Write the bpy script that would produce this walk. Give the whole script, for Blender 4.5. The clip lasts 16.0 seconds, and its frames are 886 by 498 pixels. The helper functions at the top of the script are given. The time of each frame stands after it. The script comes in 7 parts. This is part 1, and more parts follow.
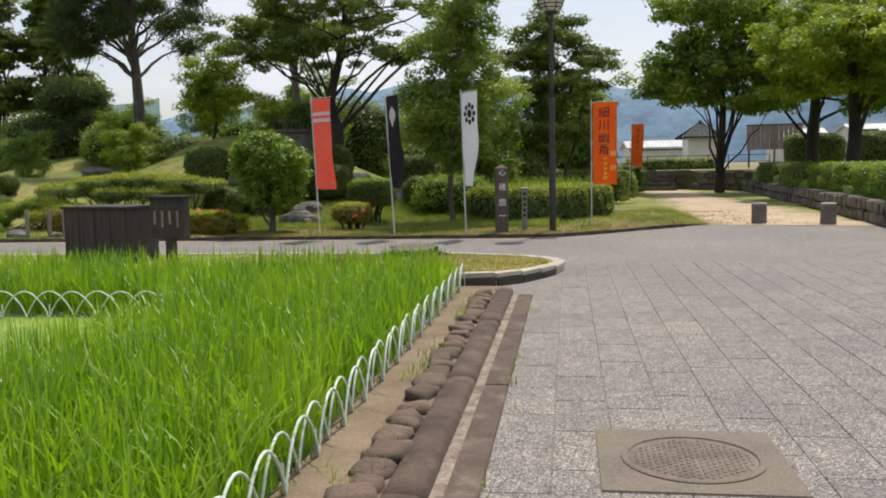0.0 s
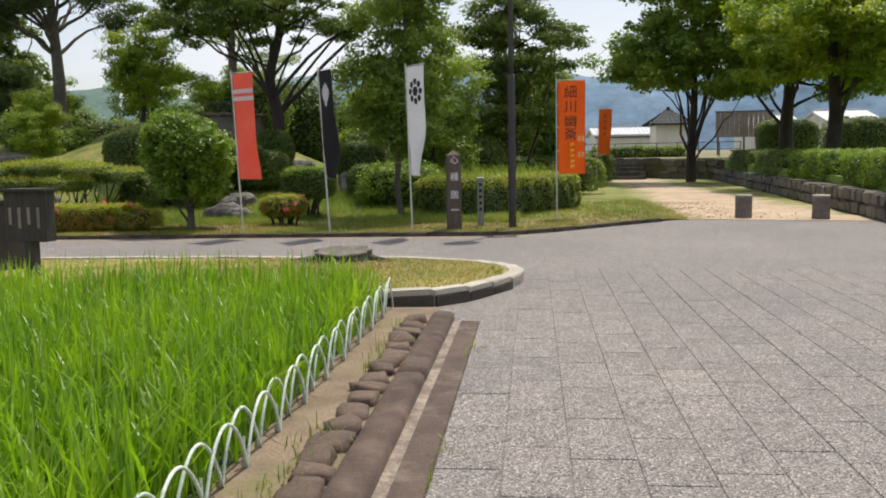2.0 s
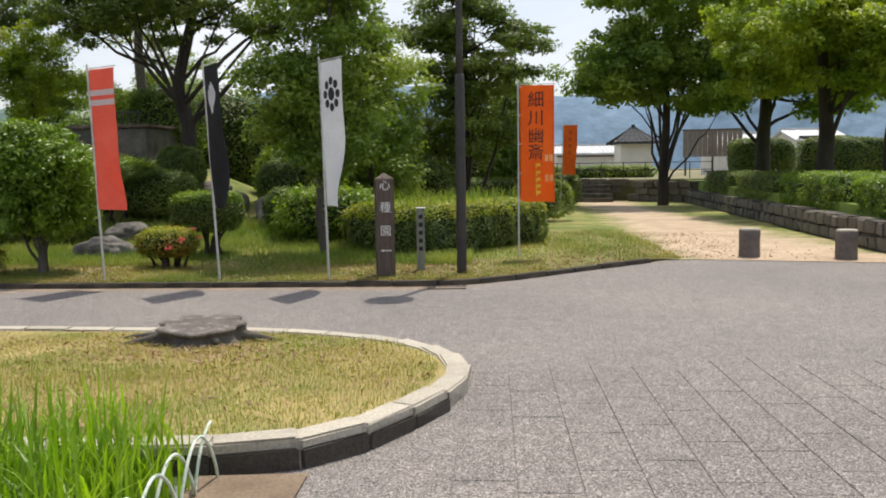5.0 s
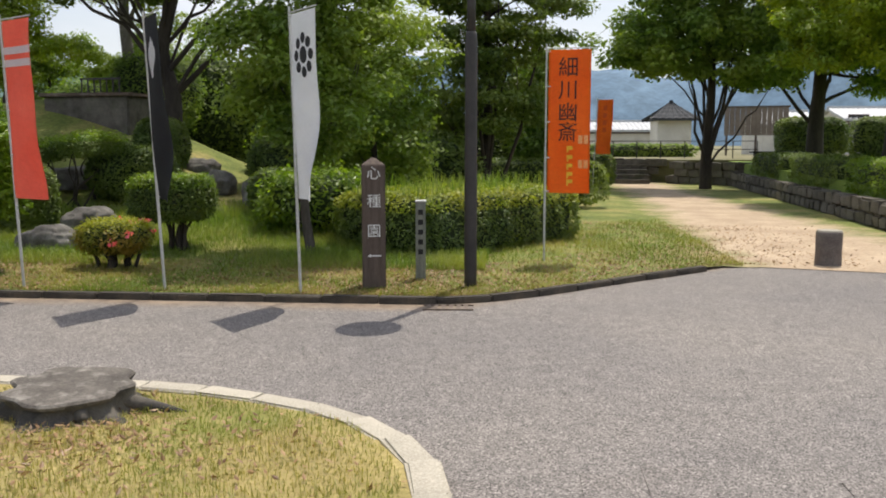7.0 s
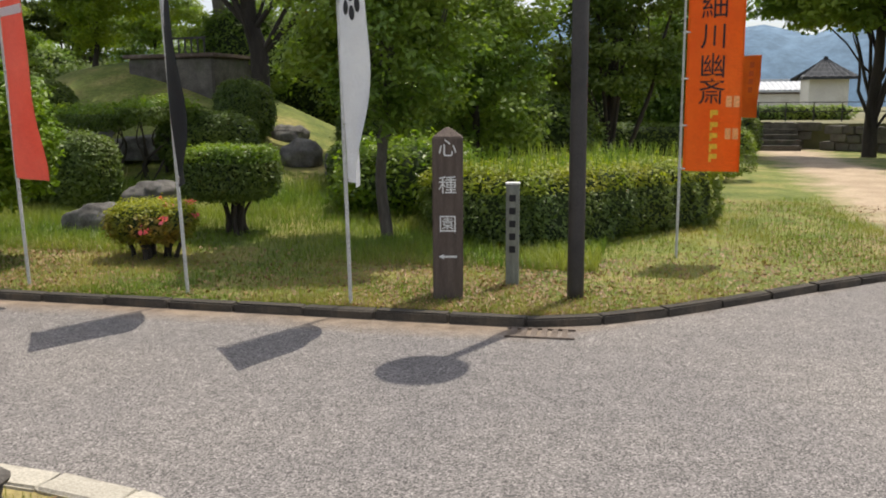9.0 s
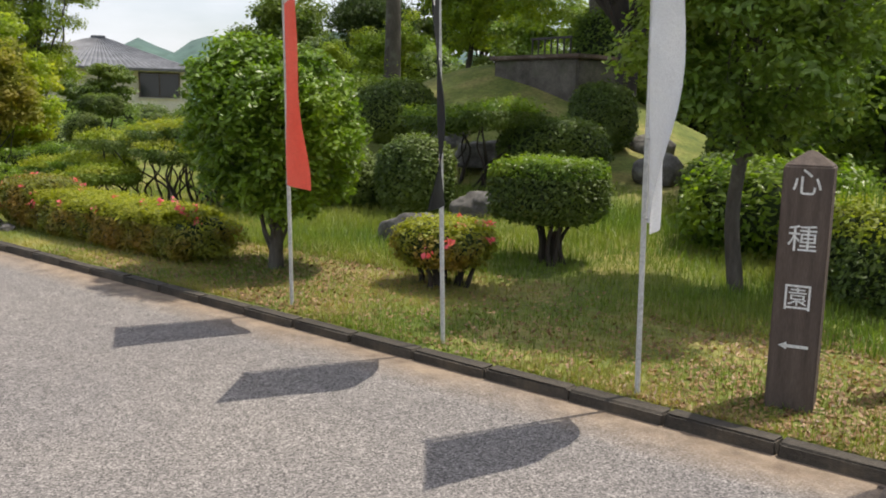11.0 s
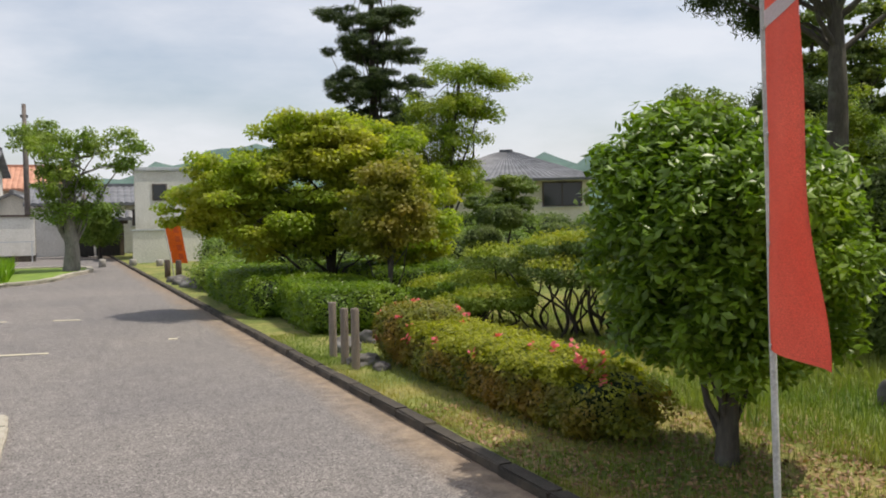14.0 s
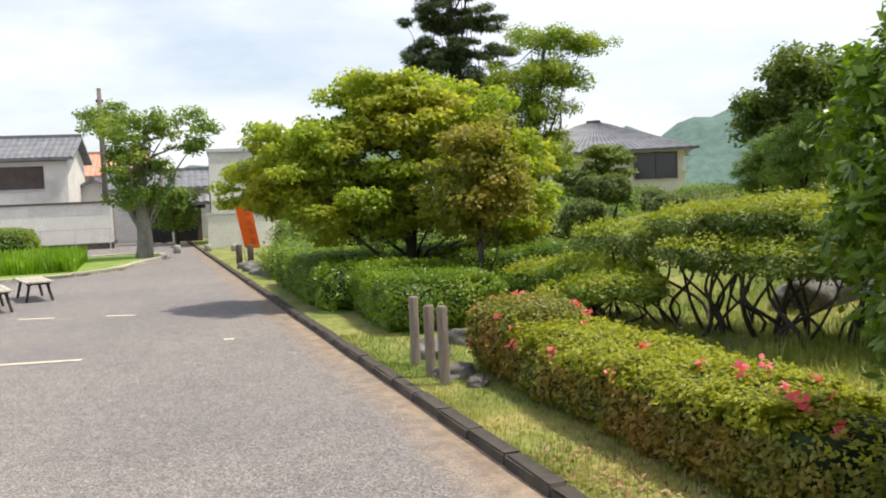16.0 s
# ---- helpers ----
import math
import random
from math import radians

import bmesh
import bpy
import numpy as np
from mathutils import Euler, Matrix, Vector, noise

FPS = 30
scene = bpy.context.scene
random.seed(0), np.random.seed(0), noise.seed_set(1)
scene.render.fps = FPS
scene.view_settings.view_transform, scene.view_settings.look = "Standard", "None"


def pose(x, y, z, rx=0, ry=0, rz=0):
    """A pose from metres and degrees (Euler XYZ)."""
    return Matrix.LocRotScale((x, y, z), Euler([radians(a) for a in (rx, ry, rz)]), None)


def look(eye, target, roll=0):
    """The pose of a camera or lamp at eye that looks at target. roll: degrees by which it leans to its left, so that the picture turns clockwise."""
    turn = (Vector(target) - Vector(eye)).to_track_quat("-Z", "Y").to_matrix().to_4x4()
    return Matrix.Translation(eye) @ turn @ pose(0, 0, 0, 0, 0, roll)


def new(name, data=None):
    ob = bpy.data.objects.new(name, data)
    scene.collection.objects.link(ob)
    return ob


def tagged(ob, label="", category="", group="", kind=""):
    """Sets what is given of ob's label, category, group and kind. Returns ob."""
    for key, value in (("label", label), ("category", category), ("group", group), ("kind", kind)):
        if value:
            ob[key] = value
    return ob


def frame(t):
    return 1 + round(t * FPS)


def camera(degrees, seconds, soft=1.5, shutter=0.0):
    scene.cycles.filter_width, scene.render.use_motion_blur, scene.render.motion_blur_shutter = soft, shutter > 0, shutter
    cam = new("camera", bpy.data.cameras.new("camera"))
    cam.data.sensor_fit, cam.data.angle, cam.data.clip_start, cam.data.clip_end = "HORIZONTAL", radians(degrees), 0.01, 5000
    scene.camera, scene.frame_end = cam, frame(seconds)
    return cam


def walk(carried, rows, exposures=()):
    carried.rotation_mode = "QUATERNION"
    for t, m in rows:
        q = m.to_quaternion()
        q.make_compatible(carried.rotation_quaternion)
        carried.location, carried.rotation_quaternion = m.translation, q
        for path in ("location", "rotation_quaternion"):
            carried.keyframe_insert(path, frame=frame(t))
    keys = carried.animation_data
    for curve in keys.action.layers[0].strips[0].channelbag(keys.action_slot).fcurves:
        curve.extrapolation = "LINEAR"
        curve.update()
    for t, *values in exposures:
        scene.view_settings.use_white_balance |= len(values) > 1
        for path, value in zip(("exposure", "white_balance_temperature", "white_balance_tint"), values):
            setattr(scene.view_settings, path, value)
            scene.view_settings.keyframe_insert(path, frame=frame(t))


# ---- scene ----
cam = camera(54.2, 16.0, soft=1.9)
PATH = [
    (0, (0.003, 0.159, 1.468), (-0.283, 2.129, 1.277), -1.2),
    (0.5, (0.057, 0.795, 1.462), (-0.218, 2.767, 1.27), -1.3),
    (1, (0.046, 1.375, 1.462), (-0.211, 3.351, 1.287), -1.5),
    (1.5, (0.064, 2.005, 1.44), (-0.155, 3.984, 1.249), -1.7),
    (2, (0.066, 2.604, 1.433), (-0.142, 4.581, 1.213), -1.1),
    (2.5, (0.084, 3.164, 1.443), (-0.104, 5.141, 1.201), -1.5),
    (3, (0.115, 3.763, 1.451), (-0.082, 5.737, 1.197), -1.2),
    (3.5, (0.095, 4.346, 1.462), (-0.075, 6.327, 1.242), -1.5),
    (4, (0.095, 5.011, 1.447), (-0.026, 6.999, 1.269), -1.7),
    (6.5, (0.211, 8.287, 1.61), (0.066, 10.27, 1.396), 0.3),
    (7, (0.246, 8.907, 1.618), (0.066, 10.884, 1.377), -0.0),
    (7.5, (0.303, 9.522, 1.645), (0.085, 11.491, 1.373), 0.4),
    (8, (0.3, 10.112, 1.632), (0.056, 12.074, 1.332), 0.3),
    (10.5, (0.273, 12.829, 1.642), (-0.794, 14.49, 1.325), 0.3),
    (11, (0.101, 13.334, 1.636), (-1.157, 14.857, 1.322), 1.3),
    (11.5, (-0.2, 13.739, 1.642), (-1.604, 15.126, 1.312), 1.7),
    (12, (-0.505, 14.056, 1.664), (-2.048, 15.291, 1.36), 0.9),
    (12.5, (-0.886, 14.292, 1.707), (-2.539, 15.394, 1.477), -0.5),
    (13, (-1.387, 14.505, 1.692), (-3.094, 15.536, 1.546), -1.7),
    (13.5, (-1.858, 14.743, 1.675), (-3.634, 15.657, 1.58), -1.6),
    (14, (-2.394, 14.983, 1.646), (-4.214, 15.809, 1.569), -1.1),
    (14.5, (-2.852, 15.175, 1.616), (-4.701, 15.933, 1.536), -1.7),
    (15, (-3.361, 15.332, 1.588), (-5.231, 16.03, 1.469), -1.7),
    (15.5, (-3.865, 15.474, 1.565), (-5.739, 16.161, 1.449), -2.1),
    (16, (-4.413, 15.625, 1.575), (-6.301, 16.275, 1.455), -2.5),
]
walk(cam, [(t, look(eye, target, roll)) for t, eye, target, roll in PATH],
     exposures=[(t, e, 6850, 11) for t, e in ((0, 0.04), (4, 0.18), (8, 0.12), (11, 0.25), (12.5, 0.3), (13.5, 0.08), (14, 0.0), (15, 0.26), (16, 0.44))])

# ---- world, sun, exposure ----
SUN_AZ, SUN_EL = 21.0, 66.0
world = bpy.data.worlds.new("sky")
scene.world = world
world.use_nodes = True
wn, wl = world.node_tree.nodes, world.node_tree.links
wn.clear()
sky = wn.new("ShaderNodeTexSky")
sky.sky_type, sky.sun_disc = "NISHITA", False
sky.sun_elevation, sky.sun_rotation = radians(SUN_EL), radians(SUN_AZ)
sky.air_density, sky.dust_density, sky.ozone_density = 1.0, 2.2, 1.0
wcoord = wn.new("ShaderNodeTexCoord")
wmap = wn.new("ShaderNodeMapping")
wmap.inputs["Scale"].default_value = (1.0, 1.0, 3.2)
wl.new(wcoord.outputs["Generated"], wmap.inputs["Vector"])
wnoise = wn.new("ShaderNodeTexNoise")
wnoise.inputs["Scale"].default_value, wnoise.inputs["Detail"].default_value = 1.9, 7.0
wnoise.inputs["Roughness"].default_value = 0.55
wl.new(wmap.outputs["Vector"], wnoise.inputs["Vector"])
wramp = wn.new("ShaderNodeValToRGB")
wramp.color_ramp.elements[0].position, wramp.color_ramp.elements[1].position = 0.30, 0.62
wl.new(wnoise.outputs["Fac"], wramp.inputs["Fac"])
wmix = wn.new("ShaderNodeMixRGB")
wmix.inputs["Color2"].default_value = (6.3, 6.6, 7.3, 1)
wscale = wn.new("ShaderNodeMath")
wscale.operation, wscale.inputs[1].default_value = "MULTIPLY", 0.76
wl.new(wramp.outputs["Color"], wscale.inputs[0])
wl.new(wscale.outputs[0], wmix.inputs["Fac"])
wl.new(sky.outputs["Color"], wmix.inputs["Color1"])
wbg = wn.new("ShaderNodeBackground")
wbg.inputs["Strength"].default_value = 0.14
wl.new(wmix.outputs["Color"], wbg.inputs["Color"])
wout = wn.new("ShaderNodeOutputWorld")
wl.new(wbg.outputs["Background"], wout.inputs["Surface"])

sun_data = bpy.data.lights.new("sun", "SUN")
sun_data.energy, sun_data.angle, sun_data.color = 3.9, radians(0.55), (1.0, 0.95, 0.86)
sun = new("sun", sun_data)
_d = Vector((math.sin(radians(SUN_AZ)) * math.cos(radians(SUN_EL)), math.cos(radians(SUN_AZ)) * math.cos(radians(SUN_EL)), math.sin(radians(SUN_EL))))
sun.matrix_world = look(_d * 60, (0, 0, 0))
scene.view_settings.exposure = 0.0


# ---- materials ----
def nodes_of(name):
    m = bpy.data.materials.new(name)
    m.use_nodes = True
    nt = m.node_tree
    return m, nt, nt.nodes["Principled BSDF"]


def ramp_node(nt, fac, stops):
    r = nt.nodes.new("ShaderNodeValToRGB")
    el = r.color_ramp.elements
    while len(el) < len(stops):
        el.new(0.5)
    for e, (p, c) in zip(el, stops):
        e.position, e.color = p, (*c, 1)
    nt.links.new(fac, r.inputs["Fac"])
    return r


def noise_node(nt, scale, detail=4.0, rough=0.6, coord=None, stretch=None):
    if coord is None:
        coord = nt.nodes.new("ShaderNodeTexCoord").outputs["Object"]
    if stretch:
        mp = nt.nodes.new("ShaderNodeMapping")
        mp.inputs["Scale"].default_value = stretch
        nt.links.new(coord, mp.inputs["Vector"])
        coord = mp.outputs["Vector"]
    n = nt.nodes.new("ShaderNodeTexNoise")
    n.inputs["Scale"].default_value, n.inputs["Detail"].default_value, n.inputs["Roughness"].default_value = scale, detail, rough
    nt.links.new(coord, n.inputs["Vector"])
    return n


def mix_color(nt, fac, a, b, mode="MIX"):
    m = nt.nodes.new("ShaderNodeMixRGB")
    m.blend_type = mode
    for sock, v in (("Fac", fac), ("Color1", a), ("Color2", b)):
        if isinstance(v, (int, float)):
            m.inputs[sock].default_value = v
        elif isinstance(v, tuple):
            m.inputs[sock].default_value = (*v, 1)
        else:
            nt.links.new(v, m.inputs[sock])
    return m.outputs["Color"]


def bump_to(nt, bsdf, height, strength, distance=0.01):
    b = nt.nodes.new("ShaderNodeBump")
    b.inputs["Strength"].default_value, b.inputs["Distance"].default_value = strength, distance
    nt.links.new(height, b.inputs["Height"])
    nt.links.new(b.outputs["Normal"], bsdf.inputs["Normal"])


def surface(name, dark, light, coarse=1.5, fine=40.0, rough=0.85, bump=0.4, metal=0.0, stain=None, stain_scale=0.6, stretch=None, vary=0.0):
    """A surface with coarse mottling, fine grain, optional stains and a little change from object to object."""
    m, nt, bsdf = nodes_of(name)
    a = noise_node(nt, coarse, 5.0, 0.6, stretch=stretch)
    b = noise_node(nt, fine, 3.0, 0.7, stretch=stretch)
    col = ramp_node(nt, a.outputs["Fac"], [(0.3, dark), (0.7, light)]).outputs["Color"]
    grain = ramp_node(nt, b.outputs["Fac"], [(0.3, (0.72, 0.72, 0.72)), (0.7, (1.22, 1.22, 1.22))]).outputs["Color"]
    col = mix_color(nt, 1.0, col, grain, "MULTIPLY")
    if stain:
        s = noise_node(nt, stain_scale, 6.0, 0.65)
        f = ramp_node(nt, s.outputs["Fac"], [(0.52, (0, 0, 0)), (0.68, (0.85, 0.85, 0.85))]).outputs["Color"]
        col = mix_color(nt, f, col, stain)
    if vary:
        oi = nt.nodes.new("ShaderNodeObjectInfo")
        v = ramp_node(nt, oi.outputs["Random"], [(0.0, (1 - vary,) * 3), (1.0, (1 + vary,) * 3)]).outputs["Color"]
        col = mix_color(nt, 1.0, col, v, "MULTIPLY")
    nt.links.new(col, bsdf.inputs["Base Color"])
    bsdf.inputs["Roughness"].default_value, bsdf.inputs["Metallic"].default_value = rough, metal
    if bump:
        bump_to(nt, bsdf, b.outputs["Fac"], bump)
    return m


def leaf_material(name, dark, light, tip=None, rough=0.5, glow=0.35, patch=0.8):
    """Leaves: every leaf differs a little, and whole boughs differ from one another; light also passes through."""
    m, nt, bsdf = nodes_of(name)
    geo = nt.nodes.new("ShaderNodeNewGeometry")
    col = ramp_node(nt, geo.outputs["Random Per Island"], [(0.0, dark), (1.0, light)]).outputs["Color"]
    if tip:
        n = noise_node(nt, patch, 3.0, 0.5)
        f = ramp_node(nt, n.outputs["Fac"], [(0.42, (0, 0, 0)), (0.66, (0.9, 0.9, 0.9))]).outputs["Color"]
        col = mix_color(nt, f, col, tip)
    nt.links.new(col, bsdf.inputs["Base Color"])
    bsdf.inputs["Roughness"].default_value = rough
    tr = nt.nodes.new("ShaderNodeBsdfTranslucent")
    bright = mix_color(nt, 1.0, col, (1.25, 1.35, 0.6), "MULTIPLY")
    nt.links.new(bright, tr.inputs["Color"])
    mx = nt.nodes.new("ShaderNodeMixShader")
    mx.inputs["Fac"].default_value = glow
    out = nt.nodes["Material Output"]
    nt.links.new(bsdf.outputs["BSDF"], mx.inputs[1])
    nt.links.new(tr.outputs["BSDF"], mx.inputs[2])
    nt.links.new(mx.outputs["Shader"], out.inputs["Surface"])
    return m


M = {}
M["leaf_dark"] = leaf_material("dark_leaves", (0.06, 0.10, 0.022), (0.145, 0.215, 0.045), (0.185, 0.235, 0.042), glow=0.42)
M["leaf_mid"] = leaf_material("mid_green_leaves", (0.09, 0.15, 0.024), (0.20, 0.31, 0.055), (0.27, 0.34, 0.055), glow=0.45)
M["leaf_fresh"] = leaf_material("fresh_green_leaves", (0.12, 0.19, 0.016), (0.24, 0.34, 0.03), (0.34, 0.38, 0.03), glow=0.45)
M["leaf_maple"] = leaf_material("maple_leaves", (0.19, 0.26, 0.025), (0.36, 0.45, 0.05), (0.45, 0.42, 0.055), glow=0.6, patch=0.9)
M["leaf_gloss"] = leaf_material("glossy_leaves", (0.07, 0.13, 0.012), (0.19, 0.31, 0.03), (0.25, 0.35, 0.03), rough=0.38, glow=0.42)
M["leaf_pine"] = leaf_material("pine_needles", (0.025, 0.05, 0.014), (0.085, 0.125, 0.035), rough=0.6, glow=0.35)
M["leaf_box"] = leaf_material("clipped_hedge_leaves", (0.07, 0.13, 0.013), (0.17, 0.28, 0.024), (0.24, 0.33, 0.024), rough=0.4, glow=0.5, patch=2.0)
M["leaf_yellow"] = leaf_material("yellow_green_leaves", (0.21, 0.24, 0.012), (0.40, 0.40, 0.022), glow=0.45)
M["leaf_top"] = leaf_material("lime_green_leaves", (0.15, 0.21, 0.014), (0.31, 0.37, 0.026), (0.36, 0.36, 0.03), glow=0.45, patch=1.6)
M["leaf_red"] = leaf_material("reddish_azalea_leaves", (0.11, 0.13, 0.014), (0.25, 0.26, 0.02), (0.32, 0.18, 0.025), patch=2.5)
M["leaf_iris"] = leaf_material("iris_blades", (0.09, 0.19, 0.01), (0.22, 0.39, 0.022), (0.28, 0.42, 0.025), rough=0.42, glow=0.45, patch=1.4)
M["grass_blade"] = leaf_material("grass_blades", (0.08, 0.14, 0.015), (0.21, 0.28, 0.035), (0.38, 0.33, 0.10), glow=0.42, patch=0.7)
M["grass_dry"] = leaf_material("dry_grass_blades", (0.22, 0.22, 0.05), (0.46, 0.38, 0.14), (0.20, 0.25, 0.045), glow=0.35, patch=0.9)
M["grass_tall"] = leaf_material("tall_green_grass_blades", (0.08, 0.14, 0.02), (0.21, 0.31, 0.045), (0.32, 0.34, 0.085), glow=0.42, patch=0.8)
M["petal"] = leaf_material("azalea_petals", (0.75, 0.10, 0.15), (0.90, 0.22, 0.26), glow=0.4)
# Shade inside the shrubs is put into this near-black green.
M["core"] = surface("core_with_painted_shade", (0.018, 0.03, 0.010), (0.042, 0.066, 0.018), 6.0, 40.0, 0.95, 0.6)
M["bark"] = surface("bark", (0.05, 0.042, 0.034), (0.13, 0.115, 0.095), 3.0, 30.0, 0.95, 1.0, stretch=(1, 1, 0.25), stain=(0.16, 0.17, 0.13), stain_scale=2.0)
M["bark_dark"] = surface("dark_bark", (0.025, 0.02, 0.016), (0.065, 0.053, 0.042), 3.0, 30.0, 0.95, 1.0, stretch=(1, 1, 0.25))
M["bark_grey"] = surface("pale_grey_bark", (0.16, 0.145, 0.125), (0.28, 0.26, 0.23), 3.0, 26.0, 0.95, 0.9, stretch=(1, 1, 0.3), stain=(0.10, 0.11, 0.08), stain_scale=2.5)
M["concrete"] = surface("weathered_concrete", (0.24, 0.225, 0.20), (0.38, 0.36, 0.325), 2.0, 60.0, 0.9, 0.35, stain=(0.14, 0.13, 0.11), stain_scale=1.4, vary=0.08)
M["kerb_top"] = surface("pale_kerb_stone", (0.36, 0.33, 0.27), (0.52, 0.48, 0.40), 3.0, 70.0, 0.9, 0.4, stain=(0.20, 0.18, 0.14), stain_scale=2.2, vary=0.12)
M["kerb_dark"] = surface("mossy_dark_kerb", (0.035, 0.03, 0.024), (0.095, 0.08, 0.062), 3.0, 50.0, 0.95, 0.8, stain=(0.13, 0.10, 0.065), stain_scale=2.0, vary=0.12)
M["brown_stone"] = surface("soil_stained_stone", (0.085, 0.058, 0.044), (0.175, 0.122, 0.092), 4.0, 50.0, 0.92, 0.7, stain=(0.075, 0.055, 0.042), stain_scale=3.0, vary=0.22)
M["brown_concrete"] = surface("soil_stained_concrete", (0.085, 0.06, 0.047), (0.165, 0.12, 0.095), 2.0, 60.0, 0.92, 0.6, stain=(0.30, 0.26, 0.22), stain_scale=2.6, vary=0.08)
M["drain_bar"] = surface("dark_mossy_drain_edge", (0.050, 0.033, 0.026), (0.115, 0.078, 0.060), 5.0, 60.0, 0.93, 0.9, stain=(0.15, 0.105, 0.08), stain_scale=3.0, vary=0.1)
M["drain_slab"] = surface("dirty_drain_lid", (0.058, 0.040, 0.032), (0.115, 0.080, 0.063), 3.0, 60.0, 0.93, 0.7, stain=(0.17, 0.13, 0.105), stain_scale=3.4, vary=0.1)
M["silt"] = surface("pale_dry_silt", (0.12, 0.09, 0.07), (0.36, 0.30, 0.245), 5.0, 40.0, 0.97, 0.7, stain=(0.09, 0.07, 0.05), stain_scale=6.0)
M["stump_top"] = surface("grey_sawn_stump_top", (0.075, 0.066, 0.058), (0.165, 0.148, 0.13), 5.0, 45.0, 0.95, 0.8, stain=(0.30, 0.28, 0.25), stain_scale=7.0)
M["soil"] = surface("dry_soil", (0.15, 0.107, 0.072), (0.27, 0.205, 0.145), 2.5, 45.0, 0.98, 0.7, stain=(0.16, 0.15, 0.06), stain_scale=1.6)
M["rock_dark"] = surface("dark_lichened_rock", (0.025, 0.023, 0.02), (0.10, 0.09, 0.078), 4.0, 30.0, 0.9, 1.0, stain=(0.13, 0.115, 0.09), stain_scale=5.0)
M["rock"] = surface("garden_rock", (0.06, 0.055, 0.05), (0.19, 0.18, 0.165), 4.0, 30.0, 0.9, 1.0, stain=(0.27, 0.265, 0.24), stain_scale=3.0)
M["wall_stone"] = surface("rough_wall_stone", (0.055, 0.049, 0.041), (0.165, 0.148, 0.125), 3.0, 30.0, 0.93, 0.9, stain=(0.07, 0.08, 0.045), stain_scale=2.0, vary=0.25)
M["wood_sign"] = surface("dark_weathered_wood", (0.075, 0.055, 0.045), (0.14, 0.105, 0.085), 4.0, 40.0, 0.85, 0.6, stretch=(6, 6, 0.6))
M["wood_grey"] = surface("grey_weathered_wood", (0.15, 0.12, 0.095), (0.30, 0.25, 0.20), 4.0, 45.0, 0.9, 0.6, stretch=(6, 6, 0.6), vary=0.1)
M["green_post"] = surface("pale_grey_green_wood", (0.16, 0.17, 0.145), (0.27, 0.28, 0.24), 4.0, 45.0, 0.88, 0.5, stretch=(6, 6, 0.6))
M["black_wood"] = surface("blackened_wood", (0.02, 0.018, 0.017), (0.05, 0.045, 0.042), 4.0, 45.0, 0.75, 0.5, stretch=(6, 6, 0.6))
M["white_paint"] = surface("white_lettering_paint", (0.66, 0.66, 0.63), (0.82, 0.82, 0.80), 6.0, 60.0, 0.7, 0.0)
M["lamp_metal"] = surface("dark_brown_painted_steel", (0.022, 0.019, 0.018), (0.045, 0.038, 0.035), 4.0, 60.0, 0.5, 0.1)
M["pole_metal"] = surface("pale_flagpole_paint", (0.42, 0.42, 0.40), (0.62, 0.62, 0.60), 5.0, 60.0, 0.4, 0.0)
M["fence_wire"] = surface("whitish_green_plastic_wire", (0.50, 0.60, 0.50), (0.72, 0.78, 0.70), 6.0, 60.0, 0.45, 0.0)
M["iron"] = surface("rusty_cast_iron", (0.10, 0.075, 0.06), (0.20, 0.16, 0.13), 5.0, 60.0, 0.7, 0.6, metal=0.3)
M["plaster"] = surface("white_plaster", (0.62, 0.60, 0.55), (0.78, 0.76, 0.71), 0.8, 20.0, 0.9, 0.1, stain=(0.50, 0.47, 0.41), stain_scale=0.5)
M["plaster_pink"] = surface("pale_pink_siding", (0.55, 0.46, 0.41), (0.66, 0.57, 0.51), 0.8, 20.0, 0.9, 0.1)
M["roof_grey"] = surface("grey_glazed_roof_tile", (0.10, 0.105, 0.115), (0.20, 0.205, 0.22), 2.0, 20.0, 0.5, 0.2)
M["roof_salmon"] = surface("salmon_roof_tile", (0.42, 0.20, 0.13), (0.56, 0.29, 0.19), 2.0, 20.0, 0.7, 0.2)
M["roof_light"] = surface("pale_sheet_roof", (0.42, 0.44, 0.46), (0.58, 0.60, 0.62), 1.0, 20.0, 0.5, 0.1)
M["shutter"] = surface("dark_brown_shutter", (0.07, 0.05, 0.042), (0.12, 0.09, 0.075), 3.0, 30.0, 0.7, 0.2)
M["board_brown"] = surface("brown_board_fence", (0.15, 0.12, 0.10), (0.24, 0.20, 0.17), 1.0, 20.0, 0.85, 0.3)
M["bench_top"] = surface("pale_bench_slats", (0.36, 0.33, 0.27), (0.52, 0.48, 0.41), 4.0, 40.0, 0.8, 0.3)


def cloth(name, dark, light):
    m = surface(name, dark, light, 3.0, 160.0, 0.75, 0.1)
    nt = m.node_tree
    bsdf = nt.nodes["Principled BSDF"]
    col = bsdf.inputs["Base Color"].links[0].from_socket
    tr = nt.nodes.new("ShaderNodeBsdfTranslucent")
    nt.links.new(col, tr.inputs["Color"])
    mx = nt.nodes.new("ShaderNodeMixShader")
    mx.inputs["Fac"].default_value = 0.4
    nt.links.new(bsdf.outputs["BSDF"], mx.inputs[1])
    nt.links.new(tr.outputs["BSDF"], mx.inputs[2])
    nt.links.new(mx.outputs["Shader"], nt.nodes["Material Output"].inputs["Surface"])
    return m


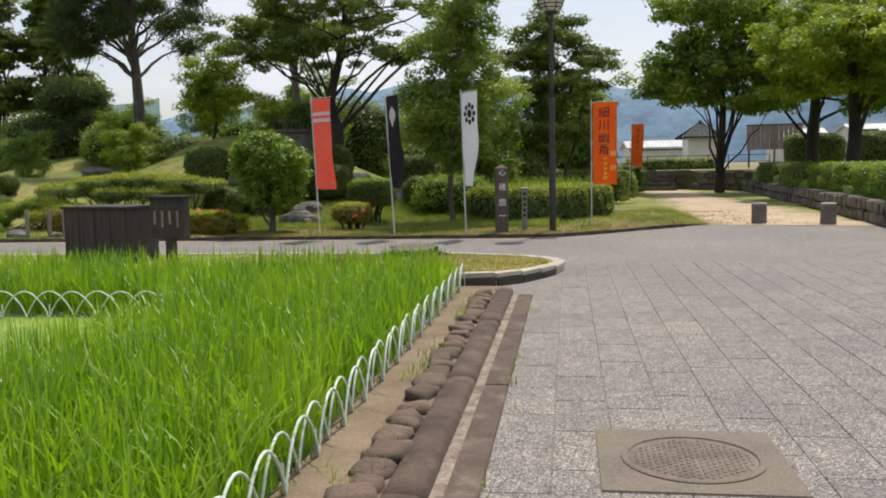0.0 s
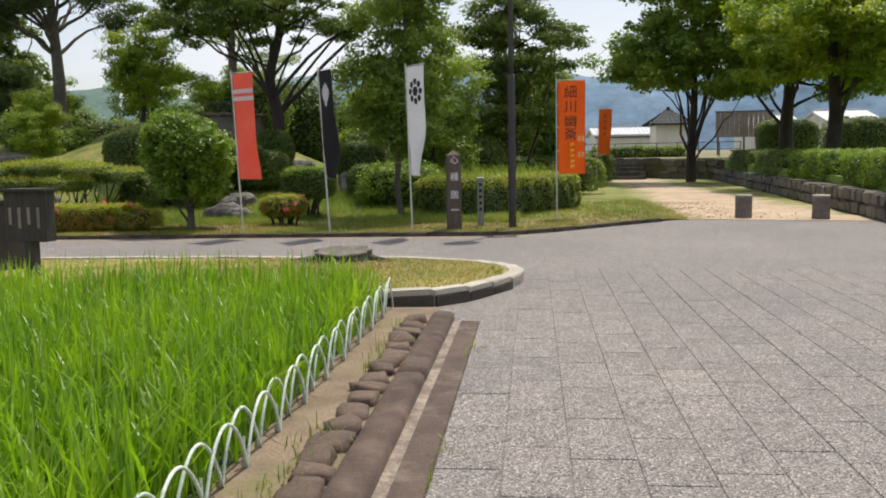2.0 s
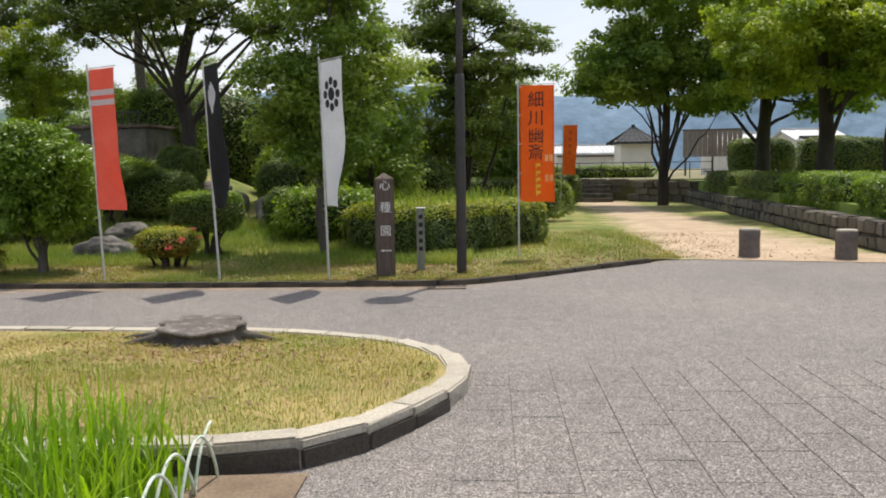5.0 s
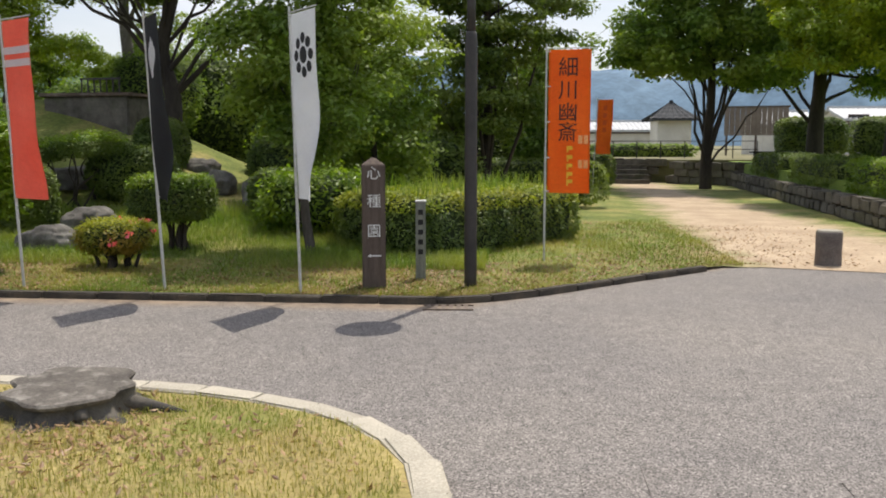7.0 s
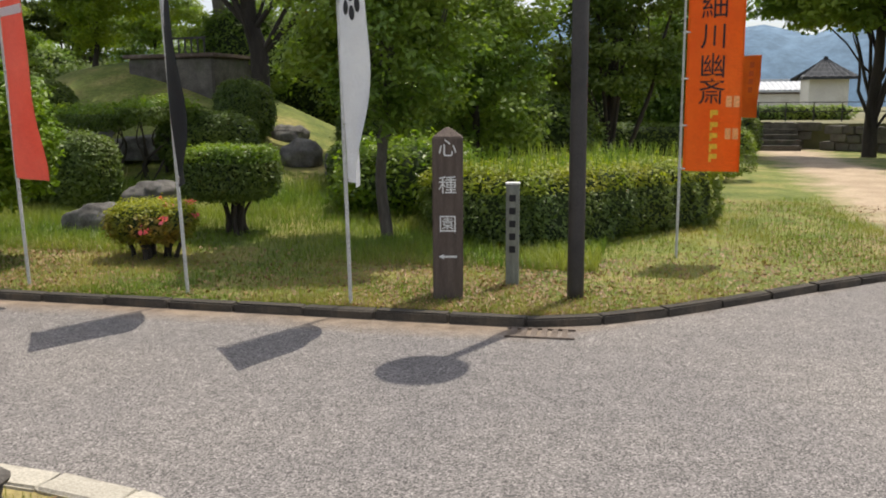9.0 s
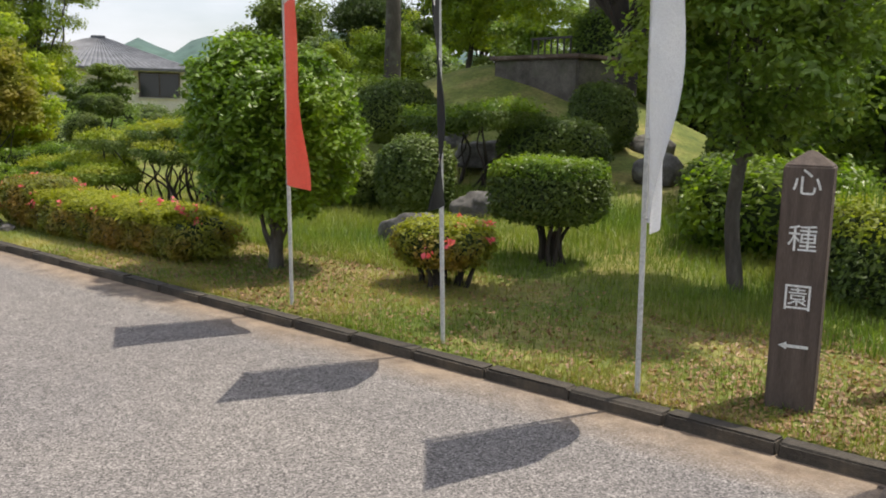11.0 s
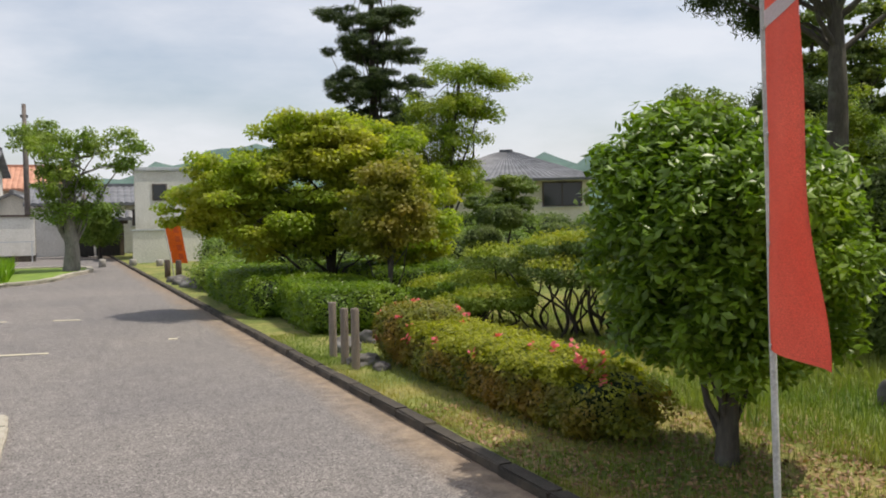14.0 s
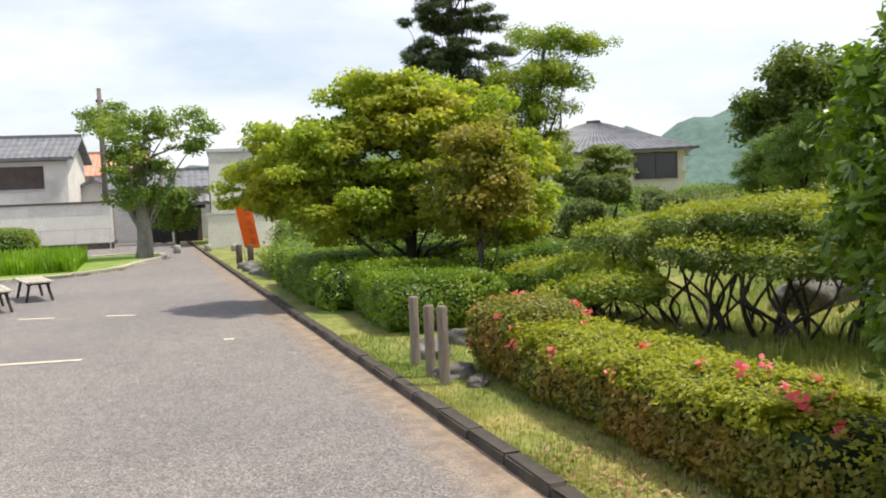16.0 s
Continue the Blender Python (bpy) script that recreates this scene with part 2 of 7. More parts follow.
M["cloth_red"] = cloth("coral_red_banner_cloth", (0.86, 0.16, 0.10), (0.93, 0.23, 0.15))
M["cloth_orange"] = cloth("orange_banner_cloth", (0.85, 0.17, 0.012), (0.95, 0.24, 0.02))
M["cloth_white"] = cloth("white_banner_cloth", (0.76, 0.77, 0.80), (0.84, 0.85, 0.87))
M["cloth_black"] = cloth("black_banner_cloth", (0.012, 0.014, 0.018), (0.022, 0.025, 0.03))
M["ink"] = surface("black_printed_ink", (0.012, 0.012, 0.014), (0.02, 0.02, 0.022), 3.0, 60.0, 0.75, 0.0)
M["ink_yellow"] = surface("yellow_printed_ink", (0.85, 0.48, 0.03), (0.9, 0.55, 0.05), 3.0, 60.0, 0.75, 0.0)


def aggregate_material(name, base, light_amt, silt=False):
    """Exposed-aggregate paving or worn asphalt: fine pale and dark stone chips in a grey binder."""
    m, nt, bsdf = nodes_of(name)
    tc = nt.nodes.new("ShaderNodeNewGeometry").outputs["Position"]
    big = noise_node(nt, 0.35, 5.0, 0.6, coord=tc)
    mid = noise_node(nt, 6.0, 4.0, 0.6, coord=tc)
    vo = nt.nodes.new("ShaderNodeTexVoronoi")
    vo.inputs["Scale"].default_value = 118.0
    nt.links.new(tc, vo.inputs["Vector"])
    lum = nt.nodes.new("ShaderNodeRGBToBW")
    nt.links.new(vo.outputs["Color"], lum.inputs["Color"])
    chips = ramp_node(nt, lum.outputs["Val"], [(0.12, tuple(c * 0.26 for c in base)), (0.46, tuple(c * 0.9 for c in base)), (0.66, tuple(c * 1.12 for c in base)), (0.95, tuple(min(1, c * light_amt * 1.36) for c in base))]).outputs["Color"]
    tone = ramp_node(nt, big.outputs["Fac"], [(0.3, (0.84, 0.84, 0.86)), (0.7, (1.13, 1.11, 1.07))]).outputs["Color"]
    col = mix_color(nt, 1.0, chips, tone, "MULTIPLY")
    tone2 = ramp_node(nt, mid.outputs["Fac"], [(0.3, (0.85, 0.85, 0.85)), (0.7, (1.1, 1.1, 1.1))]).outputs["Color"]
    col = mix_color(nt, 1.0, col, tone2, "MULTIPLY")
    if silt:
        sep = nt.nodes.new("ShaderNodeSeparateXYZ")
        nt.links.new(tc, sep.inputs["Vector"])
        washed = noise_node(nt, 1.3, 5.0, 0.65, coord=tc, stretch=(0.5, 1.0, 1.0))
        add = nt.nodes.new("ShaderNodeMath")
        add.operation, add.inputs[2].default_value = "MULTIPLY_ADD", 0.0
        sub_y = nt.nodes.new("ShaderNodeMath")
        sub_y.operation, sub_y.inputs[1].default_value = "SUBTRACT", 16.95
        bend = nt.nodes.new("ShaderNodeMath")
        bend.operation, bend.inputs[1].default_value, bend.inputs[2].default_value = "MULTIPLY_ADD", 0.95, 0.45
        nt.links.new(sep.outputs["X"], bend.inputs[0])
        over = nt.nodes.new("ShaderNodeMath")
        over.operation, over.inputs[1].default_value = "MAXIMUM", 0.0
        nt.links.new(bend.outputs[0], over.inputs[0])
        back = nt.nodes.new("ShaderNodeMath")
        back.operation = "SUBTRACT"
        nt.links.new(sep.outputs["Y"], back.inputs[0])
        nt.links.new(over.outputs[0], back.inputs[1])
        nt.links.new(back.outputs[0], sub_y.inputs[0])
        nt.links.new(sub_y.outputs[0], add.inputs[0])
        nt.links.new(washed.outputs["Fac"], add.inputs[1])
        f = ramp_node(nt, add.outputs[0], [(0.06, (0, 0, 0)), (0.28, (0.85, 0.85, 0.85))]).outputs["Color"]
        silt_col = ramp_node(nt, mid.outputs["Fac"], [(0.3, (0.16, 0.11, 0.07)), (0.7, (0.36, 0.27, 0.18))]).outputs["Color"]
        col = mix_color(nt, f, col, silt_col)
    oi = nt.nodes.new("ShaderNodeObjectInfo")
    v = ramp_node(nt, oi.outputs["Random"], [(0.0, (0.90, 0.90, 0.91)), (1.0, (1.08, 1.07, 1.05))]).outputs["Color"]
    col = mix_color(nt, 1.0, col, v, "MULTIPLY")
    nt.links.new(col, bsdf.inputs["Base Color"])
    bsdf.inputs["Roughness"].default_value = 0.85
    bump_to(nt, bsdf, vo.outputs["Distance"], 0.5, 0.004)
    return m


M["paver"] = aggregate_material("exposed_aggregate_paver", (0.200, 0.184, 0.174), 1.75)
M["asphalt"] = aggregate_material("worn_grey_asphalt", (0.215, 0.199, 0.188), 1.55, True)


def lawn_material():
    """Verge turf with dry patches, fallen leaves, and a trodden earth path."""
    m, nt, bsdf = nodes_of("verge_turf_and_trodden_earth")
    pos = nt.nodes.new("ShaderNodeNewGeometry").outputs["Position"]
    a = noise_node(nt, 0.9, 5.0, 0.65, coord=pos)
    b = noise_node(nt, 14.0, 4.0, 0.7, coord=pos)
    g = ramp_node(nt, a.outputs["Fac"], [(0.3, (0.08, 0.12, 0.022)), (0.48, (0.17, 0.20, 0.045)), (0.72, (0.36, 0.29, 0.12))]).outputs["Color"]
    grain = ramp_node(nt, b.outputs["Fac"], [(0.3, (0.6, 0.6, 0.55)), (0.7, (1.3, 1.28, 1.2))]).outputs["Color"]
    g = mix_color(nt, 1.0, g, grain, "MULTIPLY")
    e1 = noise_node(nt, 1.2, 5.0, 0.6, coord=pos)
    earth = ramp_node(nt, e1.outputs["Fac"], [(0.3, (0.36, 0.27, 0.19)), (0.7, (0.52, 0.41, 0.30))]).outputs["Color"]
    earth = mix_color(nt, 0.5, earth, mix_color(nt, 1.0, earth, grain, "MULTIPLY"))
    sep = nt.nodes.new("ShaderNodeSeparateXYZ")
    nt.links.new(pos, sep.inputs["Vector"])

    def math_node(op, x, y):
        n = nt.nodes.new("ShaderNodeMath")
        n.operation = op
        for i, v in enumerate((x, y)):
            if isinstance(v, (int, float)):
                n.inputs[i].default_value = v
            else:
                nt.links.new(v, n.inputs[i])
        return n.outputs[0]

    off = math_node("ABSOLUTE", math_node("SUBTRACT", sep.outputs["X"], 4.9), 0.0)
    wob = math_node("MULTIPLY", math_node("SUBTRACT", a.outputs["Fac"], 0.5), 2.4)
    far = math_node("MULTIPLY", math_node("SUBTRACT", sep.outputs["Y"], 20.0), 0.045)
    k = math_node("SUBTRACT", math_node("ADD", off, math_node("MINIMUM", far, 0.8)), wob)
    f = ramp_node(nt, math_node("MULTIPLY", k, 0.4), [(0.52, (1, 1, 1)), (0.90, (0, 0, 0))]).outputs["Color"]
    col = mix_color(nt, f, g, earth)
    nt.links.new(col, bsdf.inputs["Base Color"])
    bsdf.inputs["Roughness"].default_value = 0.95
    bump_to(nt, bsdf, b.outputs["Fac"], 0.8, 0.02)
    return m


M["lawn"] = lawn_material()
M["island_lawn"] = surface("dry_short_lawn", (0.25, 0.20, 0.075), (0.42, 0.34, 0.14), 1.2, 30.0, 0.97, 0.8, stain=(0.17, 0.19, 0.035), stain_scale=0.9)
M["green_lawn"] = surface("short_green_lawn", (0.12, 0.20, 0.03), (0.22, 0.31, 0.045), 1.2, 30.0, 0.97, 0.8)
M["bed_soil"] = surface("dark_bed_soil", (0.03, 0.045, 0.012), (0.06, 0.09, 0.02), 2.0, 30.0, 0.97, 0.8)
M["far_ground"] = surface("distant_grass_and_earth", (0.13, 0.13, 0.06), (0.26, 0.23, 0.13), 0.05, 1.0, 0.97, 0.0)
# The bluish haze of distance is mixed into both base colours below.
M["mountain"] = surface("wooded_mountain_haze_color", (0.10, 0.17, 0.25), (0.16, 0.25, 0.34), 0.01, 0.06, 0.98, 0.0)
M["hill"] = surface("wooded_hill_haze_color", (0.06, 0.11, 0.10), (0.10, 0.17, 0.14), 0.015, 0.09, 0.98, 0.0)
M["line_paint"] = surface("worn_road_paint", (0.50, 0.45, 0.33), (0.66, 0.60, 0.46), 4.0, 60.0, 0.85, 0.2, stain=(0.25, 0.235, 0.22), stain_scale=4.0)


def glass_material():
    m, nt, bsdf = nodes_of("dark_window_glass")
    bsdf.inputs["Base Color"].default_value = (0.03, 0.035, 0.04, 1)
    bsdf.inputs["Roughness"].default_value = 0.08
    return m


M["glass"] = glass_material()
mt, _nt, _b = nodes_of("frosted_lamp_globe")
_b.inputs["Base Color"].default_value, _b.inputs["Roughness"].default_value = (0.62, 0.60, 0.55, 1), 0.35
M["globe"] = mt
M["slab_brown"] = surface("brownish_cast_slab", (0.12, 0.10, 0.082), (0.215, 0.178, 0.147), 2.0, 60.0, 0.9, 0.4, stain=(0.13, 0.12, 0.06), stain_scale=2.0)
M["roof_dark"] = surface("dark_roof_tile", (0.03, 0.034, 0.04), (0.06, 0.066, 0.075), 2.0, 20.0, 0.85, 0.2)


# ---- building tools ----
def mesh_np(name, V, F, mat, parent=None, label="", smooth=False, loc=None):
    """One mesh object from arrays of corners and of faces that all have the same number of corners."""
    V, F = np.asarray(V, dtype=np.float32), np.asarray(F, dtype=np.int32)
    me = bpy.data.meshes.new(name)
    me.vertices.add(len(V))
    me.vertices.foreach_set("co", V.ravel())
    me.loops.add(F.size)
    me.loops.foreach_set("vertex_index", F.ravel())
    me.polygons.add(len(F))
    me.polygons.foreach_set("loop_start", np.arange(0, F.size, F.shape[1], dtype=np.int32))
    me.polygons.foreach_set("use_smooth", np.full(len(F), smooth, dtype=bool))
    me.update(calc_edges=True)
    me.materials.append(mat)
    ob = new(name, me)
    if parent is not None:
        ob.parent = parent
    if loc is not None:
        ob.location = loc
    if label:
        ob["label"] = label
    return ob


def part(name, bm, material, parent=None, label="", smooth=False):
    me = bpy.data.meshes.new(name)
    bmesh.ops.recalc_face_normals(bm, faces=bm.faces)
    for f in bm.faces:
        f.smooth = smooth
    bm.to_mesh(me)
    bm.free()
    me.materials.append(material)
    ob = new(name, me)
    if parent is not None:
        ob.parent = parent
    if label:
        ob["label"] = label
    return ob


def root(name, loc, label, category, group="", kind="", rz=0.0):
    e = new(name)
    e.empty_display_size = 0.2
    e.matrix_basis = pose(*loc, 0, 0, rz)
    return tagged(e, label, category, group, kind)


def box_bm(x0, x1, y0, y1, z0, z1, bevel=0.0, bm=None):
    own = bm is None
    bm = bm or bmesh.new()
    r = bmesh.ops.create_cube(bm, size=1.0, matrix=Matrix.Translation(((x0 + x1) / 2, (y0 + y1) / 2, (z0 + z1) / 2)) @ Matrix.Diagonal((x1 - x0, y1 - y0, z1 - z0, 1)))
    if bevel and own:
        bmesh.ops.bevel(bm, geom=bm.edges[:], offset=bevel, segments=2, affect="EDGES")
    return bm


def cyl_bm(r0, r1, z0, z1, sides=16, bevel=0.0, x=0.0, y=0.0, bm=None):
    own = bm is None
    bm = bm or bmesh.new()
    bmesh.ops.create_cone(bm, cap_ends=True, segments=sides, radius1=r0, radius2=r1, depth=z1 - z0, matrix=Matrix.Translation((x, y, (z0 + z1) / 2)))
    if bevel and own:
        es = [e for e in bm.edges if len(e.link_faces) == 2 and e.calc_face_angle() > 0.8]
        bmesh.ops.bevel(bm, geom=es, offset=bevel, segments=2, affect="EDGES")
    return bm


def lathe_bm(profile, sides=20):
    """A turned shape from (radius, height) pairs."""
    bm = bmesh.new()
    rings = []
    for r, z in profile:
        rings.append([bm.verts.new((r * math.cos(2 * math.pi * i / sides), r * math.sin(2 * math.pi * i / sides), z)) for i in range(sides)])
    for a, b in zip(rings, rings[1:]):
        for i in range(sides):
            bm.faces.new((a[i], a[(i + 1) % sides], b[(i + 1) % sides], b[i]))
    bm.faces.new(rings[0][::-1])
    bm.faces.new(rings[-1])
    return bm


def tube_arrays(pts, radii, sides=7):
    pts = [Vector(p) for p in pts]
    V, F = [], []
    for i, p in enumerate(pts):
        d = (pts[min(i + 1, len(pts) - 1)] - pts[max(i - 1, 0)]).normalized()
        a = d.cross(Vector((0.31, 0.92, 0.22))).normalized()
        b = d.cross(a)
        for k in range(sides):
            th = 2 * math.pi * k / sides
            V.append(p + (a * math.cos(th) + b * math.sin(th)) * radii[i])
    for i in range(len(pts) - 1):
        for k in range(sides):
            F.append((i * sides + k, i * sides + (k + 1) % sides, (i + 1) * sides + (k + 1) % sides, (i + 1) * sides + k))
    return np.array([tuple(v) for v in V]), np.array(F)


def join_arrays(items):
    Vs, Fs, n = [], [], 0
    for V, F in items:
        Vs.append(V)
        Fs.append(F + n)
        n += len(V)
    return np.concatenate(Vs), np.concatenate(Fs)


def unit(a):
    return a / np.maximum(np.linalg.norm(a, axis=1, keepdims=True), 1e-6)


def leaf_arrays(P, N, size, aspect, rng, fold=0.18):
    """One folded, pointed leaf of two triangles at every point."""
    n = len(P)
    N = unit(N)
    t = unit(np.cross(N, unit(rng.normal(size=(n, 3)))))
    s = np.cross(N, t)
    L = (size * rng.uniform(0.65, 1.3, n))[:, None]
    W = L * aspect * 0.5
    base, tip = P - t * L * 0.5, P + t * L * 0.5 - N * L * fold * 0.5
    mid = P + N * L * fold * 0.4
    left, right = mid + s * W - N * L * fold, mid - s * W - N * L * fold
    V = np.stack([base, left, tip, right], 1).reshape(-1, 3)
    k = np.arange(n)[:, None] * 4
    F = np.concatenate([k + np.array([[0, 2, 1]]), k + np.array([[0, 3, 2]])], 1).reshape(-1, 3)
    return V, F


def wobble(P, amount, scale, seed):
    """A smooth offset along each point's own direction, from a few waves."""
    r = np.random.RandomState(seed)
    out = np.zeros(len(P))
    for i in range(7):
        k = r.normal(size=3) * scale * (1 + i * 0.35)
        out += np.sin(P @ k + r.uniform(0, 6.28)) / (1 + i * 0.35)
    return out * amount / 2.5


# ---- terrain ----
KX = [-80.0, -0.55, -0.1, 0.48, 1.5, 2.97, 3.4, 7.0, 9.0]
KY = [17.52, 17.52, 17.70, 18.12, 19.10, 20.45, 20.55, 19.6, 19.4]


def kerb_y(x):
    return float(np.interp(x, KX, KY))


def mound(x, y):
    a = 2.5 * math.exp(-(((x + 10.6) / 4.6) ** 2 + ((y - 28.6) / 3.9) ** 2))
    b = 2.2 * math.exp(-(((x + 19.5) / 6.5) ** 2 + ((y - 34.5) / 5.5) ** 2))
    c = 0.35 * math.exp(-(((x + 4.5) / 3.5) ** 2 + ((y - 25.0) / 3.0) ** 2))
    d = 1.05 * math.exp(-(((x + 17.6) / 3.2) ** 2 + ((y - 25.0) / 2.7) ** 2))
    return a + b + c + d


def ground_z(x, y):
    """Height of the verge, with its kerb edge and the garden mound."""
    lip = 0.054 if x < 2.4 else 0.05 * max(0.0, 1 - (x - 2.4) / 0.8) + 0.004
    rough = 0.03 * noise.noise((x * 0.7, y * 0.7, 0.0)) * min(1.0, max(0.0, (y - kerb_y(x)) / 1.2))
    return lip + rough + mound(x, y)


def wall_x(y):
    """Foot of the low retaining wall along the earth path."""
    return 6.55 + (y - 19.4) * 0.071


# ---- large structure ----
def build_ground():
    n = 24
    V = [(x, y, -0.06) for y in np.linspace(-900, 900, n + 1) for x in np.linspace(-900, 900, n + 1)]
    F = [(j * (n + 1) + i, j * (n + 1) + i + 1, (j + 1) * (n + 1) + i + 1, (j + 1) * (n + 1) + i) for j in range(n) for i in range(n)]
    tagged(mesh_np("ground", V, F, M["far_ground"]), "dry grassy earth reaching the horizon", "ground", kind="structure")

    xs = np.concatenate([np.linspace(-70, -26, 30), np.linspace(-25.2, 9.0, 130)])
    ss = np.linspace(0, 1, 90) ** 1.6
    V, F = [], []
    for s in ss:
        for x in xs:
            k = kerb_y(x) + (0.10 if x < 3.0 else 0.0)
            y = k + s * (62.0 - k)
            V.append((x, y, ground_z(x, y)))
    w = len(xs)
    F = [(j * w + i, j * w + i + 1, (j + 1) * w + i + 1, (j + 1) * w + i) for j in range(len(ss) - 1) for i in range(w - 1)]
    tagged(mesh_np("verge", V, F, M["lawn"], smooth=True), "patchy turf garden verge with a trodden earth path and mound", "lawn", kind="structure")

    V, F = [], []
    xs, ys = np.linspace(-60, 9.5, 60), np.linspace(-14, 20.7, 44)
    for y in ys:
        for x in xs:
            V.append((x, y if y < 17 else 17 + (y - 17) / 3.7 * (kerb_y(x) + 0.5 - 17), -0.004))
    w = len(xs)
    F = [(j * w + i, j * w + i + 1, (j + 1) * w + i + 1, (j + 1) * w + i) for j in range(len(ys) - 1) for i in range(w - 1)]
    tagged(mesh_np("road", V, F, M["asphalt"]), "worn pale grey asphalt drive", "road", kind="structure")

    # raised terrace beyond the earth path, to the right and at the far end
    bm = box_bm(-30, 60, 46.4, 120, -0.05, 0.95)
    tagged(part("terrace_far", bm, M["far_ground"]), "raised grassy terrace behind a dark stone wall", "ground", kind="structure")
    V = [(wall_x(14) + 0.42, 14, 0.62), (60, 14, 0.9), (60, 46.4, 0.95), (wall_x(46.4) + 0.42, 46.4, 0.9)]
    V += [(x, y, -0.05) for x, y, _ in V]
    F = [(0, 1, 2, 3), (0, 4, 5, 1), (1, 5, 6, 2), (2, 6, 7, 3), (3, 7, 4, 0)]
    tagged(mesh_np("terrace_side", V, F, M["green_lawn"]), "raised lawn terrace behind a low stone wall", "lawn", kind="structure")


build_ground()


def build_mountains():
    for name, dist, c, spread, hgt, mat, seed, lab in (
        ("mountain_far", 800, 4, 60, 135, "mountain", 3, "wooded mountain ridge with blue haze in its colour"),
        ("mountain_west", 700, 72, 46, 96, "hill", 8, "green wooded hill range with haze in its colour"),
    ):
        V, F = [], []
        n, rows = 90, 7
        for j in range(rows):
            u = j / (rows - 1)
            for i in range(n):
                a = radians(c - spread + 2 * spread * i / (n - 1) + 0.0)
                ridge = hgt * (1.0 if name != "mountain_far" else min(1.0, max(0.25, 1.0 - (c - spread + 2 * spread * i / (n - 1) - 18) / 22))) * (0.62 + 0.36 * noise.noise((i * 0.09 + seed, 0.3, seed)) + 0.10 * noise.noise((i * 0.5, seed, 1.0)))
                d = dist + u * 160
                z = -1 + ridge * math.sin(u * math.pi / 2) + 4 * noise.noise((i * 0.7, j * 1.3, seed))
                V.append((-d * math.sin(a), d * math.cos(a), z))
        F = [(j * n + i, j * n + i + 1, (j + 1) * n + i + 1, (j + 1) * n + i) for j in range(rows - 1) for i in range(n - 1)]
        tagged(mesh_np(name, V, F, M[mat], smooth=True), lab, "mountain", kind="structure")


build_mountains()

ISLAND = [(-2.6, 10.42), (-1.9, 10.42), (-1.35, 10.46), (-0.76, 10.66), (-0.42, 11.15), (-0.13, 11.78), (-0.04, 12.25), (-0.07, 12.7), (-0.2, 13.12), (-0.42, 13.5), (-0.80, 13.88), (-1.3, 14.14),
          (-1.9, 14.33), (-2.8, 14.42), (-3.8, 14.5), (-5.5, 14.57), (-8.0, 14.6), (-10.3, 14.62), (-10.75, 14.5), (-10.9, 14.1), (-10.95, 12.6)]


def island_z(y):
    """The lawn island lies level while the paving rises past it: its edge stands proud on one side and runs out flush."""
    return 0.16 - (y - 10.4) * 0.033


def smooth_line(pts, per=6):
    """Catmull-Rom through the points."""
    out = []
    P = [Vector((*p, 0)) for p in pts]
    P = [P[0] * 2 - P[1]] + P + [P[-1] * 2 - P[-2]]
    for i in range(1, len(P) - 2):
        for k in range(per):
            t = k / per
            a, b, c, d = P[i - 1], P[i], P[i + 1], P[i + 2]
            out.append(0.5 * ((2 * b) + (c - a) * t + (2 * a - 5 * b + 4 * c - d) * t * t + (3 * b - a - 3 * c + d) * t ** 3))
    out.append(P[-2])
    return [(p.x, p.y) for p in out]


def resample(line, step):
    out, acc = [line[0]], 0.0
    for a, b in zip(line, line[1:]):
        d = math.dist(a, b)
        while acc + d >= step:
            f = (step - acc) / d
            a = (a[0] + (b[0] - a[0]) * f, a[1] + (b[1] - a[1]) * f)
            out.append(a)
            d, acc = math.dist(a, b), 0.0
        acc += d
    return out


def stone_run(parent, line, width, z0, z1, mat, name, rng, gap=0.008, inset=0.0, jitter=0.01, rise=None):
    """A row of kerb stones laid end to end along a line; width goes to the left of the walk."""
    for a, b in zip(line, line[1:]):
        d = Vector((b[0] - a[0], b[1] - a[1], 0))
        L = d.length - gap
        d.normalize()
        nrm = Vector((-d.y, d.x, 0))
        bm = box_bm(-L / 2, L / 2, -width / 2, width / 2, z0, z1 + (rise((a[1] + b[1]) / 2) if rise else 0.0) + rng.uniform(-jitter, jitter), 0.012)
        for v in bm.verts:
            v.co += Vector((rng.uniform(-1, 1), rng.uniform(-1, 1), 0)) * 0.008
        ob = part(name, bm, mat, parent)
        mid = Vector(((a[0] + b[0]) / 2, (a[1] + b[1]) / 2, 0)) + nrm * (width / 2 - inset)
        ob.matrix_basis = Matrix.Translation(mid) @ Matrix.Rotation(math.atan2(d.y, d.x), 4, "Z")


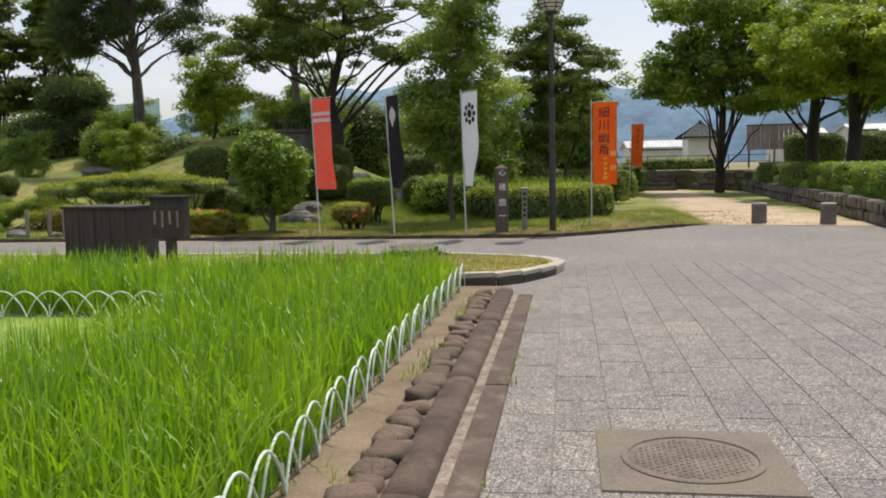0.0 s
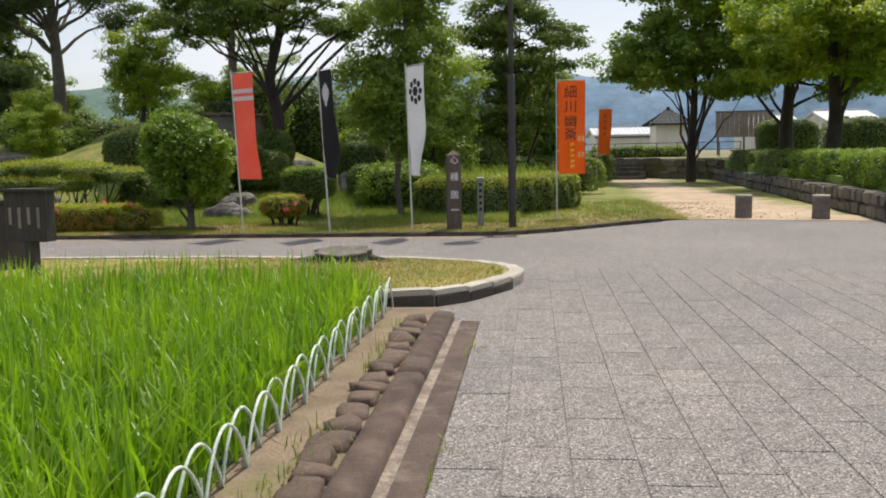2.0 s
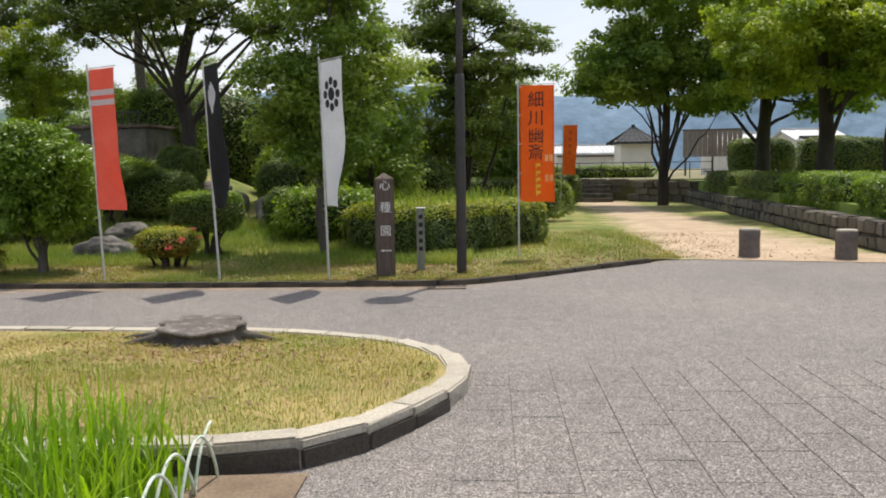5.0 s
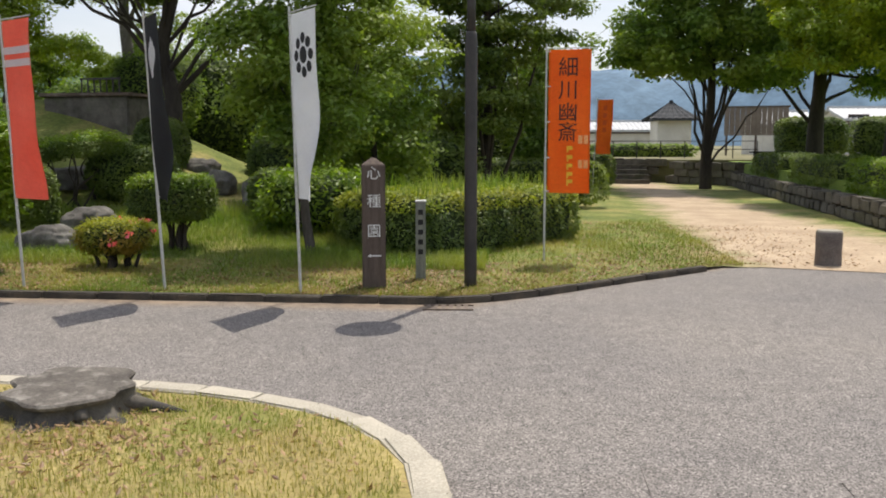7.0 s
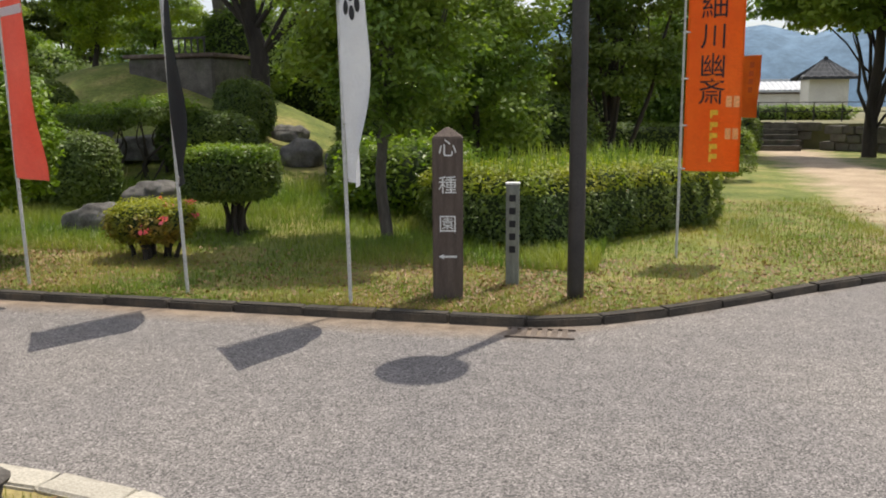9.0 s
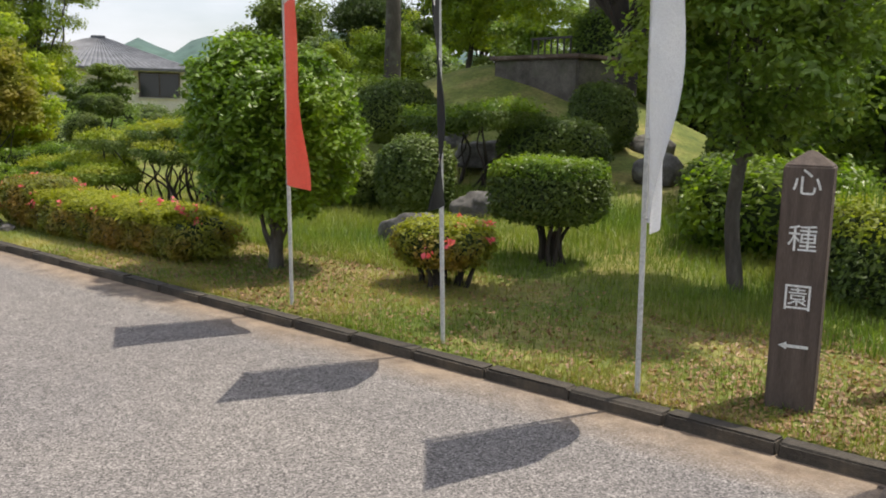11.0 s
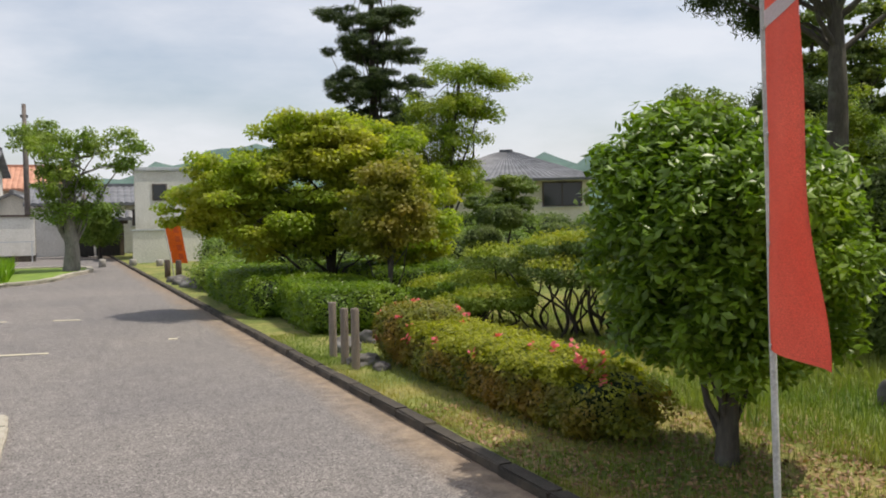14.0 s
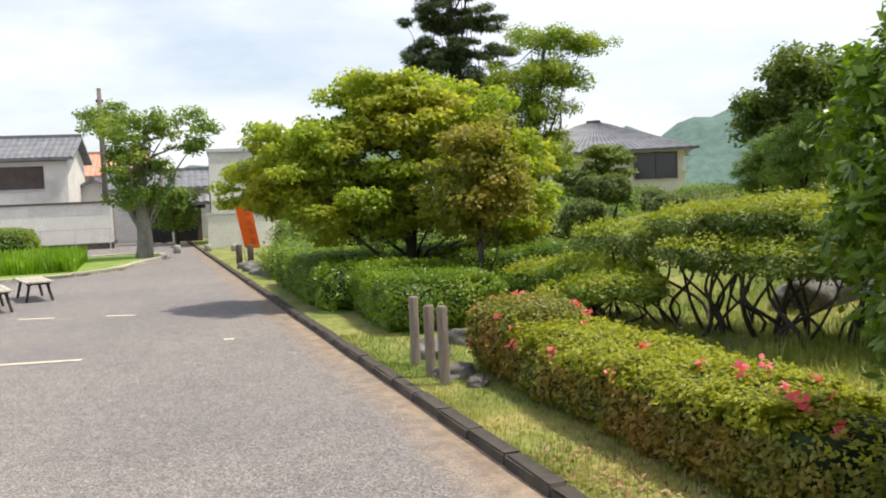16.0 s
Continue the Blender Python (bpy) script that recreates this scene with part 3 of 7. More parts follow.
def build_kerbs():
    rng = random.Random(5)
    k = root("kerb_verge", (0, 0, 0), "low dark mossy concrete kerb along the verge", "kerb", kind="structure")
    line = [(x, kerb_y(x)) for x in np.linspace(-30, -0.55, 60)] + smooth_line(list(zip(KX[1:6], KY[1:6])), 10)
    stone_run(k, resample(line, 0.6), 0.12, -0.03, 0.064, M["kerb_dark"], "kerbstone", rng, jitter=0.006)
    far = [(x, 17.52) for x in np.linspace(-60, -30, 30)]
    stone_run(k, resample(far, 2.0), 0.12, -0.03, 0.064, M["kerb_dark"], "kerbstone", rng, jitter=0.006)
    k2 = root("kerb_island", (0, 0, 0), "pale worn stone kerb round the lawn island", "kerb", kind="structure")
    line = smooth_line(ISLAND, 8)
    stone_run(k2, resample(line, 0.44), 0.17, -0.03, 0.006, M["kerb_top"], "kerbstone", rng, jitter=0.006, rise=island_z)
    # Dark facing runs on the near side: moss, plus shade put into the colour.
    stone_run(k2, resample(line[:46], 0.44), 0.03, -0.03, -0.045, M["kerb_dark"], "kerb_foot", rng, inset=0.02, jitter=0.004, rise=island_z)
    # lawn inside the island
    inner = [(x, y) for x, y in resample(line, 0.25)]
    bm = bmesh.new()
    vs = [bm.verts.new((x + (-0.09 if x > -5 else 0.09 if x < -10.4 else 0), y + (0.09 if y < 12 else -0.09), 0)) for x, y in inner] + [bm.verts.new((-10.86, 10.5, 0))]
    bm.faces.new(vs)
    bmesh.ops.triangulate(bm, faces=bm.faces[:])
    for v in bm.verts:
        v.co.z = island_z(v.co.y) - 0.018
    tagged(part("lawn_island", bm, M["island_lawn"]), "dry yellowish mown lawn island", "lawn", kind="structure")


build_kerbs()


def build_bed():
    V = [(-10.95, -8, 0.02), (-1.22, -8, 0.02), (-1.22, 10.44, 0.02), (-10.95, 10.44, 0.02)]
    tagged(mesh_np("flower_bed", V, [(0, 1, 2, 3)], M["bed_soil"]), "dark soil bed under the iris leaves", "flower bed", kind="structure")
    V = [(-10.95, -8, 0.035), (-3.75, -8, 0.035), (-3.75, 8.1, 0.035), (-10.95, 8.1, 0.035)]
    tagged(mesh_np("lawn_inner", V, [(0, 1, 2, 3)], M["green_lawn"]), "short bright green lawn inside the iris bed", "lawn", kind="structure")
    V = [(-1.32, -6, 0.028), (-0.80, -6, 0.012), (-0.80, 10.5, 0.012), (-1.32, 10.4, 0.028)]
    tagged(mesh_np("soil_strip", V, [(0, 1, 2, 3)], M["soil"]), "bare dry soil strip beside the fence", "soil", kind="structure")


build_bed()


def build_drain():
    rng = random.Random(11)
    d = root("drain", (0, 0, 0), "soil-stained concrete drain with a row of rough edging stones", "drain", kind="structure")
    y = 1.6
    while y < 9.95:
        y1 = min(y + 2.1, 10.0)
        prof = [(-0.825, -0.05), (-0.822, 0.03), (-0.80, 0.058), (-0.75, 0.068), (-0.66, 0.064), (-0.624, 0.045), (-0.612, -0.05)]
        n = 12
        V = [(x + 0.006 * noise.noise((x * 9, yy * 2.3, 1.0)), yy, z + (0.005 * noise.noise((x * 12, yy * 3.1, 4.0)) if z > 0 else 0)) for yy in np.linspace(y + 0.002, y1 - 0.002, n) for x, z in prof]
        k = len(prof)
        F = [(j * k + i, j * k + i + 1, (j + 1) * k + i + 1, (j + 1) * k + i) for j in range(n - 1) for i in range(k - 1)]
        V += [(-0.72, y + 0.002, 0.0), (-0.72, y1 - 0.002, 0.0)]
        m = len(V)
        for i in range(k - 1):
            F += [(i + 1, i, m - 2), ((n - 1) * k + i, (n - 1) * k + i + 1, m - 1)]
        bm = bmesh.new()
        vs = [bm.verts.new(v) for v in V]
        for f in F:
            bm.faces.new([vs[i] for i in f])
        part("drain_bar", bm, M["drain_bar"], d, smooth=True)
        bm = box_bm(-0.555, -0.395, y, min(y1, 9.86) - 0.004, -0.05, 0.010 + rng.uniform(-0.003, 0.004), 0.006)
        part("drain_slab", bm, M["drain_slab"], d)
        y += 2.1
    bm = box_bm(-0.62, -0.555, 1.6, 9.86, -0.05, 0.004)
    part("drain_channel", bm, M["silt"], d, "dry silted channel")
    y = 1.7
    while y < 9.75:
        L, w = rng.uniform(0.15, 0.30), rng.uniform(0.17, 0.25)
        bm = bmesh.new()
        bmesh.ops.create_icosphere(bm, subdivisions=2, radius=1.0)
        q = rng.uniform(0, 100)
        for v in bm.verts:
            c = v.co
            e = Vector([math.copysign(abs(u) ** 0.6, u) for u in c])
            v.co = Vector((e.x * w / 2, e.y * L / 2, e.z * 0.062)) * (1 + 0.34 * noise.noise(c * 1.5 + Vector((q, 0, 0))))
        ob = part("stone", bm, M["brown_stone"], d, smooth=True)
        ob.location = (-0.91 + rng.uniform(-0.03, 0.012), y + L / 2, 0.012 + rng.uniform(-0.016, 0.014))
        ob.rotation_euler = (rng.uniform(-0.15, 0.15), rng.uniform(-0.15, 0.15), rng.uniform(-0.35, 0.35))
        y += L * rng.uniform(0.88, 1.0)


build_drain()


def build_manhole():
    r = root("manhole", (0.60, 4.42, 0), "round rusty cast-iron manhole cover set in a concrete slab", "manhole")
    bm = box_bm(-0.46, 0.45, -0.46, 0.46, -0.03, 0.012, 0.006)
    part("slab", bm, M["slab_brown"], r, "square brownish concrete surround")
    part("ring", lathe_bm([(0.345, -0.01), (0.345, 0.018), (0.335, 0.022), (0.315, 0.022), (0.31, 0.013)], 40), M["slab_brown"], r)
    cover = part("cover", cyl_bm(0.305, 0.305, -0.01, 0.0155, 40), M["iron"], r, "rusty iron cover with raised ribs")
    items = []
    for i in range(-9, 10):
        x = i * 0.03
        h = math.sqrt(max(0.0, 0.285 ** 2 - x * x))
        for k in range(-6, 7):
            y = k * 0.045 + (0.02 if i % 2 else 0)
            if abs(y) < h:
                bm = box_bm(x - 0.008, x + 0.008, y - 0.016, y + 0.016, 0.0155, 0.0185)
                items.append((np.array([tuple(v.co) for v in bm.verts]), np.array([[v.index for v in f.verts] for f in (bm.verts.index_update(), bm.faces)[1]])))
                bm.free()
    V, F = join_arrays(items)
    mesh_np("ribs", V, F, M["iron"], cover)


build_manhole()


def build_retaining_walls():
    rng = random.Random(21)

    def course_wall(r, p0, p1, height, rows, thick, size):
        d = Vector((p1[0] - p0[0], p1[1] - p0[1], 0))
        L, ang = d.length, math.atan2(d.y, d.x)
        hh = height / rows
        for j in range(rows):
            s = -rng.uniform(0, size)
            while s < L:
                w = size * rng.uniform(0.7, 1.4)
                bm = box_bm(-w / 2 + 0.012, w / 2 - 0.012, -thick / 2, thick / 2, 0.008, hh * rng.uniform(0.93, 1.05), 0.03)
                for v in bm.verts:
                    v.co += Vector((rng.uniform(-1, 1), rng.uniform(-1, 1), rng.uniform(-1, 1))) * 0.02
                ob = part("stone", bm, M["wall_stone"], r)
                c = Vector((p0[0], p0[1], j * hh)) + d.normalized() * (s + w / 2)
                ob.matrix_basis = Matrix.Translation(c) @ Matrix.Rotation(ang, 4, "Z")
                s += w

    r = root("wall_side", (0, 0, 0), "low rough stone retaining wall along the path", "stone wall", kind="structure")
    course_wall(r, (wall_x(16) + 0.2, 16), (wall_x(43) + 0.2, 43), 0.52, 2, 0.4, 0.5)
    r2 = root("wall_far", (0, 0, 0), "dark stone retaining wall with steps at the path end", "stone wall", kind="structure")
    course_wall(r2, (-6, 46.2), (5.6, 46.2), 1.0, 3, 0.4, 0.7)
    course_wall(r2, (6.6, 45.4), (9.0, 42.6), 0.9, 3, 0.4, 0.6)
    for i in range(5):
        bm = box_bm(2.6, 5.4, 44.6 + i * 0.33, 46.2, i * 0.19, (i + 1) * 0.19, 0.015)
        part("step", bm, M["wall_stone"], r2)


build_retaining_walls()


# ---- plants ----
def crown_arrays(rng, lobes, clumps, clump_r, leaves, size, aspect, flat=0.7, up=0.7):
    lobes = np.array(lobes, dtype=float)
    wgt = (lobes[:, 3] * lobes[:, 4] * lobes[:, 5]) ** 0.67
    pick = rng.choice(len(lobes), clumps, p=wgt / wgt.sum())
    d = unit(rng.normal(size=(clumps, 3)))
    rad = rng.uniform(0.0, 1.0, clumps) ** 0.4
    C = lobes[pick, :3] + d * rad[:, None] * lobes[pick, 3:6] * 0.92
    R = clump_r * rng.uniform(0.6, 1.35, clumps)
    k = rng.choice(clumps, leaves, p=R ** 2 / (R ** 2).sum())
    e = unit(rng.normal(size=(leaves, 3)))
    P = C[k] + e * (R[k] * rng.uniform(0.35, 1.05, leaves))[:, None] * np.array([1, 1, flat])
    N = e * 0.55 + np.array([0, 0, up]) + rng.normal(size=(leaves, 3)) * 0.45
    return leaf_arrays(P, N, size, aspect, rng), C


def limb_arrays(rng, start, ends, r0, sides=6, sag=0.12):
    """Branches that leave a trunk at start and bend out to each end, thinning."""
    items = []
    s = Vector(start)
    for e in ends:
        e = Vector(e)
        d = e - s
        mid = s + d * 0.5 + Vector((rng.normal() * 0.1, rng.normal() * 0.1, 0.12)) * d.length
        pts = []
        for t in np.linspace(0, 1, 7):
            p = s * (1 - t) ** 2 + mid * 2 * t * (1 - t) + e * t * t
            pts.append(p + Vector((rng.normal(), rng.normal(), rng.normal())) * 0.02 * d.length * (t * (1 - t) * 4))
        items.append(tube_arrays(pts, [r0 * (1 - 0.85 * t) for t in np.linspace(0, 1, 7)], sides))
    return items


def tree(name, loc, label, lobes, trunk, r, leaf, bark, seed, clumps=120, clump_r=0.45, leaves=20000, size=0.09, aspect=0.55, limbs=14, flat=0.7, fork=0.6, sink=0.15, up=0.7, group="", category="tree"):
    """trunk: bends of the stem as (x, y, z) from the foot up; lobes: (x, y, z, rx, ry, rz) from the foot."""
    rng = np.random.RandomState(seed)
    t = root(name, loc, label, category, group)
    pts = smooth3([(trunk[0][0], trunk[0][1], -sink)] + list(trunk))
    n = len(pts)
    radii = [r * (1.35 - 0.35 * min(1, i / 3)) * (1 - 0.62 * i / (n - 1)) for i in range(n)]
    items = [tube_arrays(pts, radii, 10)]
    (V, F), C = crown_arrays(rng, lobes, clumps, clump_r, leaves, size, aspect, flat, up)
    base = int(n * fork)
    order = rng.permutation(len(C))[:limbs]
    for c in order:
        i = min(n - 1, base + int(rng.uniform(0, 1) * (n - base)))
        items += limb_arrays(rng, pts[i], [C[c]], radii[i] * rng.uniform(0.22, 0.42))
    Vt, Ft = join_arrays(items)
    mesh_np("trunk", Vt, Ft, bark, t, smooth=True)
    mesh_np("crown", V, F, leaf, t)
    return t


def smooth3(pts, per=4):
    P = [Vector(p) for p in pts]
    P = [P[0] * 2 - P[1]] + P + [P[-1] * 2 - P[-2]]
    out = []
    for i in range(1, len(P) - 2):
        for k in range(per):
            t = k / per
            a, b, c, d = P[i - 1], P[i], P[i + 1], P[i + 2]
            out.append(0.5 * ((2 * b) + (c - a) * t + (2 * a - 5 * b + 4 * c - d) * t * t + (3 * b - a - 3 * c + d) * t ** 3))
    out.append(P[-2])
    return out


def superform(rng, n, half, e, seed, bumpy=0.05):
    """Points and outward directions on a rounded box (e near 0.3) or dome (e near 1)."""
    h = np.array(half)
    areas = np.array([h[1] * h[2], h[0] * h[2], h[0] * h[1]])
    axis = rng.choice(3, n, p=areas / areas.sum())
    c = rng.uniform(-1, 1, size=(n, 3))
    c[np.arange(n), axis] = rng.choice([-1.0, 1.0], n)
    p = 2.0 / e
    q = c / (np.abs(c) ** p).sum(1, keepdims=True) ** (1 / p)
    P = q * h
    P = P * (1 + wobble(P, bumpy, 2.2 / max(0.3, h.min()), seed))[:, None]
    return P, unit(np.sign(q) * np.abs(q) ** (p - 1) / h + 1e-6)


def clipped(name, loc, label, half, e, leaf, seed, leaves=16000, size=0.05, aspect=0.55, rz=0.0, top=None, stems=0, stem_h=0.0, bumpy=0.05, shag=0.03, group="", category="shrub", core=0.9, bark="bark_dark", flowers=0, parts=None):
    """A clipped shrub: a solid core with the inner shade in its colour, a skin of small leaves, stems below. half: half
    sizes; its middle is stem_h + half height up.
    """
    rng = np.random.RandomState(seed)
    t = root(name, loc, label, category, group, rz=rz)
    zc = stem_h + half[2]
    P, N = superform(rng, leaves, half, e, seed, bumpy)
    off = rng.normal(size=len(P)) * shag - 0.01
    P2 = P + N * off[:, None] + np.array([0, 0, zc])
    nn = N * 0.7 + np.array([0, 0, 0.65]) + rng.normal(size=P.shape) * 0.45
    # Leaves on the upper part take a second, lighter material.
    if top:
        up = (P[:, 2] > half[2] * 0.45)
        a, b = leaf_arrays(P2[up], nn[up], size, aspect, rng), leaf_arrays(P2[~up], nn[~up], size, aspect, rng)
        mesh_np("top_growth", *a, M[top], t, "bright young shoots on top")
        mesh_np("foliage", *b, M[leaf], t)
    else:
        mesh_np("foliage", *leaf_arrays(P2, nn, size, aspect, rng), M[leaf], t)
    # Solid core, coloured dark for the shade between the leaves.
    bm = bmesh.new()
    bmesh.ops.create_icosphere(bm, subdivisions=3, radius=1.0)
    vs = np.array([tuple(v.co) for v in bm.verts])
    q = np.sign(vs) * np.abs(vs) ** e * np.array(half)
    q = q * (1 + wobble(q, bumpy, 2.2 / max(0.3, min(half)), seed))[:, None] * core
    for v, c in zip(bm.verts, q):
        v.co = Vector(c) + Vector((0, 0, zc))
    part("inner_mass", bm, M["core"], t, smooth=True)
    if stems:
        items = []
        for i in range(stems):
            a = rng.uniform(0, 6.28)
            rr = rng.uniform(0.1, 0.55)
            x0, y0 = half[0] * rr * math.cos(a), half[1] * rr * math.sin(a)
            x1, y1 = half[0] * min(0.85, rr + 0.3) * math.cos(a), half[1] * min(0.85, rr + 0.3) * math.sin(a)
            pts = [(x0, y0, -0.1), (x0 + rng.normal() * 0.03, y0 + rng.normal() * 0.03, stem_h * 0.5), (x1, y1, stem_h + half[2] * 0.4)]
            items.append(tube_arrays(smooth3(pts), np.linspace(0.035, 0.012, 9) * (1 if half[0] < 0.8 else 1.2), 6))
        if stems <= 12:
            for V, F in items:
                mesh_np("stem", V, F, M[bark], t, smooth=True)
        else:
            mesh_np("branching", *join_arrays(items), M[bark], t, smooth=True)
    if flowers:
        k = rng.choice(len(P2), flowers)
        C = P2[k] + N[k] * 0.03
        C = C[(N[k][:, 2] > -0.15)]
        PP = np.repeat(C, 9, 0) + rng.normal(size=(len(C) * 9, 3)) * 0.022
        NN = rng.normal(size=PP.shape) * 0.7 + np.repeat(N[k][(N[k][:, 2] > -0.15)], 9, 0)
        mesh_np("blossoms", *leaf_arrays(PP, NN, 0.05, 0.85, rng), M["petal"], t, "coral pink azalea blossoms")
    return t


def blade_arrays(rng, X, Y, Z, h, width, lean):
    """Grass blades of three bent segments each, tapering to a point."""
    n = len(X)
    a = rng.uniform(0, 2 * math.pi, n)
    d = np.stack([np.cos(a), np.sin(a)], 1)
    s = np.stack([-d[:, 1], d[:, 0]], 1)
    bend = rng.uniform(0.1, 1.0, n) ** 1.5 * lean
    V = np.zeros((n, 7, 3))
    for j, t in enumerate((0.0, 0.45, 0.8)):
        c = np.stack([X, Y], 1) + d * (h * bend * t * t)[:, None]
        w = (width * (1 - 0.55 * t))[:, None] * 0.5
        z = Z + h * t * (1 - 0.35 * bend * t)
        V[:, 2 * j, :2], V[:, 2 * j + 1, :2] = c - s * w, c + s * w
        V[:, 2 * j, 2] = V[:, 2 * j + 1, 2] = z
    V[:, 6, :2] = np.stack([X, Y], 1) + d * (h * bend)[:, None]
    V[:, 6, 2] = Z + h * (1 - 0.4 * bend)
    k = np.arange(n)[:, None] * 7
    tri = np.array([[0, 1, 3], [0, 3, 2], [2, 3, 5], [2, 5, 4], [4, 5, 6]])
    F = (k[:, :, None] + tri[None]).reshape(-1, 3)
    return V.reshape(-1, 3), F


def in_island(x, y):
    pts = ISLAND + [(-10.95, 10.5)]
    inside = np.zeros(len(x), dtype=bool)
    for (x0, y0), (x1, y1) in zip(pts, pts[1:] + pts[:1]):
        c = ((y0 > y) != (y1 > y)) & (x < (x1 - x0) * (y - y0) / (y1 - y0 + 1e-9) + x0)
        inside ^= c
    return inside


def build_grasses():
    rng = np.random.RandomState(4)
    n = 62000
    X, Y = rng.uniform(-10.9, -1.3, n), rng.uniform(0.2, 10.32, n)
    keep = ~((X < -3.7) & (Y < 8.35)) & ((X > -7.5) | (rng.uniform(size=n) < 0.6))
    X, Y = X[keep], Y[keep]
    patch = wobble(np.stack([X, Y, X * 0], 1), 0.10, 1.3, 6)
    h = rng.uniform(0.30, 0.60, len(X)) * (1 + patch) * np.where(Y > 9.6, 1.08, 1.0)
    V, F = blade_arrays(rng, X, Y, np.full(len(X), 0.02), h, rng.uniform(0.010, 0.022, len(X)), 0.75)
    tagged(mesh_np("iris_leaves", V, F, M["leaf_iris"]), "dense tall bright green iris leaves filling the bed", "plants", kind="stuff")
    n = 9000
    X, Y = rng.uniform(-10.9, -3.8, n), rng.uniform(1.0, 8.1, n)
    V, F = blade_arrays(rng, X, Y, np.full(n, 0.035), rng.uniform(0.03, 0.08, n), rng.uniform(0.004, 0.008, n), 0.8)
    tagged(mesh_np("short_grass", V, F, M["leaf_iris"]), "short green grass on the inner lawn", "grass", kind="stuff")
    n = 150000
    X, Y = rng.uniform(-11, 0.0, n), rng.uniform(10.5, 15.0, n)
    keep = in_island(X + 0.22, Y) & in_island(X, Y + 0.22) & in_island(X - 0.1, Y - 0.1)
    X, Y = X[keep], Y[keep]
    tuft = np.clip(wobble(np.stack([X, Y, X * 0], 1), 1.0, 1.6, 19), -0.6, 1.4)
    V, F = blade_arrays(rng, X, Y, island_z(Y) - 0.02, rng.uniform(0.012, 0.045, len(X)) * (1 + tuft), rng.uniform(0.003, 0.006, len(X)), 1.3)
    tagged(mesh_np("island_grass", V, F, M["grass_dry"]), "thin yellowing grass on the lawn island", "grass", kind="stuff")
    n = 1100
    X = np.concatenate([rng.uniform(-5, 0.0, n), rng.normal(-2.1, 0.55, n // 2)])
    Y = np.concatenate([rng.uniform(10.7, 14.4, n), rng.normal(13.1, 0.35, n // 2)])
    keep = in_island(X + 0.2, Y) & in_island(X, Y + 0.2)
    X, Y = X[keep], Y[keep]
    N = rng.normal(size=(len(X), 3)) * 0.4 + np.array([0, 0, 1])
    V, F = leaf_arrays(np.stack([X, Y, island_z(Y) + 0.012], 1), N, 0.05, 0.4, rng)
    tagged(mesh_np("island_litter", V, F, M["leaf_litter"]), "dry straw and fallen leaves on the lawn island", "leaves", kind="stuff")
    n = 230000
    X, S = rng.uniform(-14, 4.0, n), 0.12 + 6.8 * rng.uniform(0, 1, n) ** 1.5
    Y = np.array([kerb_y(x) for x in X]) + S
    patch = wobble(np.stack([X, Y, X * 0], 1), 0.5, 0.9, 9)
    keep = (rng.uniform(size=n) < (0.55 + patch) * np.where(X > 0.9, 0.55, 1.0)) & (X < 3.2)
    X, Y, patch = X[keep], Y[keep], patch[keep]
    Z = np.array([ground_z(x, y) for x, y in zip(X, Y)])
    h = rng.uniform(0.015, 0.065, len(X)) * (1 + np.clip(patch, -0.3, 1)) * np.where(Y > 20.2, 1.4, 1.0)
    V, F = blade_arrays(rng, X, Y, Z, h, rng.uniform(0.003, 0.007, len(X)), 1.1)
    tagged(mesh_np("verge_grass", V, F, M["grass_blade"]), "patchy sunlit grass on the garden verge", "grass", kind="stuff")
    n = 60000
    X, Y = rng.uniform(-10.5, -0.2, n), 19.5 + 4.0 * rng.uniform(0, 1, n) ** 1.3
    patch = wobble(np.stack([X, Y, X * 0], 1), 0.6, 0.8, 29)
    keep = rng.uniform(size=n) < 0.5 + patch + np.clip((Y - 19.6) * 0.5, -0.3, 0.4)
    X, Y, patch = X[keep], Y[keep], patch[keep]
    Z = np.array([ground_z(x, y) for x, y in zip(X, Y)])
    V, F = blade_arrays(rng, X, Y, Z, rng.uniform(0.05, 0.19, len(X)) * (1 + np.clip(patch, -0.4, 0.6)), rng.uniform(0.004, 0.010, len(X)), 0.9)
    tagged(mesh_np("tall_verge_grass", V, F, M["grass_tall"]), "uncut tall green grass under the garden trees", "grass", kind="stuff")
    # weeds in the joints beside the drain and the island edge
    n = 900
    X = np.concatenate([rng.normal(-1.0, 0.08, n), rng.normal(-0.37, 0.03, n // 3)])
    Y = np.concatenate([rng.uniform(1.6, 9.9, n), rng.uniform(1.6, 9.9, n // 3)])
    keep = wobble(np.stack([X, Y, X * 0], 1), 1.0, 1.7, 33) > 0.05
    X, Y = X[keep], Y[keep]
    V, F = blade_arrays(rng, X, Y, np.full(len(X), 0.012), rng.uniform(0.03, 0.12, len(X)), rng.uniform(0.004, 0.010, len(X)), 1.0)
    tagged(mesh_np("joint_weeds", V, F, M["grass_blade"]), "small weeds rooted along the drain edges", "weeds", kind="stuff")
    # fallen leaves near the kerb
    n = 16000
    X = np.concatenate([rng.uniform(-9, 3.2, n // 2), rng.normal(-6.2, 1.0, n // 4), rng.normal(-1.2, 0.8, n // 4)])
    Y = np.array([kerb_y(x) for x in X]) + 0.15 + 2.4 * rng.uniform(0, 1, len(X)) ** 1.4
    X, Y = np.concatenate([X, rng.normal(2.6, 1.3, n // 3)]), np.concatenate([Y, 18.6 + 8.0 * rng.uniform(0, 1, n // 3) ** 1.2])
    keep = Y > np.array([kerb_y(x) for x in X]) + 0.12
    X, Y = X[keep], Y[keep]
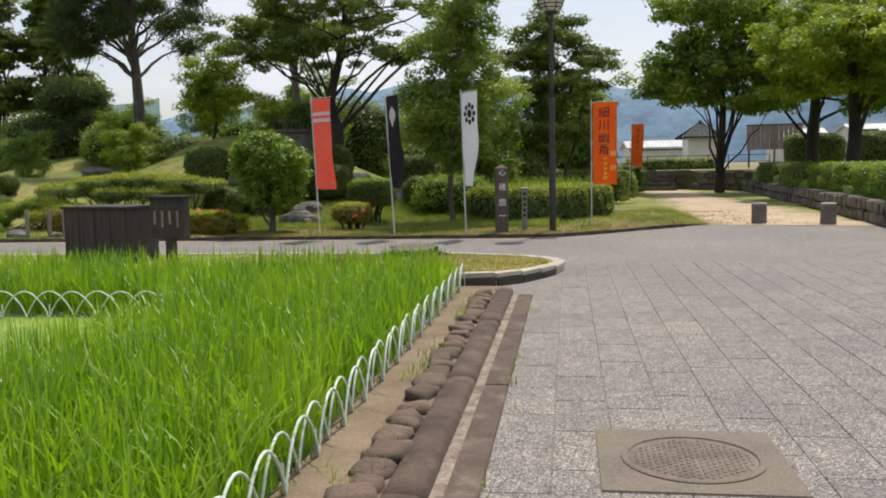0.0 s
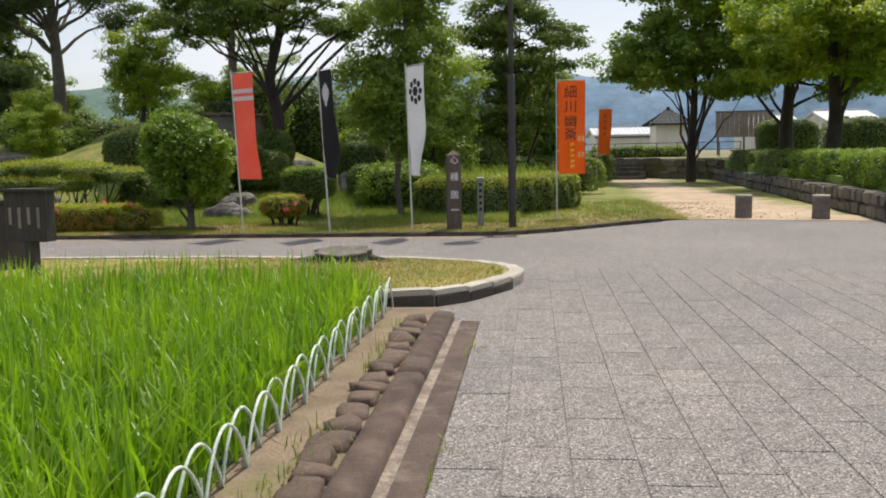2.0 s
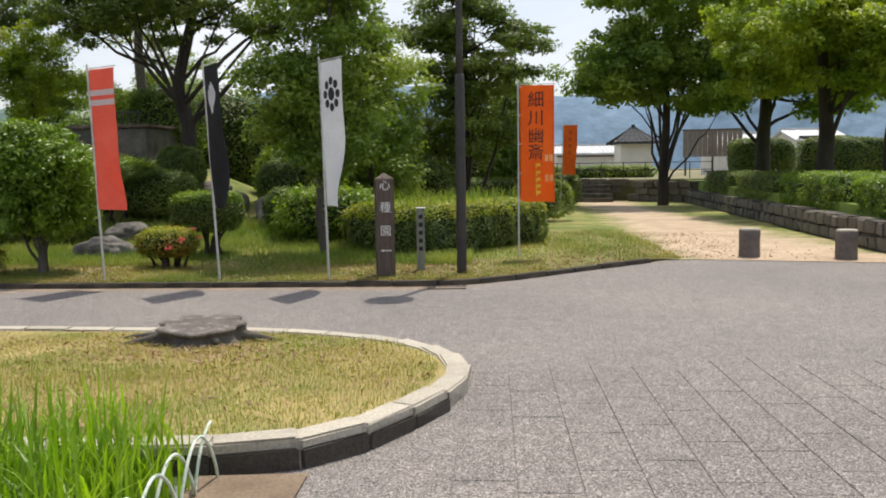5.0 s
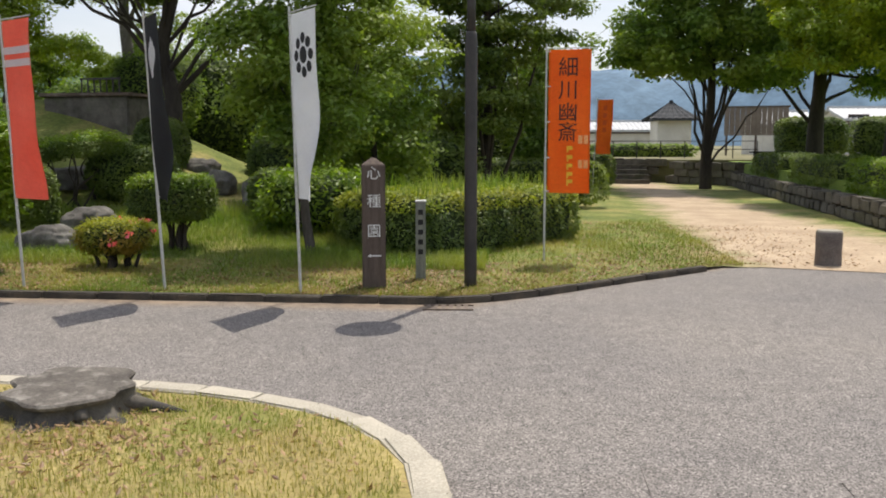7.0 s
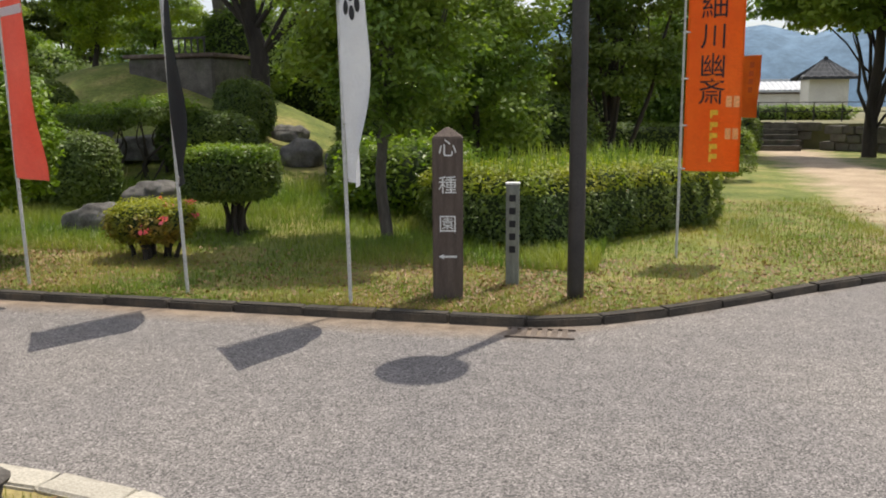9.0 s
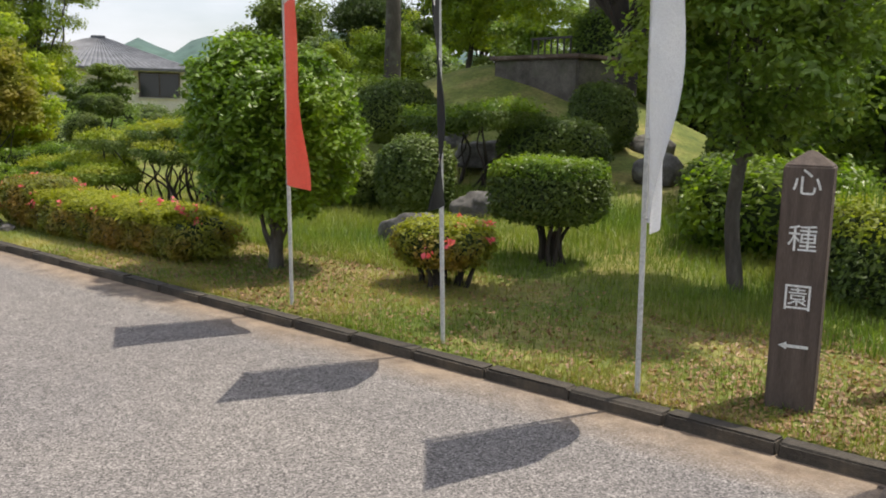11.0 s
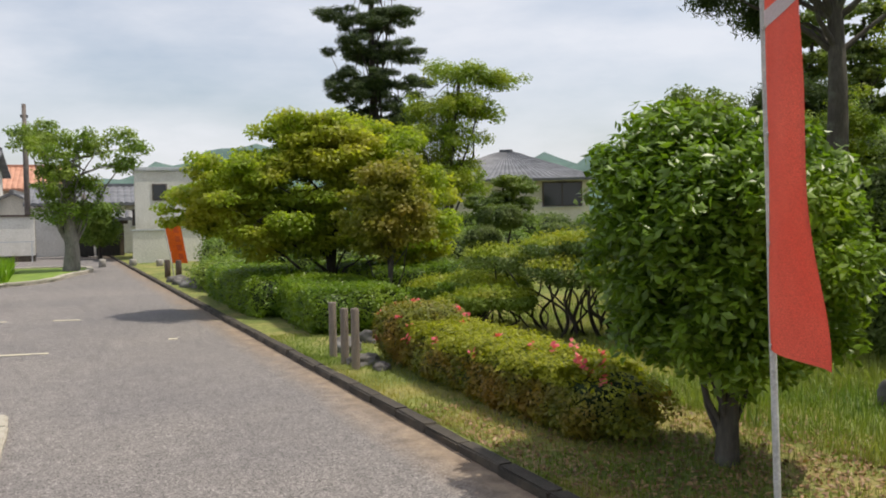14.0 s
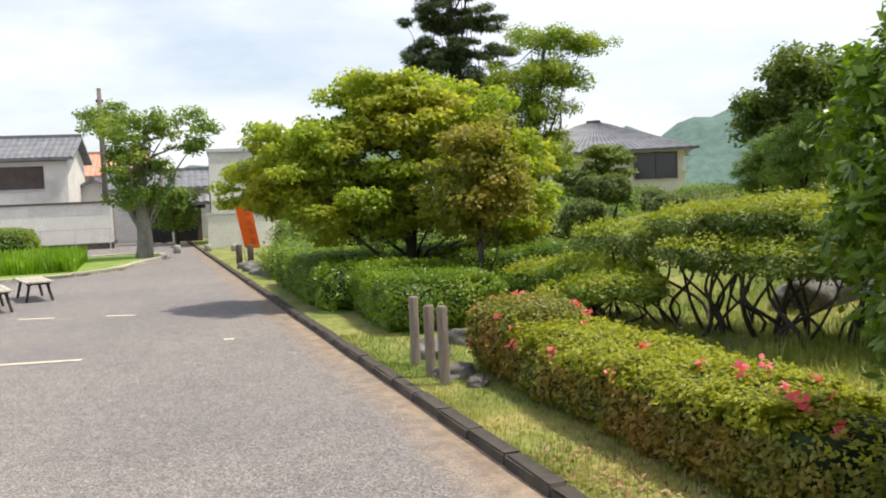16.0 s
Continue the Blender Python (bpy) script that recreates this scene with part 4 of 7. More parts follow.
    Z = np.array([ground_z(x, y) for x, y in zip(X, Y)]) + 0.015
    N = rng.normal(size=(len(X), 3)) * 0.35 + np.array([0, 0, 1])
    V, F = leaf_arrays(np.stack([X, Y, Z], 1), N, 0.045, 0.5, rng)
    tagged(mesh_np("fallen_leaves", V, F, M["leaf_litter"]), "scattered dry brown fallen leaves", "leaves", kind="stuff")


M["leaf_litter"] = leaf_material("dry_fallen_leaves", (0.14, 0.07, 0.03), (0.42, 0.26, 0.13), glow=0.15)
build_grasses()


def G(x, y, dz=0.0):
    return (x, y, ground_z(x, y) + dz)


def build_shrubs():
    # round glossy evergreen behind the red banner, on its own thick stem
    lob = [(0, 0, 1.48, 0.92, 0.92, 0.72), (0.05, 0, 1.03, 0.78, 0.78, 0.52), (-0.15, -0.12, 1.78, 0.64, 0.64, 0.48)]
    tree("round_evergreen", G(-6.56, 18.80), "round clipped glossy evergreen on a stout grey stem", lob, [(0, 0, 0), (0.02, 0.0, 0.4), (0.05, 0.0, 0.9)], 0.10, M["leaf_gloss"], M["bark"], 31,
         clumps=520, clump_r=0.17, leaves=60000, size=0.072, aspect=0.5, limbs=20, fork=0.4, flat=0.85, category="shrub")
    clipped("azalea_bush", G(-4.86, 19.35), "small rounded azalea with reddish blossoms and yellow-green top", (0.45, 0.40, 0.20), 0.75, "leaf_red", 32, 9000, 0.04, top="leaf_yellow", stems=12, stem_h=0.21, flowers=13)
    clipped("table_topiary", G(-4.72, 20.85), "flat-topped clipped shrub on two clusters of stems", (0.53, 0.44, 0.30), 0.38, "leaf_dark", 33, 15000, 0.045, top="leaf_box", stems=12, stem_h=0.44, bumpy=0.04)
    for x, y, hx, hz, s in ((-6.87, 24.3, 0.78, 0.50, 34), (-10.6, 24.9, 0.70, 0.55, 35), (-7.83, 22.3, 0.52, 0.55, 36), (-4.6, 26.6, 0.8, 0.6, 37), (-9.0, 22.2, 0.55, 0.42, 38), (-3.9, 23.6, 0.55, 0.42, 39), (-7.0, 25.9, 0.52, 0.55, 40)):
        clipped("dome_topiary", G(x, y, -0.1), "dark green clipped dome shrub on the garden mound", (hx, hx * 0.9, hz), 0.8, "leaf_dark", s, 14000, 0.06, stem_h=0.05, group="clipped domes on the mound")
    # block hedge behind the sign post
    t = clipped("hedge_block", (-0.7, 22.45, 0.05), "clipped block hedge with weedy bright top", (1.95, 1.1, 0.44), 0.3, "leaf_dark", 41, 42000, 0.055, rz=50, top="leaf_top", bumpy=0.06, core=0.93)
    # weeds standing on the block hedge
    rng = np.random.RandomState(5)
    X, Y = rng.uniform(-1.7, 1.7, 1000), rng.uniform(-0.95, 0.95, 1000)
    V, F = blade_arrays(rng, X, Y, np.full(1000, 0.86), rng.uniform(0.08, 0.34, 1000), rng.uniform(0.008, 0.015, 1000), 0.6)
    mesh_np("weed_growth", V, F, M["grass_tall"], t, "tall weeds growing through the top")
    clipped("hedge_low", (-1.9, 30.5, 0.15), "long clipped dark hedge behind the lawn", (4.2, 0.7, 0.55), 0.3, "leaf_dark", 42, 26000, 0.07, bumpy=0.03)
    clipped("hedge_low", (1.2, 41.0, 0.1), "long clipped dark hedge behind the lawn", (2.4, 0.7, 0.6), 0.3, "leaf_dark", 43, 12000, 0.09, bumpy=0.03)
    # azalea hedge along the kerb
    clipped("azalea_hedge", G(-9.15, 18.62, -0.03), "low azalea hedge in bloom along the kerb", (2.0, 0.40, 0.235), 0.5, "leaf_red", 44, 62000, 0.038, rz=-1, top="leaf_yellow", stems=30, stem_h=0.06, flowers=44, bumpy=0.11, category="hedge")
    clipped("azalea_bush", G(-11.1, 18.68, -0.02), "rounded azalea with coral blossoms at the hedge end", (0.55, 0.46, 0.28), 0.7, "leaf_red", 45, 20000, 0.042, stems=8, stem_h=0.06, flowers=44, bumpy=0.08)
    clipped("azalea_bush", G(-14.9, 20.9, 0.0), "rounded azalea with few blossoms among shrubs", (0.5, 0.5, 0.36), 0.7, "leaf_box", 46, 9000, 0.045, stems=8, stem_h=0.05)
    # box hedge on the verge
    clipped("box_hedge", (-15.3, 18.95, 0.06), "thick clipped bright green hedge beside the drive", (1.75, 0.72, 0.30), 0.32, "leaf_box", 47, 42000, 0.05, rz=-4, bumpy=0.05, core=0.92, category="hedge")
    clipped("box_hedge", (-18.6, 18.62, 0.06), "long clipped bright green hedge beside the drive", (2.6, 0.75, 0.32), 0.32, "leaf_box", 48, 34000, 0.055, rz=-1, bumpy=0.06, core=0.92, category="hedge")
    clipped("box_hedge", (-17.6, 20.6, 0.06), "clipped green hedge under the maple", (2.2, 0.7, 0.36), 0.35, "leaf_box", 49, 20000, 0.055, rz=8, bumpy=0.05, category="hedge")
    # spreading layered shrubs with open stems
    cushion("layered_shrub", G(-13.2, 20.4, -0.14), "low spreading cloud-pruned shrub with open bare stems", [(-0.9, 0, 0.62, 0.55, 0.5, 0.16), (0.0, 0.15, 0.74, 0.6, 0.55, 0.17), (0.75, -0.1, 0.62, 0.55, 0.5, 0.15), (0.35, -0.4, 0.50, 0.4, 0.35, 0.12)], "leaf_mid", "leaf_top", 51)
    cushion("layered_shrub", G(-11.0, 21.3, -0.10), "wide flat-topped layered shrub with dark open stems", [(-1.75, -0.5, 1.00, 0.62, 0.6, 0.17), (-0.9, -0.2, 1.16, 0.72, 0.6, 0.18), (0.0, 0.0, 1.22, 0.75, 0.7, 0.17), (0.9, 0.1, 1.16, 0.75, 0.6, 0.17), (1.6, 0.3, 1.05, 0.6, 0.6, 0.17), (-0.5, -0.45, 0.90, 0.65, 0.5, 0.17), (0.6, -0.3, 0.88, 0.7, 0.5, 0.17)], "leaf_dark", "leaf_top", 52, leaves=46000)
    cushion("layered_shrub", G(-7.9, 23.6), "spreading layered shrub beside the mound", [(-0.5, 0, 1.0, 0.6, 0.6, 0.2), (0.5, 0.1, 1.1, 0.6, 0.6, 0.2)], "leaf_dark", "leaf_box", 53, leaves=14000)
    # cloud-pruned balls on the slope
    for x, y, z, r, s in ((-18.1, 23.0, 0.62, 0.40, 61), (-18.2, 23.1, 1.06, 0.23, 62), (-18.3, 23.3, 1.38, 0.26, 63), (-17.4, 23.2, 1.36, 0.27, 64), (-16.3, 23.6, 0.95, 0.30, 65), (-16.5, 21.4, 0.10, 0.36, 66)):
        clipped("ball_topiary", (x, y, ground_z(x, y)), "clipped ball shrub on the grassy slope", (r, r, r * 0.85), 0.95, "leaf_dark", s, 7000, 0.05, stem_h=max(0.05, z - ground_z(x, y)), stems=1, group="clipped balls on the slope")
    # hedges on the side terrace
    for i, (y, w) in enumerate(((21.5, 2.7), (27.2, 2.8), (33.0, 2.8), (38.6, 2.6))):
        x = wall_x(y) + 1.0
        clipped("terrace_hedge", (x, y, 0.50), "low clipped hedge above the stone wall", (w, 0.66, 0.40), 0.42, "leaf_box" if i < 2 else "leaf_dark", 71 + i, 26000 - i * 4000, 0.06, rz=86, bumpy=0.10, category="hedge", group="hedges on the terrace")


def cushion(name, loc, label, pads, leaf, top, seed, leaves=26000):
    """A cloud-pruned shrub: flat pads of leaves on bare, crooked stems."""
    rng = np.random.RandomState(seed)
    t = root(name, loc, label, "shrub")
    A, B, stems = [], [], []
    tot = sum(p[3] * p[4] for p in pads)
    for x, y, z, rx, ry, rz in pads:
        n = int(leaves * rx * ry / tot)
        d = unit(rng.normal(size=(n, 3)))
        P = d * np.array([rx, ry, rz]) * (rng.uniform(0.72, 1.05, n) ** 0.5)[:, None]
        P = P * (1 + wobble(P, 0.30, 4.5, seed + int(x * 10)))[:, None] + rng.normal(size=(n, 3)) * 0.035
        N = d * 0.4 + np.array([0, 0, 0.7]) + rng.normal(size=(n, 3)) * 0.45
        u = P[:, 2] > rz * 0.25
        Q = P + np.array([x, y, z])
        A.append(leaf_arrays(Q[u], N[u], 0.05, 0.5, rng))
        B.append(leaf_arrays(Q[~u], N[~u], 0.05, 0.5, rng))
        for i in range(6):
            a = rng.uniform(0, 6.28)
            e = Vector((x + rx * 0.6 * math.cos(a), y + ry * 0.6 * math.sin(a), z - rz * 0.3))
            b = Vector((x * 0.75 + rng.normal() * 0.16, y * 0.75 + rng.normal() * 0.16, -0.1))
            m1 = b * 0.65 + e * 0.35 + Vector((rng.normal() * 0.14, rng.normal() * 0.14, -0.04))
            m2 = b * 0.3 + e * 0.7 + Vector((rng.normal() * 0.16, rng.normal() * 0.16, -0.05))
            r0 = rng.uniform(0.014, 0.036)
            stems.append(tube_arrays(smooth3([tuple(b), tuple(m1), tuple(m2), tuple(e)]), np.linspace(r0, 0.008, 13), 6))
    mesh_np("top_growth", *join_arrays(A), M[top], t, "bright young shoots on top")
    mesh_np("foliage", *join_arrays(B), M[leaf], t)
    mesh_np("branching", *join_arrays(stems), M["bark_dark"], t, smooth=True)
    return t


build_shrubs()


def build_trees():
    # slender tree behind the white banner
    tree("slender_tree", G(-2.73, 20.9), "slender evergreen tree with a loose leafy crown", [(0.1, 0, 2.3, 1.25, 1.1, 1.0), (0.5, 0.2, 3.3, 1.1, 1.0, 0.8), (-0.5, 0, 3.0, 1.0, 0.9, 0.8), (0.1, 0.1, 4.4, 1.2, 1.1, 0.8), (0.3, 0, 5.3, 0.9, 0.9, 0.7)],
         [(0, 0, 0), (-0.08, 0, 0.7), (0.0, 0, 1.5), (0.12, 0, 2.8), (0.2, 0, 4.8)], 0.085, M["leaf_mid"], M["bark"], 81, clumps=240, clump_r=0.32, leaves=46000, size=0.085, limbs=22, fork=0.42)
    # dark layered conifer behind the lamp
    tree("dark_evergreen", G(-0.6, 28.0), "tall dark layered evergreen tree", [(0, 0, 2.4, 1.6, 1.5, 0.9), (0.3, 0, 3.8, 1.7, 1.5, 0.9), (-0.2, 0, 5.0, 1.5, 1.3, 0.8), (0.2, 0, 5.9, 0.9, 0.9, 0.6), (1.4, 0, 4.6, 0.9, 0.8, 0.4)],
         [(0, 0, 0), (0.1, 0, 2.5), (0, 0, 6.0)], 0.17, M["leaf_dark"], M["bark_dark"], 82, clumps=190, clump_r=0.42, leaves=36000, size=0.11, limbs=34, fork=0.25, flat=0.4)
    tree("garden_tree", G(0.75, 31.5), "mid-green garden tree behind the orange banner", [(0, 0, 1.8, 0.75, 0.8, 0.9), (0.1, 0, 3.2, 0.6, 0.7, 0.8)], [(0, 0, 0), (0, 0, 1.2), (0.1, 0, 3.0)], 0.12, M["leaf_mid"], M["bark_dark"], 83, clumps=110, leaves=17000, size=0.12, limbs=16)
    # broad cherry on the mound
    tree("cherry_tree", G(-7.2, 26.95), "broad spreading cherry tree with a dark forked trunk", [(0, 0, 3.9, 2.6, 2.2, 0.7), (2.9, -0.4, 3.7, 2.0, 1.6, 0.55), (-2.3, 0, 3.8, 1.5, 1.5, 0.6), (0.4, 0, 5.2, 3.2, 2.4, 0.8), (4.5, -0.6, 3.2, 1.2, 1.0, 0.35), (0, 0, 6.6, 2.6, 2.0, 0.8), (4.0, -0.2, 4.8, 1.4, 1.2, 0.4), (-1.7, 0, 4.9, 1.9, 1.6, 0.7), (-3.3, -0.2, 4.5, 1.2, 1.1, 0.45)],
         [(0, 0, 0), (0.05, 0, 1.2), (-0.15, 0, 2.2), (0.2, 0, 3.6), (0.5, 0, 5.4)], 0.23, M["leaf_dark"], M["bark_dark"], 84, clumps=300, clump_r=0.36, leaves=50000, size=0.11, limbs=30, fork=0.4, flat=0.45)
    # shade trees round the mound
    for i, (x, y, s, leaf) in enumerate(((-3.6, 29.0, 0.8, "leaf_mid"), (-10.6, 32.5, 0.8, "leaf_mid"), (-13.6, 25.6, 0.42, "leaf_fresh"), (-4.8, 34.0, 1.0, "leaf_dark"), (-22.0, 30.0, 0.42, "leaf_mid"), (-15.0, 36.0, 0.95, "leaf_mid"), (-27, 36, 0.6, "leaf_dark"),
                                             (-2.6, 25.0, 0.85, "leaf_mid"), (-12.0, 28.7, 0.74, "leaf_fresh"), (-19.0, 28.5, 0.5, "leaf_mid"), (-11.5, 37.0, 1.05, "leaf_mid"), (0.2, 40.0, 1.15, "leaf_dark"), (-6.0, 40.0, 1.2, "leaf_mid"), (-16.0, 30.2, 0.62, "leaf_fresh"), (-29.5, 39.5, 0.6, "leaf_mid"))):
        tree("garden_tree", G(x, y), ("bright" if leaf == "leaf_fresh" else "dense green") + " garden tree on the mound", [(0, 0, 1.8 * s, 1.7 * s, 1.5 * s, 1.4 * s), (0.6 * s, 0.2, 3.4 * s, 1.2 * s, 1.1 * s, 0.9 * s), (-0.7 * s, 0, 3.0 * s, 1.1 * s, 1.0 * s, 0.8 * s)],
             [(0, 0, 0), (0.1, 0, 1.0 * s), (0, 0, 3.0 * s)], 0.12 * s, M[leaf], M["bark_dark"], 90 + i, clumps=110, clump_r=0.45 * s, leaves=19000, size=0.12 * s, limbs=10, flat=0.6, group="trees round the mound")
    # tall pine with a bare straight trunk
    pine("pine_tree", G(-15.25, 29.7), "tall pine with a bare grey trunk and flat needle pads", 10.0, 4.6, 3.6, 0.21, 101, 80000, (-1.4, 0.0))
    pine("pine_tree", G(-20.3, 34.5), "low dark pine with spreading needle pads", 2.6, 1.0, 2.6, 0.16, 102, 30000, (-0.8, 0.0))
    for i, (x, y) in enumerate(((-53.4, 76.3), (-50.6, 79.8), (-46.6, 77.5), (-57.5, 75.0))):
        tree("far_tree", (x, y, 0.0), "tall dark evergreen far behind the garden", [(0, 0, 4.5, 3.4, 3.4, 2.6), (0.4, 0, 9.0, 3.6, 3.4, 2.4), (-0.4, 0, 13.5, 3.0, 3.0, 2.4), (0.3, 0, 17.5, 2.2, 2.2, 2.0)],
             [(0, 0, 0), (0, 0, 8), (0.2, 0, 17)], 0.4, M["leaf_dark"], M["bark_dark"], 150 + i, clumps=150, clump_r=1.0, leaves=16000, size=0.45, limbs=16, fork=0.2, flat=0.45, group="tall trees far behind")
    # maple beside the drive
    tree("maple_tree", G(-17.7, 19.7), "broad maple with yellowing green leaves over the hedge", [(0, 0, 1.95, 1.6, 2.0, 1.0), (0, 0.2, 2.85, 1.4, 1.6, 0.7), (0, -1.75, 2.15, 1.2, 1.1, 0.7), (0.3, 1.5, 1.7, 1.1, 0.9, 0.95), (0, -0.5, 2.9, 1.2, 1.3, 0.6), (-0.3, -2.2, 1.7, 0.9, 0.8, 0.5), (0.5, 1.2, 1.1, 0.9, 0.9, 0.5), (0.3, -0.9, 1.35, 1.1, 1.2, 0.5)],
         [(0, 0, 0), (-0.1, 0, 0.7), (0.1, 0, 1.4), (0, 0, 2.4)], 0.13, M["leaf_maple"], M["bark_dark"], 103, clumps=420, clump_r=0.30, leaves=96000, size=0.078, aspect=0.75, limbs=30, fork=0.35, flat=0.5)
    # bushy undergrowth closing the back of the garden
    rg = np.random.RandomState(7)
    for i in range(14):
        x, y = -31 + i * 2.3, 33.5 + 1.5 * math.sin(i * 1.7) + (4 if i < 4 else 0)
        sz = (1.2 if x > -13 else 0.55) + 0.5 * rg.uniform()
        clipped("back_shrub", G(x, y, -0.1), "large loose green shrub closing the back of the garden", (1.6, 1.1, sz), 0.8, ("leaf_mid", "leaf_dark", "leaf_box")[i % 3], 200 + i, 9000, 0.13, bumpy=0.14, shag=0.12, group="shrubs at the back of the garden")
    for i, (x, y, h) in enumerate(((-8.6, 29.4, 0.9), (-4.8, 28.3, 0.8), (-1.6, 26.8, 0.8), (-13.9, 27.6, 0.3), (-3.0, 22.9, 0.5))):
        clipped("mound_shrub", G(x, y, -0.1), "loose green shrub on the garden mound", (1.0, 0.9, h), 0.8, ("leaf_mid", "leaf_box", "leaf_dark")[i % 3], 230 + i, 9000, 0.09, bumpy=0.14, shag=0.08, group="loose shrubs on the mound")
    tree("maple_tree", G(-15.3, 19.9), "small brownish maple in front of the larger one", [(0, 0, 1.6, 0.75, 0.8, 0.7), (0.1, 0, 2.2, 0.5, 0.55, 0.4)], [(0, 0, 0), (0.02, 0, 0.7), (0, 0, 1.8)], 0.06, M["leaf_brown"], M["bark"], 104, clumps=90, clump_r=0.22, leaves=14000, size=0.07, aspect=0.7, limbs=16, fork=0.35)
    for i, (x, y, h) in enumerate(((-21.6, 20.9, 0.6), (-24.2, 20.0, 0.6), (-26.4, 19.6, 0.55), (-28.6, 20.2, 0.8), (-22.8, 18.9, 0.32))):
        clipped("verge_shrub", (x, y, 0.06), "loose green shrub behind the hedge beside the drive", (1.1, 0.9, h), 0.8, ("leaf_mid", "leaf_box")[i % 2], 260 + i, 9000, 0.08, bumpy=0.14, shag=0.08, group="loose shrubs beside the drive")
    for i, (x, y, h) in enumerate(((-30.8, 29.9, 0.9), (-33.5, 31.5, 0.75), (-36.0, 35.0, 0.8), (-35.0, 38.0, 0.8), (-33.5, 41.0, 0.9), (-31.5, 36.0, 0.7), (-28.0, 28.0, 0.6), (-38.5, 27.5, 0.9), (-25.0, 25.5, 0.55), (-36.5, 30.0, 0.9))):
        clipped("slope_shrub", (x, y, -0.05), "dense green shrub in front of the far house", (1.7, 1.5, h), 0.8, ("leaf_mid", "leaf_box", "leaf_dark")[i % 3], 300 + i, 11000, 0.11, bumpy=0.14, shag=0.1, group="shrubs before the far house")
    tree("garden_tree", (-30.6, 30.2, 0.0), "dark flat-layered garden tree beside the far house", [(0, 0, 2.1, 1.3, 1.4, 0.45), (0.2, 0.3, 2.8, 1.0, 1.1, 0.4)], [(0, 0, 0), (0, 0, 1.2), (0.1, 0, 2.6)], 0.1, M["leaf_dark"], M["bark_dark"], 127, clumps=80, clump_r=0.35, leaves=12000, size=0.12, limbs=10, flat=0.4)
    # dark conifer and light feathery tree far behind the maple
    tree("conifer", (-43.7, 30.0, 0), "tall dark bushy conifer behind the garden", [(0, 0, 4.0, 3.2, 3.2, 1.4), (0, 0.2, 6.4, 3.2, 3.3, 1.0), (0.2, -0.3, 8.2, 3.1, 3.3, 0.9), (0, 0.3, 9.9, 2.7, 3.1, 0.8), (0.2, -0.2, 11.6, 2.2, 2.7, 0.8), (0, 0.2, 13.4, 1.6, 2.0, 0.9), (0, 0, 15.0, 0.8, 1.0, 1.0)],
         [(0, 0, 0), (0, 0, 6), (0.1, 0, 14)], 0.32, M["leaf_pine"], M["bark_dark"], 105, clumps=330, clump_r=0.5, leaves=60000, size=0.30, aspect=0.16, limbs=40, fork=0.15, flat=0.4)
    tree("feathery_tree", (-38.5, 31.6, 0), "light green feathery tree with layered sprays", [(0, 0, 3.4, 1.8, 2.6, 1.2), (0, -0.6, 5.2, 2.0, 2.6, 0.9), (0, 0.4, 6.6, 2.0, 2.6, 0.7), (0.6, 2.4, 7.9, 1.2, 1.5, 0.35), (0.3, 0.6, 8.1, 1.6, 1.8, 0.6), (0.5, 1.9, 6.4, 1.0, 1.3, 0.3)],
         [(0, 0, 0), (0.1, 0, 3), (0.4, 0.6, 8)], 0.2, M["leaf_fresh"], M["bark"], 106, clumps=330, clump_r=0.5, leaves=40000, size=0.13, limbs=30, fork=0.3, flat=0.7)
    tree("far_tree", (-34.4, 42.2, -0.5), "rounded far tree above the roofline", [(0, 0, 4.8, 3.0, 2.6, 2.6), (0.6, 0, 6.6, 2.2, 2.0, 1.2)], [(0, 0, 0), (0, 0, 3), (0, 0, 6)], 0.25, M["leaf_dark"], M["bark_dark"], 107, clumps=130, clump_r=0.7, leaves=20000, size=0.22, limbs=20)
    # tree by the gate
    tree("gate_tree", (-33.6, 15.6, 0), "broad old tree by the gate with a pale thick trunk", [(0, 0, 2.9, 1.4, 1.3, 1.0), (0.2, 0, 4.0, 1.7, 1.5, 0.9), (-1.1, -0.9, 4.5, 0.9, 0.9, 0.7), (0.5, 1.6, 4.0, 1.1, 1.2, 0.7), (0, 0, 2.0, 1.0, 1.0, 0.5)],
         [(0, 0, 0), (0, 0.05, 0.7), (0, 0, 1.6), (0.1, 0, 3.6)], 0.34, M["leaf_mid"], M["bark_grey"], 108, clumps=120, clump_r=0.34, leaves=15000, size=0.12, limbs=26, fork=0.4)
    for i, (x, y, s) in enumerate(((-31.0, 20.3, 0.75), (-37.5, 22.0, 0.9), (-26.0, 20.6, 0.6), (-44, 17.0, 0.7))):
        tree("garden_tree", (x, y, 0.05), "leafy garden tree beside the far drive", [(0, 0, 1.7 * s, 1.3 * s, 1.3 * s, 1.1 * s), (0.3, 0.2, 2.8 * s, 1.1 * s, 1.0 * s, 0.8 * s)], [(0, 0, 0), (0, 0, 1.0 * s), (0.1, 0, 2.6 * s)], 0.12, M["leaf_mid"], M["bark_dark"], 120 + i, clumps=80, clump_r=0.4, leaves=11000, size=0.13, limbs=12)
